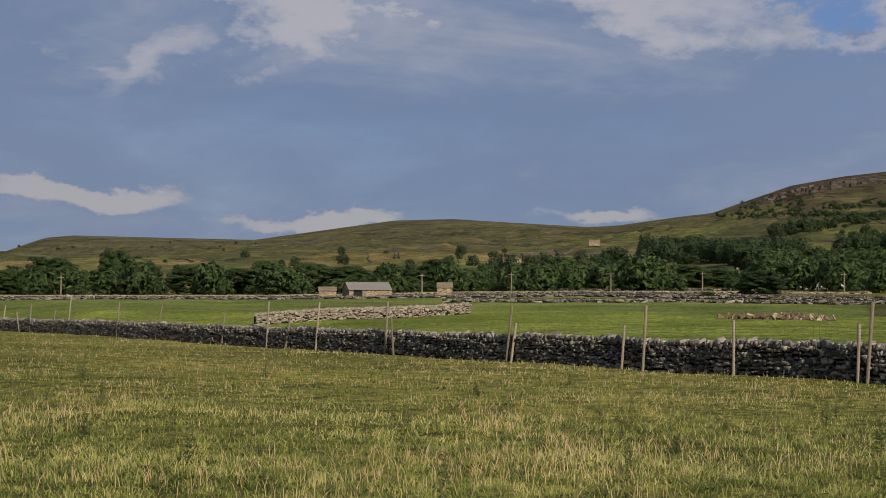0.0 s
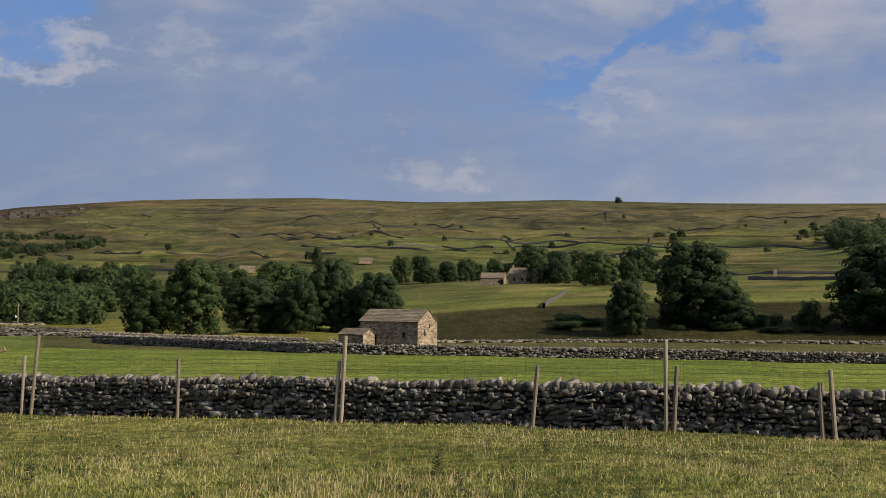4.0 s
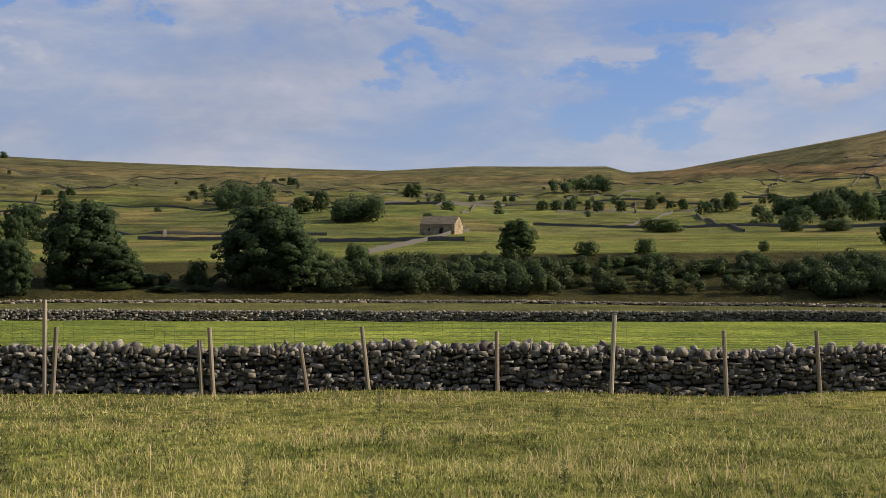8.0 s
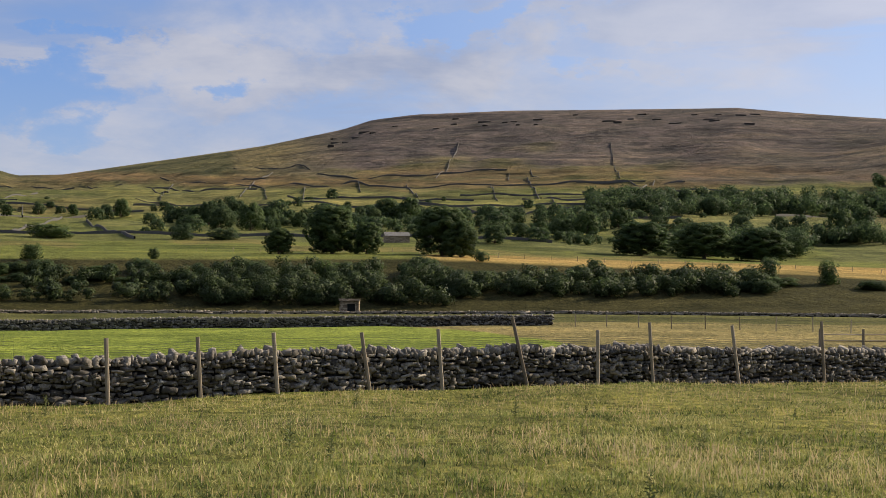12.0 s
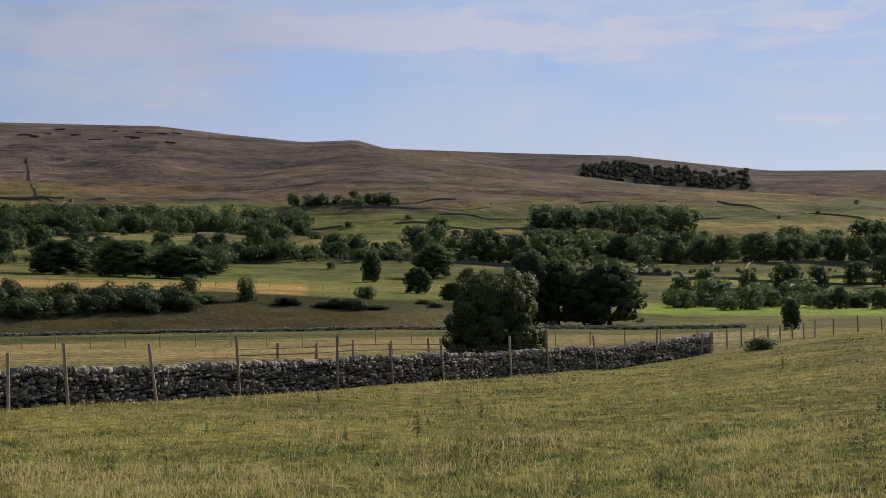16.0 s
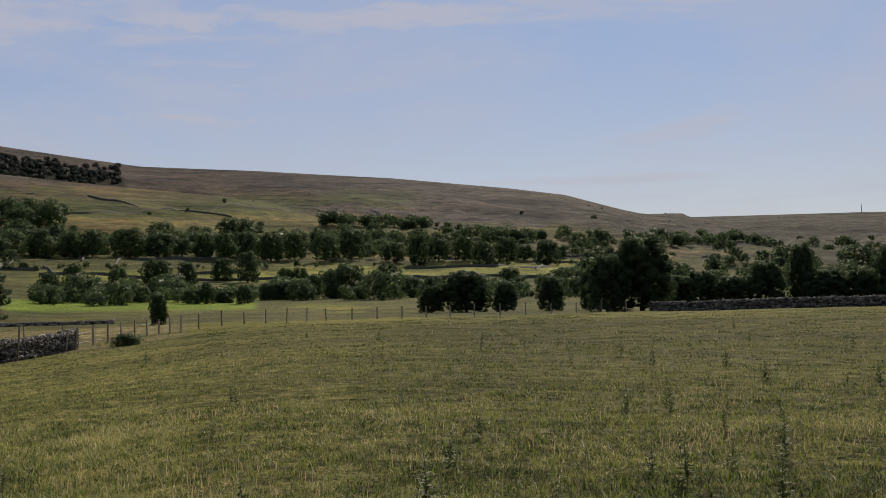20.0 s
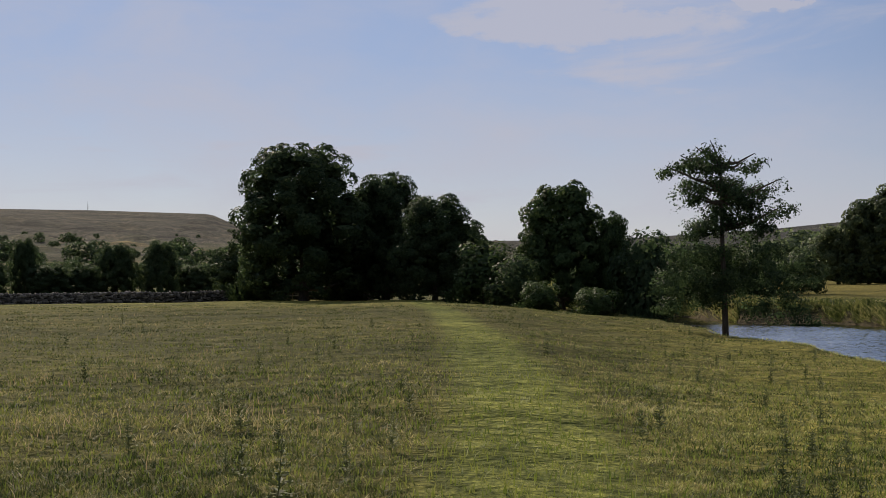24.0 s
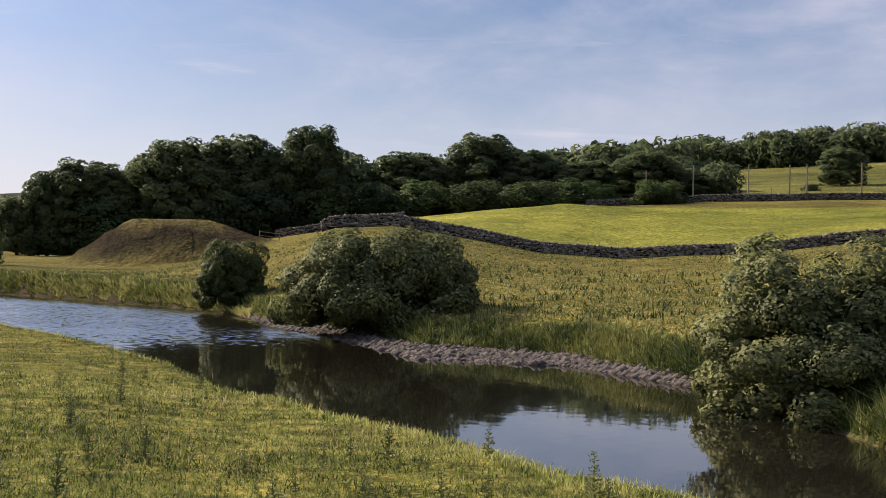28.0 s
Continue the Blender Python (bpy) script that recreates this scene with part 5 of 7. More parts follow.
tree(P_BUSH, 222.4, 280, 3.6, 0.45, "round bush by the field wall", "bush", "bush")
tree(P_BUSH, 218.6, 285, 3.35, 0.4, "low bush by the field wall", "bush", "bush")
tree(P_BUSH[0], 42.47, 2450, 5.3, 0.2, "lone wind-bent tree on the skyline")
# willows at the water
tree(P_THORN, 197.8, 84, 0.75, 1.75, "round sallow bush at the water's edge", "willow", "willow_bush", sink=0.5)
tree(P_WIDE_SALLOW, 204.2, 61, 1.5, 4.6, "wide silvery willow bush behind the gravel bar", "willow", "willow_bush", sink=0.4)
tree(P_SALLOW, 223.3, 34, 1.65, 5.5, "large silvery willow overhanging the river", "willow", "willow_bush", sink=1.4)

# scrub on the river terrace
scrub = random.Random(9)
for b0, b1, low, high, count, tall in ((40, 52, -0.5, 0.1, 22, 0.45), (55.6, 66, 0.2, 0.75, 22, 0.8), (66, 80, 0.3, 0.95, 30, 0.6), (77, 88, 0.3, 1.0, 26, 0.8), (88, 101.5, 0.2, 0.75, 24, 0.7), (99.5, 112, 0.2, 0.7, 14, 0.5)):
    for k in range(count):
        b = scrub.uniform(b0, b1)
        e = scrub.uniform(low, high)
        rr = meets(b, e, 205.0)
        tree(P_BUSH, b, rr, e + scrub.uniform(0.4, 1.15) * tall, scrub.uniform(0.3, 0.85), "dark thorn scrub on the river terrace bank", "bush", "bush", "terrace scrub")


def woods(name, label, rows, mat, seed):
    """A far wood: one object of many crowns. Rows of bearing and elevation of the foot at both ends, depth in elevation, crown height and count."""
    rng = np.random.default_rng(seed)
    vs, fs, ws, base = [], [], [], 0
    for b0, e0, b1, e1, deep, tall, count, *near in rows:
        for k in range(count):
            t = rng.random()
            b = b0 + (b1 - b0) * t + rng.normal(0, 0.08)
            e = e0 + (e1 - e0) * t + deep * rng.random()
            r = meets(b, e, near[0] if near else 200.0) * (rng.uniform(1.0, 1.12) if near else 1.0)
            g = foot(b, r)
            h = tall * rng.uniform(0.5, 1.22)
            w = h * rng.uniform(0.4, 0.65)
            lobes = [(g.x + rng.uniform(-0.5, 0.5) * w, g.y + rng.uniform(-0.5, 0.5) * w, g.z + h * rng.uniform(0.18, 0.78), w * 0.6, w * 0.6, h * 0.24) for _ in range(7)]
            size = min(max(r * 0.0014, 0.24), h * 0.14)
            p, d = crown_points(lobes, int(min(max(200 * (h * 0.14 / size) ** 1.5, 150), 800 if r < 330 else 420)), rng, 0.6)
            v, f = leaf_quads(p, d, size * 1.25, rng)
            v, f = v.reshape(-1, 4, 3)[:, :3].reshape(-1, 3), np.arange(3 * len(p)).reshape(-1, 3)
            vs.append(v)
            fs.append(f + base)
            ws.append(swelling(p, d, (g.x, g.y, g.z + h * 0.4)))
            base += len(v)
    return tagged(new(name, leafy(name, np.concatenate(vs), np.concatenate(fs), mat, np.concatenate(ws))), label, "woodland", kind="stuff")


spread = random.Random(19)
FAR_SHAPES = []
for proto in P_FAR:
    co = np.empty(len(proto.crown.vertices) * 3, np.float32)
    proto.crown.vertices.foreach_get("co", co)
    FAR_SHAPES.append((co.reshape(-1, 4, 3)[:, :3].reshape(-1, 3), proto.ways))


def scatter(name, label, mat, *rows):
    """Far trees strewn in belts, joined: bearings, elevations of the feet, lowest and greatest height, count, nearest range."""
    vs, ws = [], []
    for b0, b1, e0, e1, low, high, count, nearest in rows:
        for k in range(count):
            b = spread.uniform(b0, b1)
            g = foot(b, meets(b, spread.uniform(e0, e1), nearest) * spread.uniform(1.0, 1.05), 0.3)
            tall = low + (high - low) * spread.random() ** 1.5
            wide = tall * spread.uniform(1.0, 1.75)
            a = spread.uniform(0, 6.28)
            co, ways = FAR_SHAPES[spread.randrange(len(FAR_SHAPES))]
            co = co * np.array([wide, wide, tall])
            ws.append(np.stack([ways[:, 0] * math.cos(a) - ways[:, 1] * math.sin(a), ways[:, 0] * math.sin(a) + ways[:, 1] * math.cos(a), ways[:, 2]], 1))
            vs.append(np.stack([co[:, 0] * math.cos(a) - co[:, 1] * math.sin(a) + g.x, co[:, 0] * math.sin(a) + co[:, 1] * math.cos(a) + g.y, co[:, 2] + g.z], 1))
    v = np.concatenate(vs)
    return tagged(new(name, leafy(name, v, np.arange(len(v)).reshape(-1, 3), mat, np.concatenate(ws))), label, "woodland", kind="stuff")


scatter("valley_wood", "belts of broad trees on the flat valley floor", LEAF, (-19.5, 6, -1.0, -0.7, 3, 9, 75, 330.0), (2, 20, -0.7, -0.3, 4, 10, 60, 330.0), (13, 20.5, -0.3, 0.2, 7, 11, 60, 330.0), (19, 32, 0.2, 1.2, 5, 12, 40, 200.0))
scatter("hill_trees", "hedgerow trees between the hill fields", DARK_LEAF, (-18, 12, 0.2, 1.3, 4, 9, 50, 300.0), (12, 30, 1.0, 2.6, 3, 7, 18, 300.0), (30, 74, 2.6, 4.2, 3, 8, 50, 300.0))
scatter("hedgerow_trees", "hedgerow trees along the valley side", DARK_LEAF, (74, 97, 3.0, 3.5, 4, 10, 90, 200.0), (74, 97, 2.4, 4.2, 3, 8, 40, 200.0), (107, 124, 2.1, 3.2, 4, 12, 70, 200.0), (98, 150, 1.6, 4.4, 3, 8, 50, 200.0))
scatter("valley_belt", "dense belts of broad trees across the valley", DARK_LEAF, (116, 148, 2.0, 2.5, 5, 14, 150, 200.0), (122, 148, 0.0, 0.35, 3, 8, 70, 200.0))
scatter("southern_trees", "far trees on the southern valley side", DARK_LEAF, (144, 167, -0.1, 0.2, 2.5, 7, 70, 180.0), (144, 167, 0.4, 2.2, 5, 13, 110, 200.0))
woods("terrace_thicket", "dark thicket of thorn scrub on the river terrace bank", [(55.8, -0.5, 66, -0.5, 1.05, 3.6, 150), (66, -0.45, 80, -0.4, 1.2, 2.8, 130), (77, -0.5, 88, -0.45, 1.35, 3.8, 170), (87.5, -0.15, 101.5, 0.2, 0.75, 3.4, 150), (44, -0.5, 56, -0.45, 0.5, 2.2, 40)], SCRUB, 2)
woods("hillside_wood", "dark woodland under the northern crag", [(8.7, 0.7, 13.2, 0.45, 0.5, 11, 120), (12.5, 0.6, 15.4, 0.85, 0.3, 10, 50), (11.8, 2.45, 16.2, 2.5, 0.2, 7, 70), (12.8, 2.75, 15.4, 2.9, 0.4, 6.5, 60), (13.8, 3.2, 14.9, 3.35, 0.25, 5, 25), (16.2, 2.8, 19.5, 2.9, 0.12, 8, 45),
                                                                 (15.8, 2.5, 16.9, 2.5, 0.1, 8, 14), (14.0, 1.65, 20.3, 2.6, 0.22, 9, 100), (16.8, 0.95, 19.9, 1.0, 0.15, 10, 30), (2, 0.0, 8, 0.1, 0.3, 8, 40)], DARK_LEAF, 3)
woods("plantation", "dense plantation on the valley side", [(93.6, 3.7, 106.2, 3.5, 0.5, 11.5, 240), (97.2, 1.85, 102.5, 1.82, 0.25, 10, 70), (103, 2.3, 106.4, 2.35, 0.2, 9, 25), (92.2, 2.85, 94, 2.8, 0.1, 11, 14), (104.8, 4.7, 110.8, 4.7, 0.15, 9, 34)], DARK_LEAF, 5)
scatter("moor_plantation", "dark block of conifers on the moor edge", CONIFER, (118.3, 120.7, 5.5, 6.15, 6, 9, 150, 1700.0), (120.5, 123, 5.25, 5.9, 6, 9, 150, 1700.0), (122.8, 125.3, 5.0, 5.6, 6, 9, 140, 1700.0))
woods("moor_edge_trees", "dark shelter belts below the moor", [(116.2, 3.7, 123.4, 3.55, 0.25, 13, 70), (134, 3.1, 139, 3.0, 0.2, 13, 50), (139, 2.7, 143, 2.2, 0.2, 12, 40), (147, 2.0, 153, 1.9, 0.3, 13, 60)], DARK_LEAF, 27)
woods("hill_clumps", "dark rounded clumps of trees on the hillside", [(65.5, 3.9, 68.3, 4.0, 0.4, 13, 34), (51.2, 2.95, 53.8, 3.0, 0.65, 14, 34), (56.3, 2.6, 58.1, 2.6, 0.3, 11, 18)], DARK_LEAF, 8)
woods("hedges", "straggling hedges and scrub along the field edges", [(78, 2.95, 92, 2.7, 0.25, 5, 120), (92, 2.4, 97, 2.1, 0.2, 4, 36), (106, 2.4, 120, 1.9, 0.3, 4, 90), (112, 2.35, 128, 2.1, 0.4, 7, 120), (120, 1.55, 146, 1.3, 0.1, 3, 70), (122, 0.05, 147, -0.1, 0.3, 4, 150), (128, 1.95, 146, 1.6, 0.3, 7, 110), (144, 0.4, 166, 0.25, 0.4, 6, 120)], DARK_LEAF, 9)
scatter("hill_wood", "mixed wood climbing the hill beyond the river", PARK_LEAF, (187, 203, -0.05, 1.3, 9, 16, 90, 256.0), (203, 217, 1.9, 3.2, 8, 14, 90, 275.0), (176, 187, 0.0, 0.35, 5, 10, 40, 262.0), (213.5, 234, 3.75, 4.6, 8, 13, 170, 430.0), (216, 219, 2.7, 3.3, 5, 8, 10, 260.0))

# ---- drystone walls ----
def stone_shape(rng, w, d, h, rough=1.0):
    """A roughly split stone: a box with a proud, worn face towards -y."""
    j = lambda s: rng.uniform(-s, s)
    a, c = w / 2, h / 2
    v = []
    for y, k in ((d, 1.0), (0.015, 1.0), (-0.03, 0.84)):
        for sx, sz in ((-1, -1), (1, -1), (1, 1), (-1, 1)):
            v.append((sx * a * k + j(w * 0.09 * rough), y + j(0.015 * rough), sz * c * k + j(h * 0.14 * rough)))
    f = [(8, 9, 10, 11)]
    for r in (0, 4):
        for k in range(4):
            f.append((r + k, r + (k + 1) % 4, r + 4 + (k + 1) % 4, r + 4 + k))
    return np.array(v), np.array(f)


class DryWall:
    """A drystone wall along a line from a to b on the plan: core, face stones, cope stones."""

    def __init__(self, name, a, b, high, label, stone, cope, seed, size=0.25, course=0.112, single=None, thick=0.5, both=False, path=None):
        self.rng = rng = random.Random(seed)
        self.a, self.b = Vector(a), Vector(b)
        self.path = path
        span = (self.b - self.a).length if path is None else path[1]
        self.thing = tagged(new(name), label, "wall", kind="structure")
        vs, fs, base = [], [], 0
        cv, cf, cbase = [], [], 0
        singles = []
        n = max(2, int(span / 1.5))
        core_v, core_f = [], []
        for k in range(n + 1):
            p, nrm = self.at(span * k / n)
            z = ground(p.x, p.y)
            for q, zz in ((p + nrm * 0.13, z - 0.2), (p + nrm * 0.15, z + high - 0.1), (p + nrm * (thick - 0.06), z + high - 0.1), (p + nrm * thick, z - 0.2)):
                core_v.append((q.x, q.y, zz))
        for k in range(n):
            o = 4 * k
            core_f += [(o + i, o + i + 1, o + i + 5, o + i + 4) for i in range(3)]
        # The core's near-black colour shows through the gaps as their shade.
        part("core", mesh_of("core", np.array(core_v), np.array(core_f), GAP_SHADE), None, self.thing)
        rows = int((high - 0.12) / course)
        sides = (1, -1) if both else (1,)
        for side in sides:
            for row in range(rows):
                s = rng.uniform(-0.2, 0)
                while s < span:
                    w = size * rng.choice((0.35, 0.5, 0.7, 0.9, 1.15, 1.6)) * rng.uniform(0.75, 1.25) * (1.1 - 0.3 * row / rows)
                    h = course * rng.choice((rng.uniform(0.45, 0.9), rng.uniform(0.8, 1.3), rng.uniform(1.1, 1.75)))
                    p, nrm = self.at(s + w / 2)
                    z = ground(p.x, p.y) + course * (row + 0.5) + rng.uniform(-0.36, 0.36) * course + 0.05 * math.sin(s * 0.8 + row)
                    v, f = stone_shape(rng, w * 0.9, 0.22, h * 0.86, 1.9)
                    q = p - nrm * rng.uniform(-0.07, 0.07) if side > 0 else p + nrm * (thick + rng.uniform(-0.02, 0.03))
                    face = Matrix.Rotation(rng.uniform(-0.5, 0.5), 3, "Z") @ (nrm if side > 0 else -nrm)
                    if single and side > 0 and single[0] < s < single[1] and len(singles) < 300:
                        singles.append((v, f, q, z, face, row))
                    else:
                        vs.append(self.turned(v, q, z, face, rng.gauss(0, 0.16), rng.uniform(-0.3, 0.4)))
                        fs.append(f + base)
                        base += len(v)
                    s += w
        s = 0.0
        while s < span:
            w = rng.choice((rng.uniform(0.07, 0.13), rng.uniform(0.12, 0.3)))
            h = rng.uniform(0.13, 0.26)
            p, nrm = self.at(s + w / 2)
            z = ground(p.x, p.y) + rows * course + h * 0.42
            v, f = stone_shape(rng, w, 0.36, h, 2.0)
            cv.append(self.turned(v, p + nrm * rng.uniform(0.02, 0.12), z, Matrix.Rotation(rng.uniform(-0.5, 0.5), 3, "Z") @ nrm, rng.gauss(0, 0.35), rng.uniform(-0.3, 0.3)))
            cf.append(f + cbase)
            cbase += len(v)
            s += w * rng.uniform(0.92, 1.1)
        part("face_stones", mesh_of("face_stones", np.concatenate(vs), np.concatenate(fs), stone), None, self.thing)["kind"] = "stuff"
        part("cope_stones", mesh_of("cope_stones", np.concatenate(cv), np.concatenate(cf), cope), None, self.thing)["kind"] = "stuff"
        shapes = []
        for k, (v, f, q, z, face, row) in enumerate(singles):
            if len(shapes) < 24:
                shapes.append((mesh_of("stone", v, f, stone), np.ptp(v[:, 0]), np.ptp(v[:, 2])))
            me, w0, h0 = shapes[k % len(shapes)]
            ob = part("stone", me, None, self.thing)
            t = math.atan2(face.y, face.x) - math.pi / 2
            ob.matrix_basis = Matrix.Translation((q.x, q.y, z)) @ Matrix.Rotation(t, 4, "Z") @ Matrix.Rotation(rng.uniform(-0.05, 0.05), 4, "Y") @ Matrix.Diagonal((np.ptp(v[:, 0]) / w0, 1, np.ptp(v[:, 2]) / h0, 1))

    def at(self, s):
        """The place s metres along and the way into the wall from its seen face."""
        if self.path is not None:
            return self.path[0](s)
        u = (self.b - self.a).normalized()
        return self.a + u * s, Vector((-u.y, u.x, 0))

    @staticmethod
    def turned(v, q, z, face, roll, tip=0.0):
        v = np.stack([v[:, 0], v[:, 1] * math.cos(tip) - v[:, 2] * math.sin(tip), v[:, 1] * math.sin(tip) + v[:, 2] * math.cos(tip)], 1)
        t = math.atan2(face.y, face.x) - math.pi / 2
        c, s = math.cos(roll), math.sin(roll)
        x, zz = v[:, 0] * c - v[:, 2] * s, v[:, 0] * s + v[:, 2] * c
        return np.stack([q.x + x * math.cos(t) - v[:, 1] * math.sin(t), q.y + x * math.sin(t) + v[:, 1] * math.cos(t), z + zz], 1)


def on_wall(b):
    return out(b, float(WALL_OFF / math.cos(radians(b - WALL_BEARING))))


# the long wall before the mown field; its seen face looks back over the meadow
DryWall("drystone_wall", on_wall(-20.5), on_wall(123.6), 1.32, "long grey drystone wall with rough cope stones", STONE, LIT_STONE, 11, single=(124, 138))


def polar_path(rows, scale=1.0):
    """A wall line through bearings and ranges."""
    pts = [out(b, r) for b, r in rows]
    runs = [0.0]
    for a, b in zip(pts, pts[1:]):
        runs.append(runs[-1] + (b - a).length)

    def at(s):
        s = min(max(s, 0.0), runs[-1] - 1e-3)
        k = max(i for i, run in enumerate(runs[:-1]) if run <= s)
        u = (pts[k + 1] - pts[k]).normalized()
        p = pts[k] + u * (s - runs[k])
        nrm = Vector((-u.y, u.x, 0))
        return p, nrm if nrm.dot(p) > 0 else -nrm
    return at, runs[-1]


def ring_wall(name, rows, high, label, stone, cope, seed, size=0.42, course=0.18, **more):
    path = polar_path(rows)
    return DryWall(name, (0, 0, 0), (1, 0, 0), high, label, stone, cope, seed, size, course, path=path, **more)


ring_wall("far_field_wall", [(b, 138 if b > 30 else 138 + (30 - b) * 3.2) for b in range(20, 95, 3)], 1.15, "dark drystone wall on the far side of the mown field", STONE, LIT_STONE, 12)
ring_wall("pale_field_wall", [(-8.0, 118), (-3.5, 126), (1.2, 136)], 1.1, "low pale limestone wall across the mown field", PALE, PALE, 13)
ring_wall("pale_track_wall", [(19, 195), (22, 190), (26, 184), (29, 180)], 0.9, "low pale wall beside the track", PALE, PALE, 14)
# Paler stone on face and cope: sunlight on this wall put into its colour.
ring_wall("curved_field_wall", [(b, 140.0) for b in (201.5, 203, 204.7, 206.5, 208, 210, 212, 214.5, 217, 220, 223, 226, 230)], 1.25, "drystone wall curving round the hillside field", LIT_STONE, LIT_STONE, 15)
ring_wall("wood_wall", [(199.5, 215), (202, 214), (205, 214)], 1.2, "old wall along the foot of the wood", STONE, STONE, 16)
ring_wall("wood_edge_wall", [(213, 232), (217, 236), (221, 240), (228, 246)], 1.2, "field wall along the lane above the field", STONE, STONE, 17)
ring_wall("meadow_end_wall", [(148, 150), (153, 142), (158, 138), (163, 140), (169, 145)], 1.1, "dark field wall closing the meadow", STONE, LIT_STONE, 18)
ring_wall("track_wall", [(b, 196.0 - max(0, b - 95) * 0.9) for b in range(30, 128, 5)], 0.55, "low pale wall along the track under the bank", PALE, PALE, 19, 0.9, 0.25)


for k, (b0, b1, r0, r1, mat) in enumerate(((-20, 20, 262, 240, STONE), (0, 20, 190, 205, STONE), (-20, 18, 320, 330, PALE), (-6, 20, 290, 275, STONE), (4, 20, 360, 372, STONE))):
    ring_wall("valley_wall", [(b0 + (b1 - b0) * t / 6, r0 + (r1 - r0) * t / 6 + 3 * math.sin(t * 2 + k)) for t in range(7)], 0.7, "low field wall across the flat valley floor", mat, mat, 60 + k, 1.2, 0.33)


def hill_wall(rows, high=1.15, thick=0.6):
    """A far boundary wall over the hills, through bearings and elevations."""
    pts = []
    for (b0, e0), (b1, e1) in zip(rows, rows[1:]):
        r0, r1 = meets(b0, e0, 200.0), meets(b1, e1, 200.0)
        n = max(3, int(abs(b1 - b0) * 3) + int(abs(r1 - r0) / 25))
        for k in range(n + 1):
            t = k / n
            pts.append(foot(b0 + (b1 - b0) * t, 1 / ((1 - t) / r0 + t / r1)))
    v, f = [], []
    for k, p in enumerate(pts):
        a, b = pts[max(0, k - 1)], pts[min(len(pts) - 1, k + 1)]
        u = (b - a).to_2d()
        u = u.normalized() if u.length else Vector((1, 0))
        nrm = Vector((-u.y, u.x, 0)) * thick / 2
        h = high * (1 + 0.12 * math.sin(k * 1.7))
        for q, z in ((p - nrm, -0.5), (p - nrm * 0.7, h), (p + nrm * 0.7, h), (p + nrm, -0.5)):
            v.append((q.x, q.y, p.z + z))
    for k in range(len(pts) - 1):
        o = 4 * k
        f += [(o + i, o + i + 1, o + i + 5, o + i + 4) for i in range(3)]
    tagged(new("boundary_wall", mesh_of("boundary_wall", np.array(v), np.array(f), BOUNDARY)), "dark drystone boundary wall running over the hillside", "wall", "hillside walls", "structure")


for rows in ([(62.2, 2.35), (57.6, 1.2)], [(69, 2.55), (71, 3.2)], [(65.0, 2.62), (78, 2.55), (92, 2.45)], [(72, 3.1), (74, 2.4)], [(66, 3.2), (72, 3.25)], [(75.6, 4.85), (75.2, 4.4)], [(79.0, 4.95), (78.4, 4.3)], [(81.2, 4.9), (81.1, 4.15)],
             [(83.5, 5.0), (83.6, 4.55)], [(85.6, 4.9), (86.1, 4.35)], [(89.3, 4.87), (89.6, 4.26)], [(90.9, 5.25), (91.5, 4.39)], [(87.9, 6.78), (87.5, 6.0), (86.9, 5.2)], [(94.5, 6.74), (94.6, 6.0), (94.9, 5.2)], [(72, 4.5), (84, 4.75), (96, 5.0)], [(74, 4.0), (86, 4.1), (96, 4.2)], [(75, 5.0), (82, 5.3), (90, 5.6)],
             [(45, 2.3), (49, 2.0), (56, 2.05)], [(48, 1.75), (55, 1.75), (62, 1.9)], [(26, 3.4), (36, 3.7), (46, 3.9)], [(30, 3.0), (40, 3.3), (52, 3.5)], [(22, 4.1), (22.8, 4.5)], [(31, 4.3), (34, 4.75)], [(36, 4.3), (48, 4.4), (60, 4.4)],
             [(58, 3.4), (63, 3.6), (70, 4.2)], [(38, 3.0), (50, 3.1), (58, 3.4)], [(110, 3.9), (116, 3.3), (124, 2.6)], [(106, 2.6), (114, 2.1), (122, 1.5)], [(124, 4.6), (130, 3.6)], [(136, 3.9), (140, 2.9)], [(112, 4.3), (124, 3.9), (136, 3.5), (146, 2.8)],
             [(122, 1.3), (132, 1.0), (146, 0.7)], [(-6, 1.0), (2, 1.4), (8, 1.5)], [(-18, 0.6), (-8, 1.0), (0, 1.2)], [(2, 0.6), (8, 1.0), (14, 1.3)], [(10, 1.4), (16, 1.5), (24, 1.7)]):
    hill_wall(rows)
hill_wall([(39.31, 0.38), (40.22, 1.04)], 0.9, 0.6)

# lesser boundaries of the upland enclosures
bound = random.Random(77)
for b0, b1, low, up, level_lines, cross_lines in ((-18, 12, 0.5, 1.9, 9, 8), (14, 48, 2.3, 4.6, 20, 14), (44, 72, 3.0, 4.7, 14, 10), (72, 98, 3.4, 5.6, 14, 12), (98, 122, 3.6, 5.0, 6, 0), (112, 150, 1.0, 3.0, 14, 10)):
    for k in range(level_lines):
        b, e = bound.uniform(b0, b1 - 4), bound.uniform(low, up)
        span = bound.uniform(3, 8)
        drift = bound.uniform(-0.12, 0.16)
        hill_wall([(b, e), (b + span * 0.5, e + drift * 0.6), (b + span, e + drift)], 1.1)
    for k in range(cross_lines):
        b, e = bound.uniform(b0, b1), bound.uniform(low, up - 0.4)
        hill_wall([(b, e), (b + bound.uniform(-0.7, 0.7), e + bound.uniform(0.25, 0.6))], 1.1)


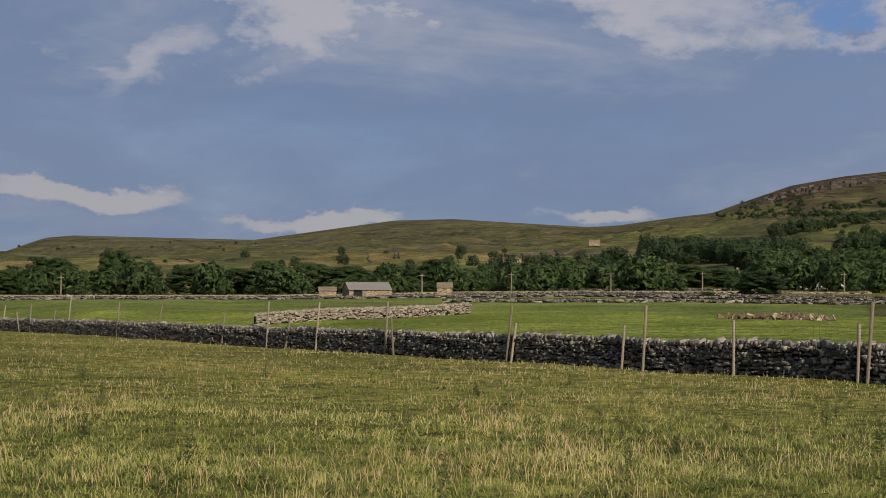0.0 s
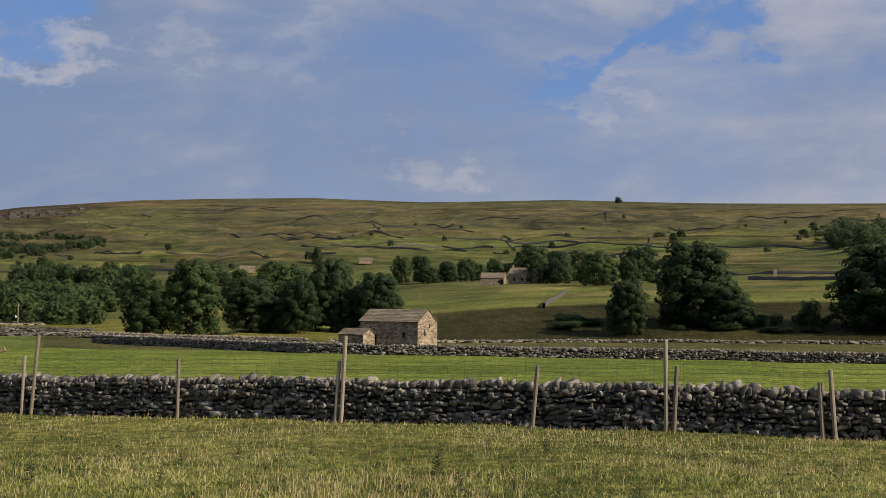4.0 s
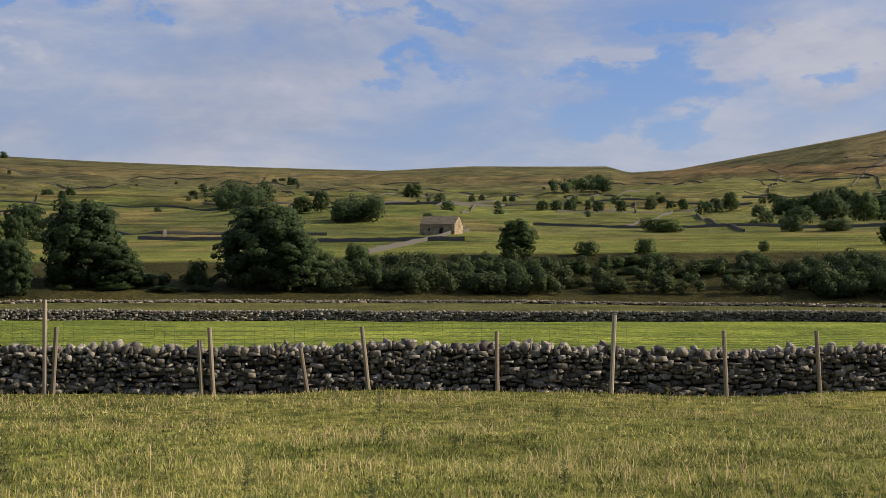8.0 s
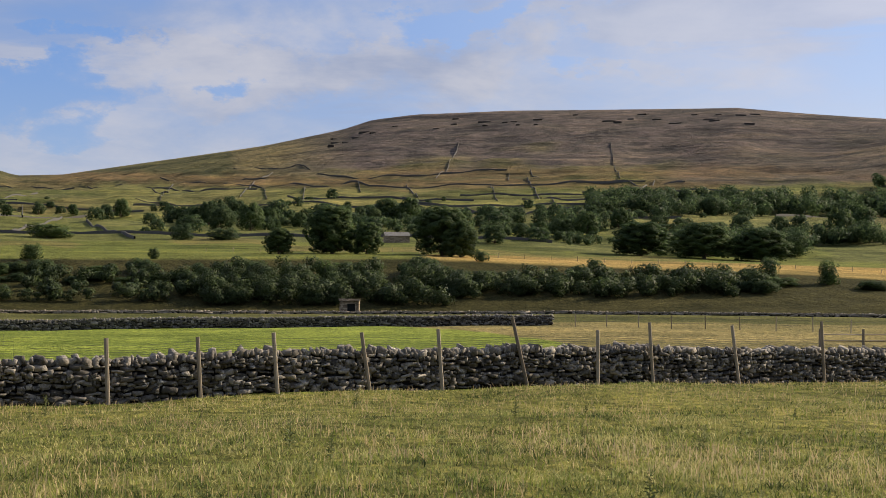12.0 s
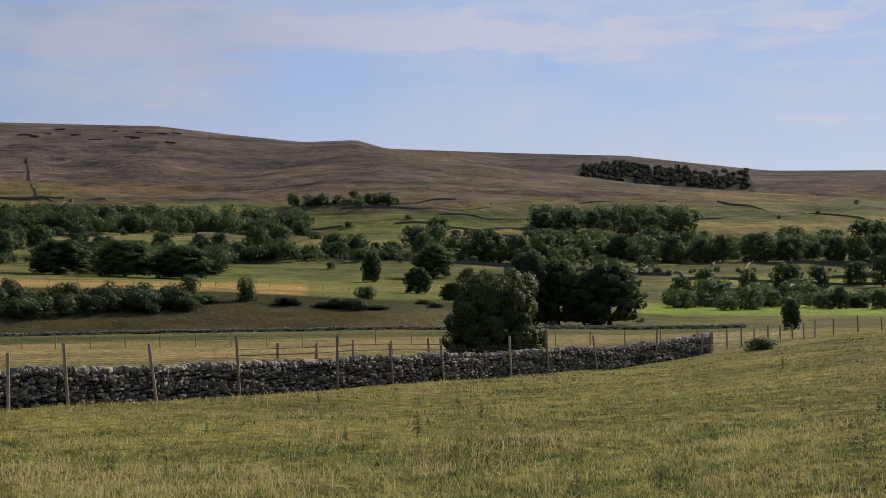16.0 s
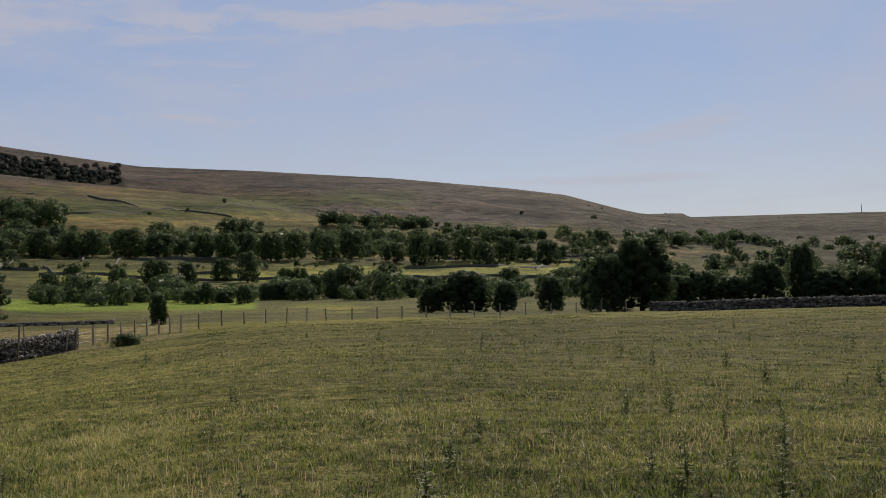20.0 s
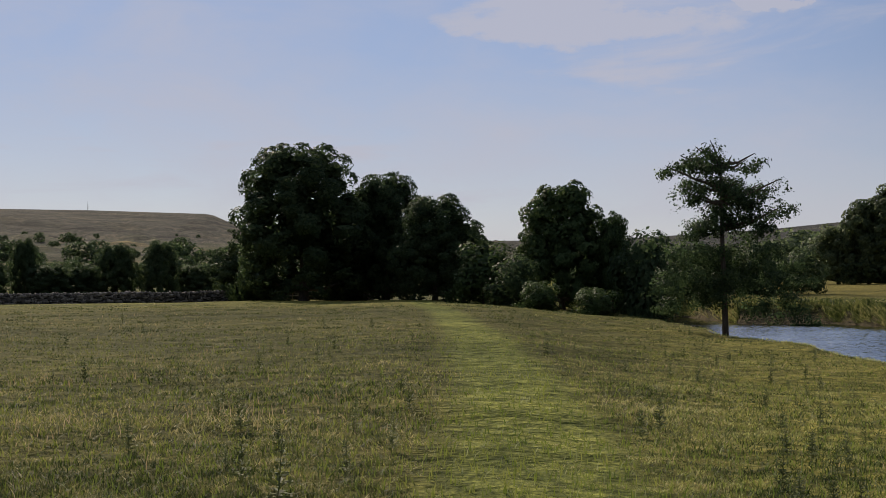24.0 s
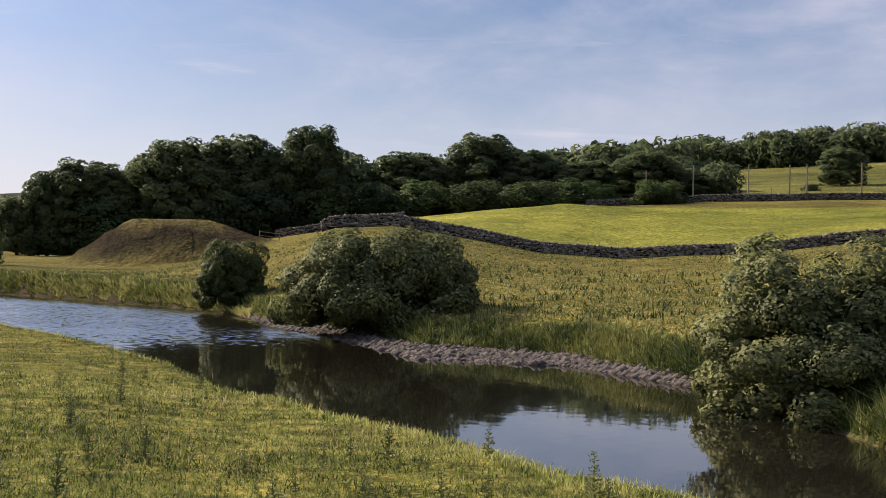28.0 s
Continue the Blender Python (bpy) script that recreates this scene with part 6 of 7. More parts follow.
# ---- fences ----
def post(b, top, lean, r, fat=0.06, label="weathered round timber fence post", group="long wall posts"):
    base = foot(b, r, 0.25)
    high = max(0.9, top - base.z) if top is not None else 1.35
    ob = thing("fence_post", base, label, "post", group)
    bm = bmesh.new()
    side = out(b + 90, 1) * lean
    steps = 5
    tube(bm, [(side.x * k / steps, side.y * k / steps, high * k / steps) for k in range(steps + 1)], [fat * (1 + 0.05 * math.sin(k * 2 + b)) for k in range(steps + 1)], 8)
    part("pole", bm, TIMBER, ob)
    return base + side + Vector((0, 0, high))


POSTS = [(-18.5, -1.69, 0.37), (-17.8, -2.3, -0.29), (-17.4, -1.3, 0.13), (-16.5, -1.75, 0.28), (-15.9, -0.3, 0.36), (-14.9, -2.1, 0.27), (-13.9, -0.7, 0.24), (-12.3, -0.5, 0.6), (-9.5, -0.98, 0.2), (-7.6, -0.06, 0.16), (-6.8, -1.1, 0.3),
         (-5.5, 0.0, 0.25), (-2.5, 0.22, 0.17), (-2.1, -0.6, -0.16), (2.75, 0.24, 0.29), (2.95, -0.6, 0.26), (7.7, -0.42, 0.14), (8.6, 0.43, 0.15), (12.4, -0.02, 0.0), (17.4, 0.03, 0.05), (17.75, 0.75, 0.2), (23.7, 0.08, 0.0), (30.35, 0.18, 0.1), (30.6, 0.95, 0.1)]
POSTS += [(38.8, 0.22, 0.15), (44.5, 1.06, -0.05), (44.8, 0.32, 0.07), (50.9, 0.0, -0.11), (51.4, 0.35, -0.16), (55.4, -0.19, -0.25), (58.0, 0.42, -0.24), (63.5, 0.32, -0.04), (68.35, 0.81, 0.08), (73.2, 0.4, -0.1), (77.0, 0.42, -0.13), (80.24, 0.53, -0.17),
          (84.2, 0.52, -0.32), (87.3, 0.61, -0.18), (91.0, 0.99, -0.58), (93.95, 0.56, -0.02)]
POSTS += [(96.3, 0.82, -0.15), (99.9, 0.7, -0.29), (103.35, 0.85, -0.13), (107.5, 0.77, 0.0), (109.9, 0.3, -0.15), (112.1, 0.45, -0.16), (115.0, 0.43, -0.06), (116.6, 0.71, -0.08), (118.7, 0.26, -0.2), (121.2, 0.43, 0.12), (123.1, 0.08, 0.15), (123.5, 0.16, 0.12)]
heads = []
for b, top, lean in POSTS:
    heads.append(post(b, top, lean, float(WALL_OFF / math.cos(radians(b - WALL_BEARING))) - 0.3))

# sheep netting and wires on the posts
def netting():
    net = tagged(new("wire_netting"), "thin galvanised sheep netting above the long wall", "fence", kind="structure")
    vs, fs = [], []

    def strand(a, b, w=0.006):
        o = len(vs)
        d = (b - a)
        side = Vector((0, 0, w)) if abs(d.z) < d.length * 0.5 else out(147, w)
        vs.extend([a - side * 0.5, b - side * 0.5, b + side * 0.5, a + side * 0.5])
        fs.append((o, o + 1, o + 2, o + 3))

    for lev in (0.02, 0.14, 0.26, 0.38, 0.5, 0.64):
        b = -18.0
        while b < 123:
            n = b + 1.0
            pts = []
            for bb in (b, n):
                p = on_wall(bb)
                p = p - out(WALL_BEARING, 0.32)
                p.z = ground(p.x, p.y) + 1.3 + lev * (0.9 if b < 70 else 0.55)
                pts.append(p)
            strand(*pts)
            b = n
    b = -14.0
    while b < 70:
        p = on_wall(b) - out(WALL_BEARING, 0.32)
        p.z = ground(p.x, p.y) + 1.2
        strand(p, p + Vector((0, 0, 0.75)), 0.004)
        b += 0.42 * math.cos(radians(b - WALL_BEARING)) ** 2
    part("strands", mesh_of("strands", np.array([tuple(v) for v in vs]), np.array(fs), WIRE), None, net)


netting()


def rail_fence(rows, gap, high, label, rails=(0.5, 0.95), fat=0.05, wire=True, group="field fence"):
    """Posts along bearings and ranges with rails or wires between them."""
    at, span = polar_path(rows)
    n = int(span / gap)
    fence = tagged(new("field_fence"), label, "fence", group)
    last = None
    for k in range(n + 1):
        p, _ = at(span * k / n)
        p.z = ground(p.x, p.y)
        h = high * random.uniform(0.9, 1.15)
        bm = bmesh.new()
        tip = Vector((random.uniform(-0.06, 0.06), random.uniform(-0.06, 0.06), h))
        tube(bm, [(0, 0, -0.2), tip * 0.5, tip], [fat, fat * 0.95, fat * 0.9], 6)
        ob = part("post", bm, TIMBER, fence)
        ob.location = p
        if last is not None:
            for z in rails:
                bm = bmesh.new()
                w = 0.006 if wire else 0.04
                tube(bm, [last + Vector((0, 0, z)), p + Vector((0, 0, z))], [w, w], 4)
                part("wire" if wire else "rail", bm, WIRE if wire else TIMBER, fence)
        last = p
    return fence


rail_fence([(93, 128), (100, 122), (108, 118), (116, 118), (123, 112)], 3.2, 1.2, "line of weathered stakes in the rough pasture")
rail_fence([(103.2, 86), (108, 92), (113, 98)], 3.0, 1.1, "old timber rail fence in the pasture", (0.4, 0.8), 0.09, False)
rail_fence([(123.6, 95), (128, 116), (134, 128), (140, 134), (147, 138)], 2.6, 1.25, "post and wire fence along the meadow's end", (0.3, 0.6, 0.95), 0.07)
rail_fence([(163, 142), (167, 138), (171, 136)], 3.0, 1.1, "low fence under the riverside trees", (0.45, 0.85), 0.06, False)
rail_fence([(77, 304), (84, 304), (92, 304), (100, 305), (108, 306)], 6.0, 1.1, "wire fence along the terrace edge", (0.5, 0.9), 0.07)
rail_fence([(198.8, 172), (200.5, 176)], 2.4, 1.1, "short rail fence by the mound", (0.4, 0.9), 0.06, False)
rail_fence([(216.5, 262), (220, 262), (225, 258)], 6.0, 1.6, "tall stakes along the hill lane", (0.5, 1.0), 0.08)


# ---- buildings ----
def house(b, r, turn, length, depth, eaves, ridge, label, walls=None, roof=None, doors=(), windows=(), category="barn", name="stone_barn", sink=0.3, chimney=0):
    """A gabled stone building. Its long side faces the viewer when turn is 0; openings by side, place along and size."""
    base = foot(b, r, sink)
    ob = thing(name, base, label, category, turn=-b + turn)
    L, D = length / 2, depth / 2
    wm, rm = walls or BARNSTONE, roof or ROOF
    t = 0.45
    up = sink
    # long walls with openings cut through
    for side, y in (("front", -D), ("back", D)):
        bm = bmesh.new()
        gaps = sorted([(x - w / 2, x + w / 2, z, z + h) for s, x, z, w, h in (*doors, *windows) if s == side])
        x0 = -L
        yy = (y, y + t) if y < 0 else (y - t, y)
        for ga, gb, gz0, gz1 in gaps:
            box(bm, x0, ga, *yy, 0, eaves + up)
            if gz0 > 0.01:
                box(bm, ga, gb, *yy, 0, gz0 + up)
            box(bm, ga, gb, *yy, gz1 + up, eaves + up)
            x0 = gb
        box(bm, x0, L, *yy, 0, eaves + up)
        part("wall", bm, wm, ob)
    for sx in (-1, 1):
        side = "left" if sx < 0 else "right"
        bm = bmesh.new()
        x0, x1 = sorted((sx * L, sx * (L - t)))
        prof = [(-D + t, 0), (D - t, 0), (D - t, eaves + up), (0, ridge + up), (-D + t, eaves + up)]
        a = [bm.verts.new((x0 + 0.002, y, z)) for y, z in prof]
        c = [bm.verts.new((x1 - 0.002, y, z)) for y, z in prof]
        bm.faces.new(a[::-1])
        bm.faces.new(c)
        for k in range(5):
            bm.faces.new((a[k], a[(k + 1) % 5], c[(k + 1) % 5], c[k]))
        gable = part("gable", bm, wm, ob)
        for s, y, z, w, h in windows:
            if s == side:
                part("opening", block(sx * (L + 0.01) - 0.03, sx * (L + 0.01) + 0.03, y - w / 2, y + w / 2, z + up, z + h + up), OPENING_SHADE, gable, "unglazed slit window, a black block for its shade")
    for s, x, z, w, h in windows:
        if s in ("front", "back"):
            y = -D + t * 0.7 if s == "front" else D - t * 0.7
            win = part("window", block(x - w / 2, x + w / 2, y - 0.02, y + 0.02, z + up, z + h + up), GLASS, ob, "dark window")
            part("sill", block(x - w / 2 - 0.1, x + w / 2 + 0.1, -D - 0.06 if s == "front" else D - 0.1, -D + 0.1 if s == "front" else D + 0.06, z + up - 0.12, z + up), wm, win)
    for s, x, z, w, h in doors:
        y = -D + t * 0.6 if s == "front" else D - t * 0.6
        part("doorway", block(x - w / 2, x + w / 2, y, y + 0.05, z + up, z + h + up), OPENING_SHADE, ob, "doorway filled with black for its shade")
    # roof slopes laid in courses of slates
    for sy in (-1, 1):
        slope = part("roof", bmesh.new(), rm, ob)
        courses = 9
        bm = bmesh.new()
        over = 0.25
        for k in range(courses):
            t0, t1 = k / courses, (k + 1.12) / courses
            ya, za = sy * (D + over) * (1 - t0), eaves + up + (ridge - eaves) * t0 - over * (ridge - eaves) / D * (1 - t0) + 0.12
            yb, zb = sy * (D + over) * (1 - t1), eaves + up + (ridge - eaves) * t1 - over * (ridge - eaves) / D * (1 - t1) + 0.08
            x = -L - 0.15
            while x < L + 0.15:
                w = random.uniform(0.5, 0.95)
                x1 = min(x + w, L + 0.15)
                j = random.uniform(0, 0.03)
                q = [bm.verts.new(c) for c in ((x, ya, za + j), (x1 - 0.015, ya, za + j), (x1 - 0.015, yb, zb + j), (x, yb, zb + j))]
                q2 = [bm.verts.new((v.co.x, v.co.y, v.co.z - 0.05)) for v in q]
                bm.faces.new(q)
                bm.faces.new(q2[::-1])
                for i in range(4):
                    bm.faces.new((q[i], q2[i], q2[(i + 1) % 4], q[(i + 1) % 4]))
                x = x1
        part("roofing", bm, rm, slope)["kind"] = "stuff"
        box_bm = bmesh.new()
        q = [box_bm.verts.new(c) for c in ((-L, sy * D, eaves + up), (L, sy * D, eaves + up), (L, 0, ridge + up), (-L, 0, ridge + up))]
        box_bm.faces.new(q)
        q2 = [box_bm.verts.new((v.co.x, v.co.y, v.co.z - 0.08)) for v in q]
        box_bm.faces.new(q2[::-1])
        for i in range(4):
            box_bm.faces.new((q[i], q2[i], q2[(i + 1) % 4], q[(i + 1) % 4]))
        box_bm.to_mesh(slope.data)
        box_bm.free()
    for k in range(chimney):
        x = (L - 0.6) * (1 if k == 0 else -1)
        stack = part("chimney", block(x - 0.35, x + 0.35, -0.3, 0.3, ridge + up - 0.3, ridge + up + 1.0, 0.0, 0.04), wm, ob)
        part("chimney_pot", tube(bmesh.new(), [(x, 0, ridge + up + 0.98), (x, 0, ridge + up + 1.35)], [0.12, 0.1], 8), EARTH, stack)
    return ob


barn = house(33.0, 172, -30, 8.6, 5.2, 3.4, 4.9, "roofless-looking old stone field barn with a sunlit gable", doors=[("front", -2.5, 0, 1.4, 1.9)], windows=[("right", -0.8, 1.6, 0.35, 0.7), ("right", 0.5, 2.6, 0.3, 0.5), ("front", 2.2, 1.4, 0.5, 0.6)])
house(31.2, 170, -30, 3.6, 3.2, 1.6, 2.3, "low ruined lean-to of stone beside the barn", category="outbuilding", name="ruined_lean_to")
house(37.1, 470, -8, 8.5, 6, 2.6, 4.4, "long low farm barn on the hill", windows=[("front", 2.2, 0.8, 0.8, 0.9)], doors=[("front", 3.2, 0, 1.2, 1.9)])
house(38.5, 455, -14, 10.5, 6.5, 3.4, 5.4, "stone farmhouse with a slate roof on the hill", category="farmhouse", name="farmhouse", windows=[("front", x, z, 0.9, 1.1) for x in (-3.4, -0.6, 2.4) for z in (0.9,)], chimney=2)
house(61.0, float(meets(61, 2.2, 200)), -25, 13, 7, 3.2, 6.0, "stone field house with a red-lit gable", walls=BARNSTONE, windows=[("front", -3, 1, 0.8, 1.0), ("right", 0, 2.4, 0.6, 0.7)], doors=[("front", 1.5, 0, 1.4, 2.0)])
house(83.2, 206, -4, 3.0, 2.4, 1.7, 2.0, "tiny grey stone hut under the scrub", doors=[("front", 0.3, 0, 1.2, 1.3)], category="hut", name="stone_hut")
house(85.2, float(meets(85.2, 2.42, 300)), 6, 9, 6, 2.2, 3.6, "low barn with a pale sheet roof", roof=GREY_ROOF)
house(-3.3, 262, 12, 8.5, 7, 1.7, 3.1, "pale barn with a grey sheet roof among trees", roof=GREY_ROOF, doors=[("front", -2.5, 0, 1.8, 1.8)])
house(-5.0, 262, 0, 3.4, 4, 1.6, 2.3, "small pale stone outhouse", category="outbuilding", name="outhouse")
house(0.1, 262, 0, 3.0, 4, 2.0, 2.9, "small stone shed under the trees", category="outbuilding", name="stone_shed")
house(12.3, 452, 20, 7, 6, 3.4, 5.4, "pale rendered house half hidden by trees", walls=PALE, category="house", name="house", windows=[("front", -1.8, 1, 0.9, 1.1), ("front", 1.8, 1, 0.9, 1.1)], chimney=1)
house(3.0, float(meets(3.0, 0.55, 300)), 10, 12, 6, 2.8, 4.4, "far grey barn among hillside fields")
house(6.6, float(meets(6.6, 1.35, 300)), 0, 9, 6, 3.2, 5.0, "far farmstead on the hillside", category="farmhouse", name="farmhouse", chimney=1)
house(22.9, float(meets(22.9, 0.25, 300)), -10, 8, 6, 3.2, 5.0, "house among the valley trees", walls=PALE, category="house", name="house", windows=[("front", -2, 1, 0.9, 1.1), ("front", 1.5, 1, 0.9, 1.1)], chimney=1)
house(26.4, float(meets(26.4, 1.75, 300)), 0, 9, 6, 2.6, 4.0, "far field barn on the hillside")
house(31.5, float(meets(31.5, 2.2, 300)), 0, 9, 6, 2.6, 4.0, "far field barn on the hillside")
house(89.6, float(meets(89.6, 3.35, 300)), 12, 10, 6, 2.8, 4.6, "small grey house among hillside trees", category="house", name="house")

# stone pillar in the hillside pasture
pillar = foot(49.1, meets(49.1, 1.88, 200), 0.2)
part("stone_pillar", tube(bmesh.new(), [(0, 0, 0), (0, 0, 1.5), (0, 0, 2.9)], [1.0, 0.9, 0.75], 4), PALE, None, "square pale stone pillar in the pasture").location = pillar
bpy.data.objects["stone_pillar"]["category"] = "pillar"


# mast on the far fell
mast = thing("radio_mast", foot(156.9, CREST_RANGE(156.9) * 0.995), "thin radio mast on the far fell", "mast")
part("pole", tube(bmesh.new(), [(0, 0, -1), (0, 0, 12), (0, 0, 24)], [0.9, 0.7, 0.3], 6), BARK, mast)


def telegraph(b, r, high=7.5):
    base = foot(b, r, 0.3)
    ob = thing("telegraph_pole", base, "grey timber telegraph pole", "pole", "telegraph poles")
    part("pole", tube(bmesh.new(), [(0, 0, 0), (0, 0, high * 0.5), (0, 0, high)], [0.16, 0.14, 0.11], 8), TIMBER, ob)
    part("crossarm", block(-0.7, 0.7, -0.05, 0.05, high - 0.6, high - 0.48), TIMBER, ob)


for b, r in ((-16.2, 330), (-0.9, 330), (3.0, 330), (7.3, 330), (11.2, 350), (17.0, 330), (215.5, 250), (217.5, 252), (219.8, 252), (221.5, 255), (222.2, 256), (224.4, 258)):
    telegraph(b, r, 5.5 if b < 100 else 6.5)


def car(b, r, turn, paint, label):
    base = foot(b, r)
    ob = thing("parked_car", base, label, "car", "parked cars", turn=-b + turn)
    bm = bmesh.new()
    prof = [(-2.1, 0.35), (2.1, 0.35), (2.15, 0.8), (1.3, 0.95), (0.75, 1.45), (-1.4, 1.48), (-2.05, 0.95)]
    a = [bm.verts.new((x, -0.85, z)) for x, z in prof]
    c = [bm.verts.new((x, 0.85, z)) for x, z in prof]
    bm.faces.new(a)
    bm.faces.new(c[::-1])
    for k in range(7):
        bm.faces.new((a[k], c[k], c[(k + 1) % 7], a[(k + 1) % 7]))
    body = part("body", bm, paint, ob)
    part("side_window", block(-1.2, 0.6, -0.87, -0.84, 1.0, 1.38), GLASS, body)
    for x in (-1.3, 1.3):
        for y in (-0.8, 0.8):
            wheel = part("wheel", tube(bmesh.new(), [(x, y - 0.1, 0.32), (x, y + 0.1, 0.32)], [0.32, 0.32], 12), RUBBER, ob)


for row in ((15.0, 372, 10, WHITE, "white car parked in the far yard"), (15.9, 376, 70, CARPAINT, "silver car parked in the far yard"), (16.8, 372, 0, WHITE, "white van-like car in the far yard"), (17.6, 380, 30, DARKPAINT, "dark car parked in the far yard"), (14.3, 380, -20, CARPAINT, "silver car parked in the far yard")):
    car(*row)


# heap of fallen stone behind the wall
def rubble():
    rng = random.Random(21)
    heap = thing("stone_heap", foot(14.2, 128), "long heap of tumbled stone and earth in the field", "rubble")
    o = heap.location
    shapes = []
    for k in range(14):
        bm = bmesh.new()
        box(bm, -1, 1, -0.8, 0.8, -0.55, 0.55, 0.35, 0.22)
        me = bpy.data.meshes.new("boulder")
        bm.to_mesh(me)
        bm.free()
        me.materials.append(EARTH if k % 5 else BARNSTONE)
        shapes.append(me)
    for k in range(230):
        b = 14.2 + rng.gauss(0, 1.1)
        p = foot(min(16.6, max(11.9, b)), 128 + rng.uniform(-1.6, 1.6))
        s = rng.uniform(0.08, 0.27)
        ob = part("boulder", shapes[k % 14], None, heap)
        ob.matrix_basis = Matrix.Translation(p - o + Vector((0, 0, s * 0.3 + rng.random() ** 2 * 0.3))) @ Euler((rng.uniform(0, 6), rng.uniform(0, 6), 0)).to_matrix().to_4x4() @ Matrix.Diagonal((s * 1.4, s, s * 0.8, 1))


rubble()


def crag():
    """Broken rock band below the northern summit."""
    rng = random.Random(23)
    bm = bmesh.new()
    for k in range(150):
        b = rng.uniform(13.6, 19.5) if k < 115 else rng.uniform(82, 101)
        top = float(SKYLINE(b))
        r = meets(b, top - rng.uniform(0.22, 0.5) if k < 115 else top - rng.uniform(0.25, 0.7), 600.0)
        p = foot(b, r)
        w, h = rng.uniform(5, 16), rng.uniform(3.5, 6.5) if k < 115 else rng.uniform(2.6, 3.4)
        m = Matrix.Translation((p.x, p.y, p.z)) @ Matrix.Rotation(radians(-b) + rng.uniform(-0.5, 0.5), 4, "Z")
        corners = [m @ Vector((sx * w / 2 * rng.uniform(0.7, 1.2), sy * 3 * rng.uniform(0.7, 1.3), z * h - 2)) for z in (0, 1) for sx, sy in ((-1, -1), (1, -1), (1, 1), (-1, 1))]
        v = [bm.verts.new(c) for c in corners]
        for f in ((3, 2, 1, 0), (4, 5, 6, 7), (0, 1, 5, 4), (1, 2, 6, 5), (2, 3, 7, 6), (3, 0, 4, 7)):
            bm.faces.new([v[i] for i in f])
    tagged(part("rock_scar", bm, CRAG, None), "grey limestone scar of broken rock under the fell top", "cliff", kind="stuff")


crag()


# ---- gravel bar, bank plants and meadow ----
def pebbles():
    rng = np.random.default_rng(31)
    n = 7000
    b = rng.uniform(197.5, 217.5, n)
    t = rng.uniform(-0.12, 1.05, n)
    r = FAR_WATER(b) + BAR_WIDTH(b) * t
    x, y = np.sin(np.radians(b)) * r, np.cos(np.radians(b)) * r
    z = lie(b, r)
    s = rng.uniform(0.05, 0.17, n) * (1 + 0.8 * (rng.random(n) > 0.94))
    dirs = np.array([(1, 0, 0), (0, 1, 0), (-1, 0, 0), (0, -1, 0), (0, 0, 1), (0, 0, -1)], float)
    v = np.stack([x, y, z + s * 0.15], 1)[:, None] + dirs[None] * (s[:, None] * rng.uniform(0.7, 1.3, (n, 6)))[..., None] * np.array([1, 1, 0.6])
    f = np.array([(0, 1, 4), (1, 2, 4), (2, 3, 4), (3, 0, 4), (1, 0, 5), (2, 1, 5), (3, 2, 5), (0, 3, 5)])
    faces = (np.arange(n)[:, None, None] * 6 + f[None]).reshape(-1, 3)
    tagged(new("gravel_bar", mesh_of("gravel_bar", v.reshape(-1, 3), faces, PEBBLE)), "bar of pinkish-grey river pebbles", "gravel", kind="stuff")


pebbles()


def blades(name, label, b, r, high, wide, mat, rng, lean=0.35, category="grass", lift=0.0):
    """Bent grass blades at bearings and ranges."""
    n = len(b)
    x, y = np.sin(np.radians(b)) * r, np.cos(np.radians(b)) * r
    z = lie(b, r) - 0.02 + lift
    a = rng.uniform(0, 2 * np.pi, n)
    bend = rng.normal(0, lean, n) * high
    bx, by = np.cos(rng.uniform(0, 6.28, n)) * bend, np.sin(rng.uniform(0, 6.28, n)) * bend
    wx, wy = np.cos(a) * wide / 2, np.sin(a) * wide / 2
    v = np.empty((n, 5, 3))
    v[:, 0] = np.stack([x - wx, y - wy, z], 1)
    v[:, 1] = np.stack([x + wx, y + wy, z], 1)
    v[:, 2] = np.stack([x + wx * 0.8 + bx * 0.35, y + wy * 0.8 + by * 0.35, z + high * 0.6], 1)
    v[:, 3] = np.stack([x - wx * 0.8 + bx * 0.35, y - wy * 0.8 + by * 0.35, z + high * 0.6], 1)
    v[:, 4] = np.stack([x + bx, y + by, z + high], 1)
    f = np.array([(0, 1, 2), (0, 2, 3), (3, 2, 4)])
    faces = (np.arange(n)[:, None, None] * 5 + f[None])
    far = r > 24
    faces = np.concatenate([faces[~far].reshape(-1, 3), np.stack([np.nonzero(far)[0] * 5, np.nonzero(far)[0] * 5 + 1, np.nonzero(far)[0] * 5 + 4], 1)])
    return tagged(new(name, mesh_of(name, v.reshape(-1, 3), faces, mat)), label, category, kind="stuff")


def meadow_spots(n, rng, r0=8.3, r1=130.0, b0=-21.0, b1=231.0):
    """Places on the meadow, thinning with distance, kept off the river and the wall."""
    b = rng.uniform(b0, b1, n * 2)
    r = r0 * (r1 / r0) ** (rng.random(n * 2) ** 1.15)
    limit = np.where(b < 124, wall_range(b) - 0.15, np.where(b < 176, 128.0, NEAR_BANK(np.clip(b, 176, 262)) + 0.4))
    keep = r < limit
    return b[keep][:n], r[keep][:n]


def trodden(b, r):
    track = np.abs(b - np.interp(r, [3, 10, 30, 60, 100, 130], [172, 176.5, 174, 172.5, 171.2, 171])) * np.radians(1) * r
    return 1 - blend(track, 0.5, 1.6)


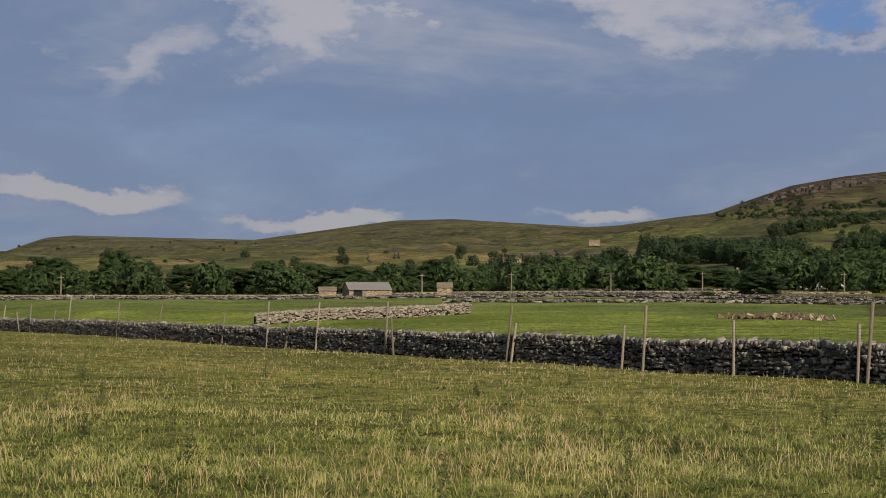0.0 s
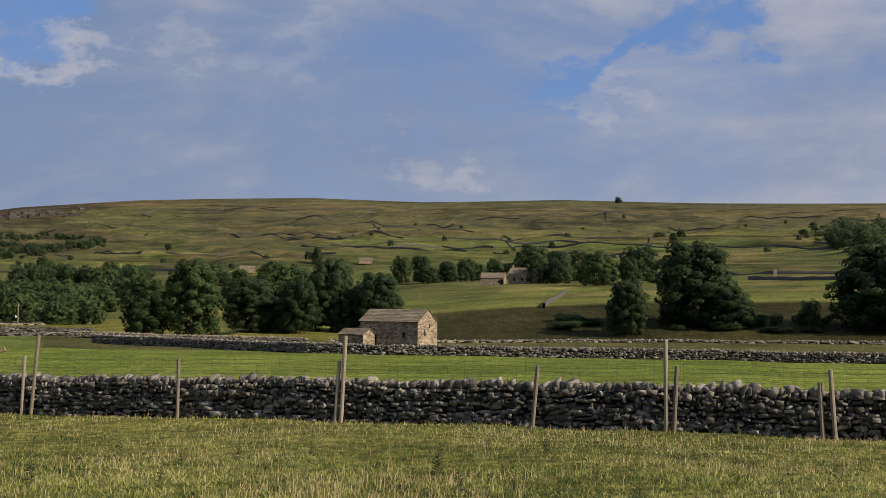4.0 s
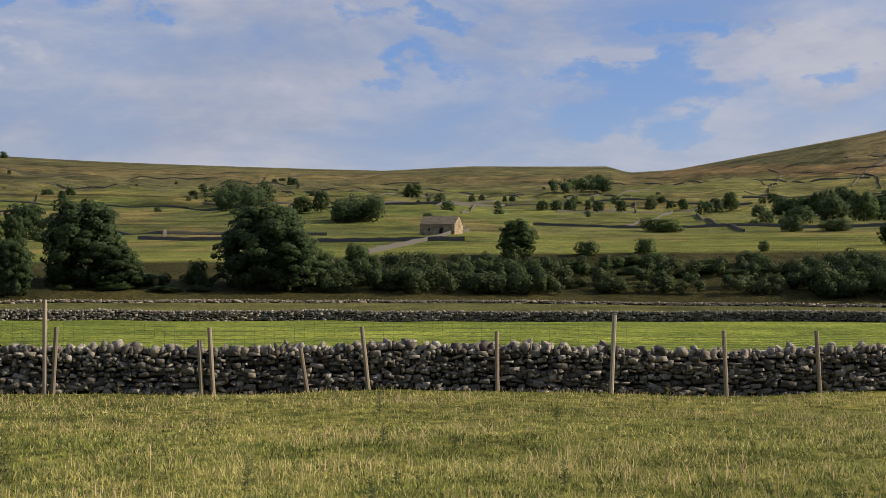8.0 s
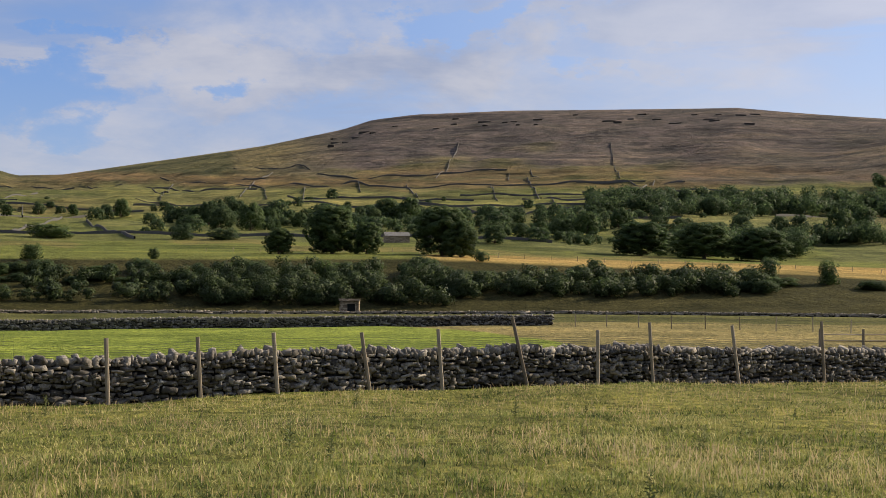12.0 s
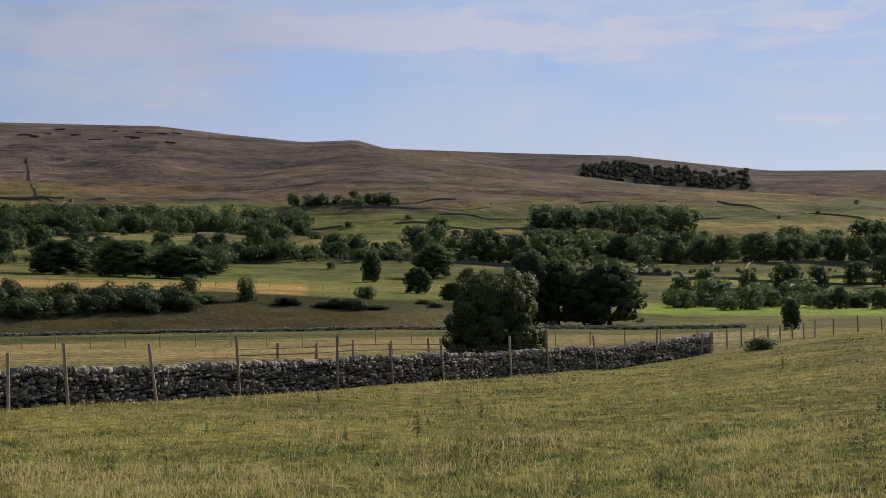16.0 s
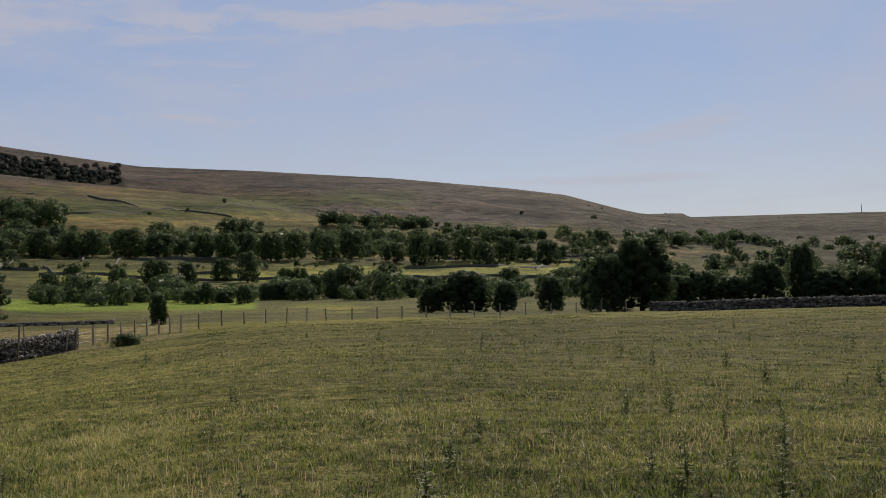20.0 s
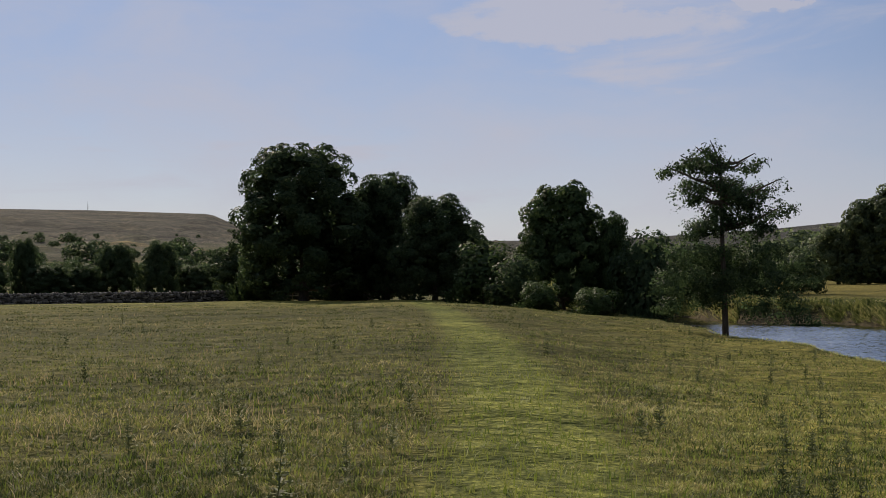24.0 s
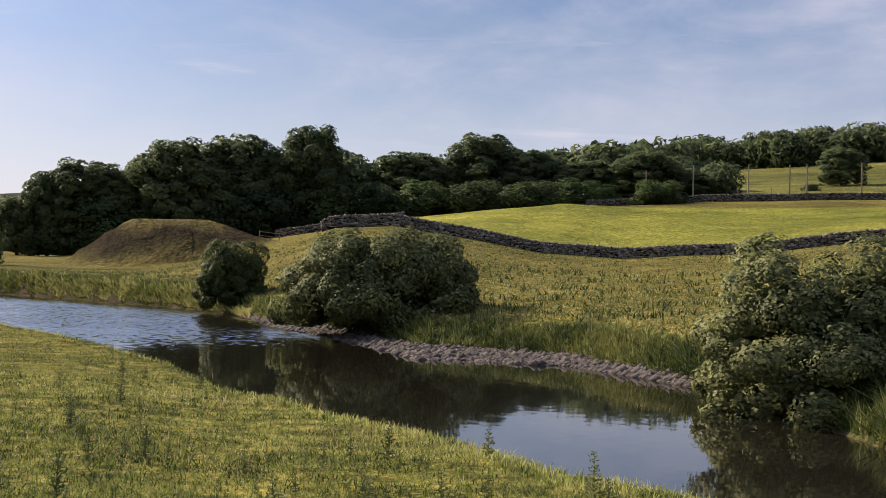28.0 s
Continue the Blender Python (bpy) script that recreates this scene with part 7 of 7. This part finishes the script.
def meadow():
    rng = np.random.default_rng(41)
    for name, label, b0, b1, n, mat, tall in (("meadow_grass", "rough summer meadow of green and straw grasses", -21.0, 128.0, 230000, MEADOW, 1.0), ("pasture_grass", "short olive pasture grass dotted with tufts", 121.0, 184.0, 150000, OLIVE, 0.62),
                                            ("bank_turf", "close green turf on the river bank", 176.0, 231.0, 120000, TURF, 0.5)):
        b, r = meadow_spots(n, rng, b0=b0, b1=b1)
        x, y = np.sin(np.radians(b)) * r, np.cos(np.radians(b)) * r
        patch = (0.5 + 0.5 * lumps(x, y, 5.0, 8.0)) * 0.6 + (0.5 + 0.5 * lumps(x, y, 1.3, 18.0)) * 0.4
        worn = trodden(b, r)
        high = (0.02 + 0.15 * patch ** 2 + 0.05 * rng.random(len(b))) * tall * (1 - 0.6 * worn) * np.where(b < 124, 1 + 0.8 * blend(r / wall_range(b), 0.8, 1), 1) * (1 - 0.4 * blend(r, 18, 34))
        blades(name, label, b, r, high, 0.0035 + 0.0006 * r + 0.012 * blend(r, 18, 34), mat, rng, np.where(r > 24, 1.0, 1.2))
    b, r = meadow_spots(80000, rng, 8.3, 45.0)
    high = 0.05 + 0.07 * rng.random(len(b))
    blades("short_grass", "short green grass between the taller stems", b, r, high, 0.005 + 0.0007 * r, LUSH, rng, 0.5)
    # seed heads stand in drifts
    b, r = meadow_spots(150000, rng, 8.3, 125.0)
    x, y = np.sin(np.radians(b)) * r, np.cos(np.radians(b)) * r
    keep = (lumps(x, y, 9.0, 9.0) + 0.5 * lumps(x, y, 3.0, 5.0) + rng.normal(0, 0.35, len(b)) > np.where(b > 118, 0.75, np.where(b < 124, 0.35 - 0.5 * blend(r / wall_range(b), 0.55, 1.0), 0.35))) & (trodden(b, r) < 0.3)
    b, r = b[keep], r[keep]
    high = rng.uniform(0.1, 0.24, len(b)) * np.where(b > 165, 0.6, np.where(b > 118, 0.8, 1))
    blades("seed_heads", "straw-coloured flowering grass stems", b, r, high, 0.003 + 0.00042 * r, STRAW, rng, 0.6)
    # denser tufts left by the grazing, their shaded sides put into the dark green
    n = 6500
    cb, cr = meadow_spots(n, rng, 7.5, 110.0)
    more_b, more_r = meadow_spots(6000, rng, 8.0, 110.0, b0=112.0)
    cb, cr = np.concatenate([cb, more_b]), np.concatenate([cr, more_r])
    keep = trodden(cb, cr) < 0.2
    cb, cr = cb[keep], cr[keep]
    each = 17
    size = np.repeat(rng.uniform(0.08, 0.26, len(cb)) * (1 + cr / 90), each)
    tb, tr = np.repeat(cb, each), np.repeat(cr, each)
    side, ahead = rng.normal(0, 1, len(tb)) * size, rng.normal(0, 0.7, len(tb)) * size
    tr = tr + ahead
    tb = tb + np.degrees(side / tr)
    limit = np.where(tb < 124, wall_range(tb) - 0.2, np.where(tb < 176, 128.0, NEAR_BANK(np.clip(tb, 176, 262))))
    ok = tr < limit
    blades("grass_tufts", "dark green tussocks left in the grazed meadow", tb[ok], tr[ok], (0.04 + 0.34 * size[ok] * rng.uniform(0.4, 1.0, ok.sum())) * np.where(tb[ok] > 118, 0.75, 1.0), 0.004 + 0.0007 * tr[ok], TUSSOCK, rng, 1.2)
    # far bank herbage
    n = 42000
    b = rng.uniform(180, 230, n)
    rt = FAR_WATER(b) + BAR_WIDTH(b) + 2.0
    r = rt + (rng.random(n) ** 1.6) * (138 - rt).clip(4)
    x, y = np.sin(np.radians(b)) * r, np.cos(np.radians(b)) * r
    tall = 0.5 + 0.5 * lumps(x, y, 12.0, 10.0)
    clump = blend(lumps(x, y, 5.0, 12.0) + 0.6 * lumps(x, y, 2.1, 13.0), 0.0, 0.7)
    high = (0.08 + 0.1 * tall + 0.2 * clump * (b > 190) + 0.08 * rng.random(n)) * np.where(r > 100, 0.6, 1)
    deep = rng.random(n) < 0.25 + 0.6 * clump
    blades("bank_herbage", "tall nettles and rank weeds on the far bank", b[deep], r[deep], high[deep], (0.03 + 0.0012 * r)[deep], TUSSOCK, rng, 0.9)
    blades("bank_grass", "olive grasses on the far bank", b[~deep], r[~deep], high[~deep] * 0.55, (0.03 + 0.001 * r)[~deep], MEADOW, rng, 0.5)
    # a fringe hanging over the cut bank, and sedge on the near brink
    n = 26000
    b = rng.uniform(179, 229, n)
    r = FAR_WATER(b) + BAR_WIDTH(b) + rng.uniform(-0.2, 3.0, n)
    blades("bank_fringe", "rank grass hanging over the cut river bank", b, r, 0.2 + 0.5 * rng.random(n) * (0.5 + 0.5 * np.sin(b * 3.1) * np.sin(b * 7.7)), 0.03 + 0.0012 * r, TUSSOCK, rng, 0.9)
    n = 14000
    b = rng.uniform(179, 198.5, n)
    r = FAR_WATER(b) + rng.uniform(0.0, 1.5, n)
    blades("bank_overhang", "turf and long grass draping the cut bank", b, r, 0.25 + 0.45 * rng.random(n), 0.06 + 0.0008 * r, MEADOW, rng, 0.9)
    n = 9000
    b = rng.uniform(183, 231, n)
    r = NEAR_BANK(b) + rng.uniform(-0.9, 1.0, n)
    blades("brink_sedge", "sedge and rank grass on the near brink", b, r, 0.03 + 0.1 * rng.random(n), 0.005 + 0.0006 * r, TURF, rng, 0.5)


meadow()


def thistle_proto(seed):
    """A creeping thistle: stem with whorls of spiny leaves and small heads; about one metre high."""
    rng = random.Random(seed)
    stem = tube(bmesh.new(), [(0, 0, -0.02), (rng.uniform(-0.03, 0.03), 0.02, 0.5), (rng.uniform(-0.06, 0.06), 0.0, 1.0)], [0.011, 0.009, 0.004], 5)
    leaves = bmesh.new()
    for k in range(46):
        z = 0.04 + 0.94 * k / 46
        a = k * 2.4 + rng.uniform(-0.3, 0.3)
        ln = (0.24 * (1 - 0.72 * z) + 0.03) * rng.uniform(0.75, 1.2)
        up = rng.uniform(0.15, 0.75) * ln
        w = ln * 0.2
        d, s = Vector((math.cos(a), math.sin(a), 0)), Vector((-math.sin(a), math.cos(a), 0))
        p = Vector((0, 0, z))
        q = [p, p + d * ln * 0.35 + s * w + Vector((0, 0, up * 0.6)), p + d * ln + Vector((0, 0, up * 0.6)), p + d * ln * 0.35 - s * w + Vector((0, 0, up * 0.6))]
        leaves.faces.new([leaves.verts.new(c) for c in q])
        t = [p + d * ln * 0.5, p + d * ln * 0.75 + s * w * 1.5 + Vector((0, 0, up)), p + d * ln * 0.85 + Vector((0, 0, up * 0.7))]
        leaves.faces.new([leaves.verts.new(c) for c in t])
    made = []
    for bm, name in ((stem, "stem"), (leaves, "leaves")):
        me = bpy.data.meshes.new(name)
        bm.to_mesh(me)
        bm.free()
        me.materials.append(THISTLE)
        made.append(me)
    return made


THISTLES = [thistle_proto(90 + k) for k in range(5)]


def thistles():
    rng = random.Random(51)
    made = 0
    while made < 300:
        b = rng.choice((rng.uniform(-18, 231), rng.uniform(-18, 118), rng.uniform(120, 231), rng.uniform(145, 215), rng.uniform(180, 215)))
        r = 9.0 * (70 / 9.0) ** (rng.random() ** 1.2)
        limit = wall_range(b) - 0.8 if b < 124 else 110 if b < 178 else float(NEAR_BANK(b)) - 0.3
        if r > limit or trodden(b, r) > 0.3:
            continue
        k = rng.randrange(5)
        h = rng.uniform(0.18, 0.52) * (0.8 if b > 178 else 1.0)
        ob = thing("thistle", foot(b, r), "spiny green thistle standing in the grass", "thistle", "meadow thistles")
        ob.matrix_basis = ob.matrix_basis @ Euler((rng.uniform(-0.1, 0.1), rng.uniform(-0.1, 0.1), rng.uniform(0, 6))).to_matrix().to_4x4() @ Matrix.Diagonal((h, h, h, 1))
        part("stem", THISTLES[k][0], None, ob)
        part("leaves", THISTLES[k][1], None, ob)
        made += 1


thistles()
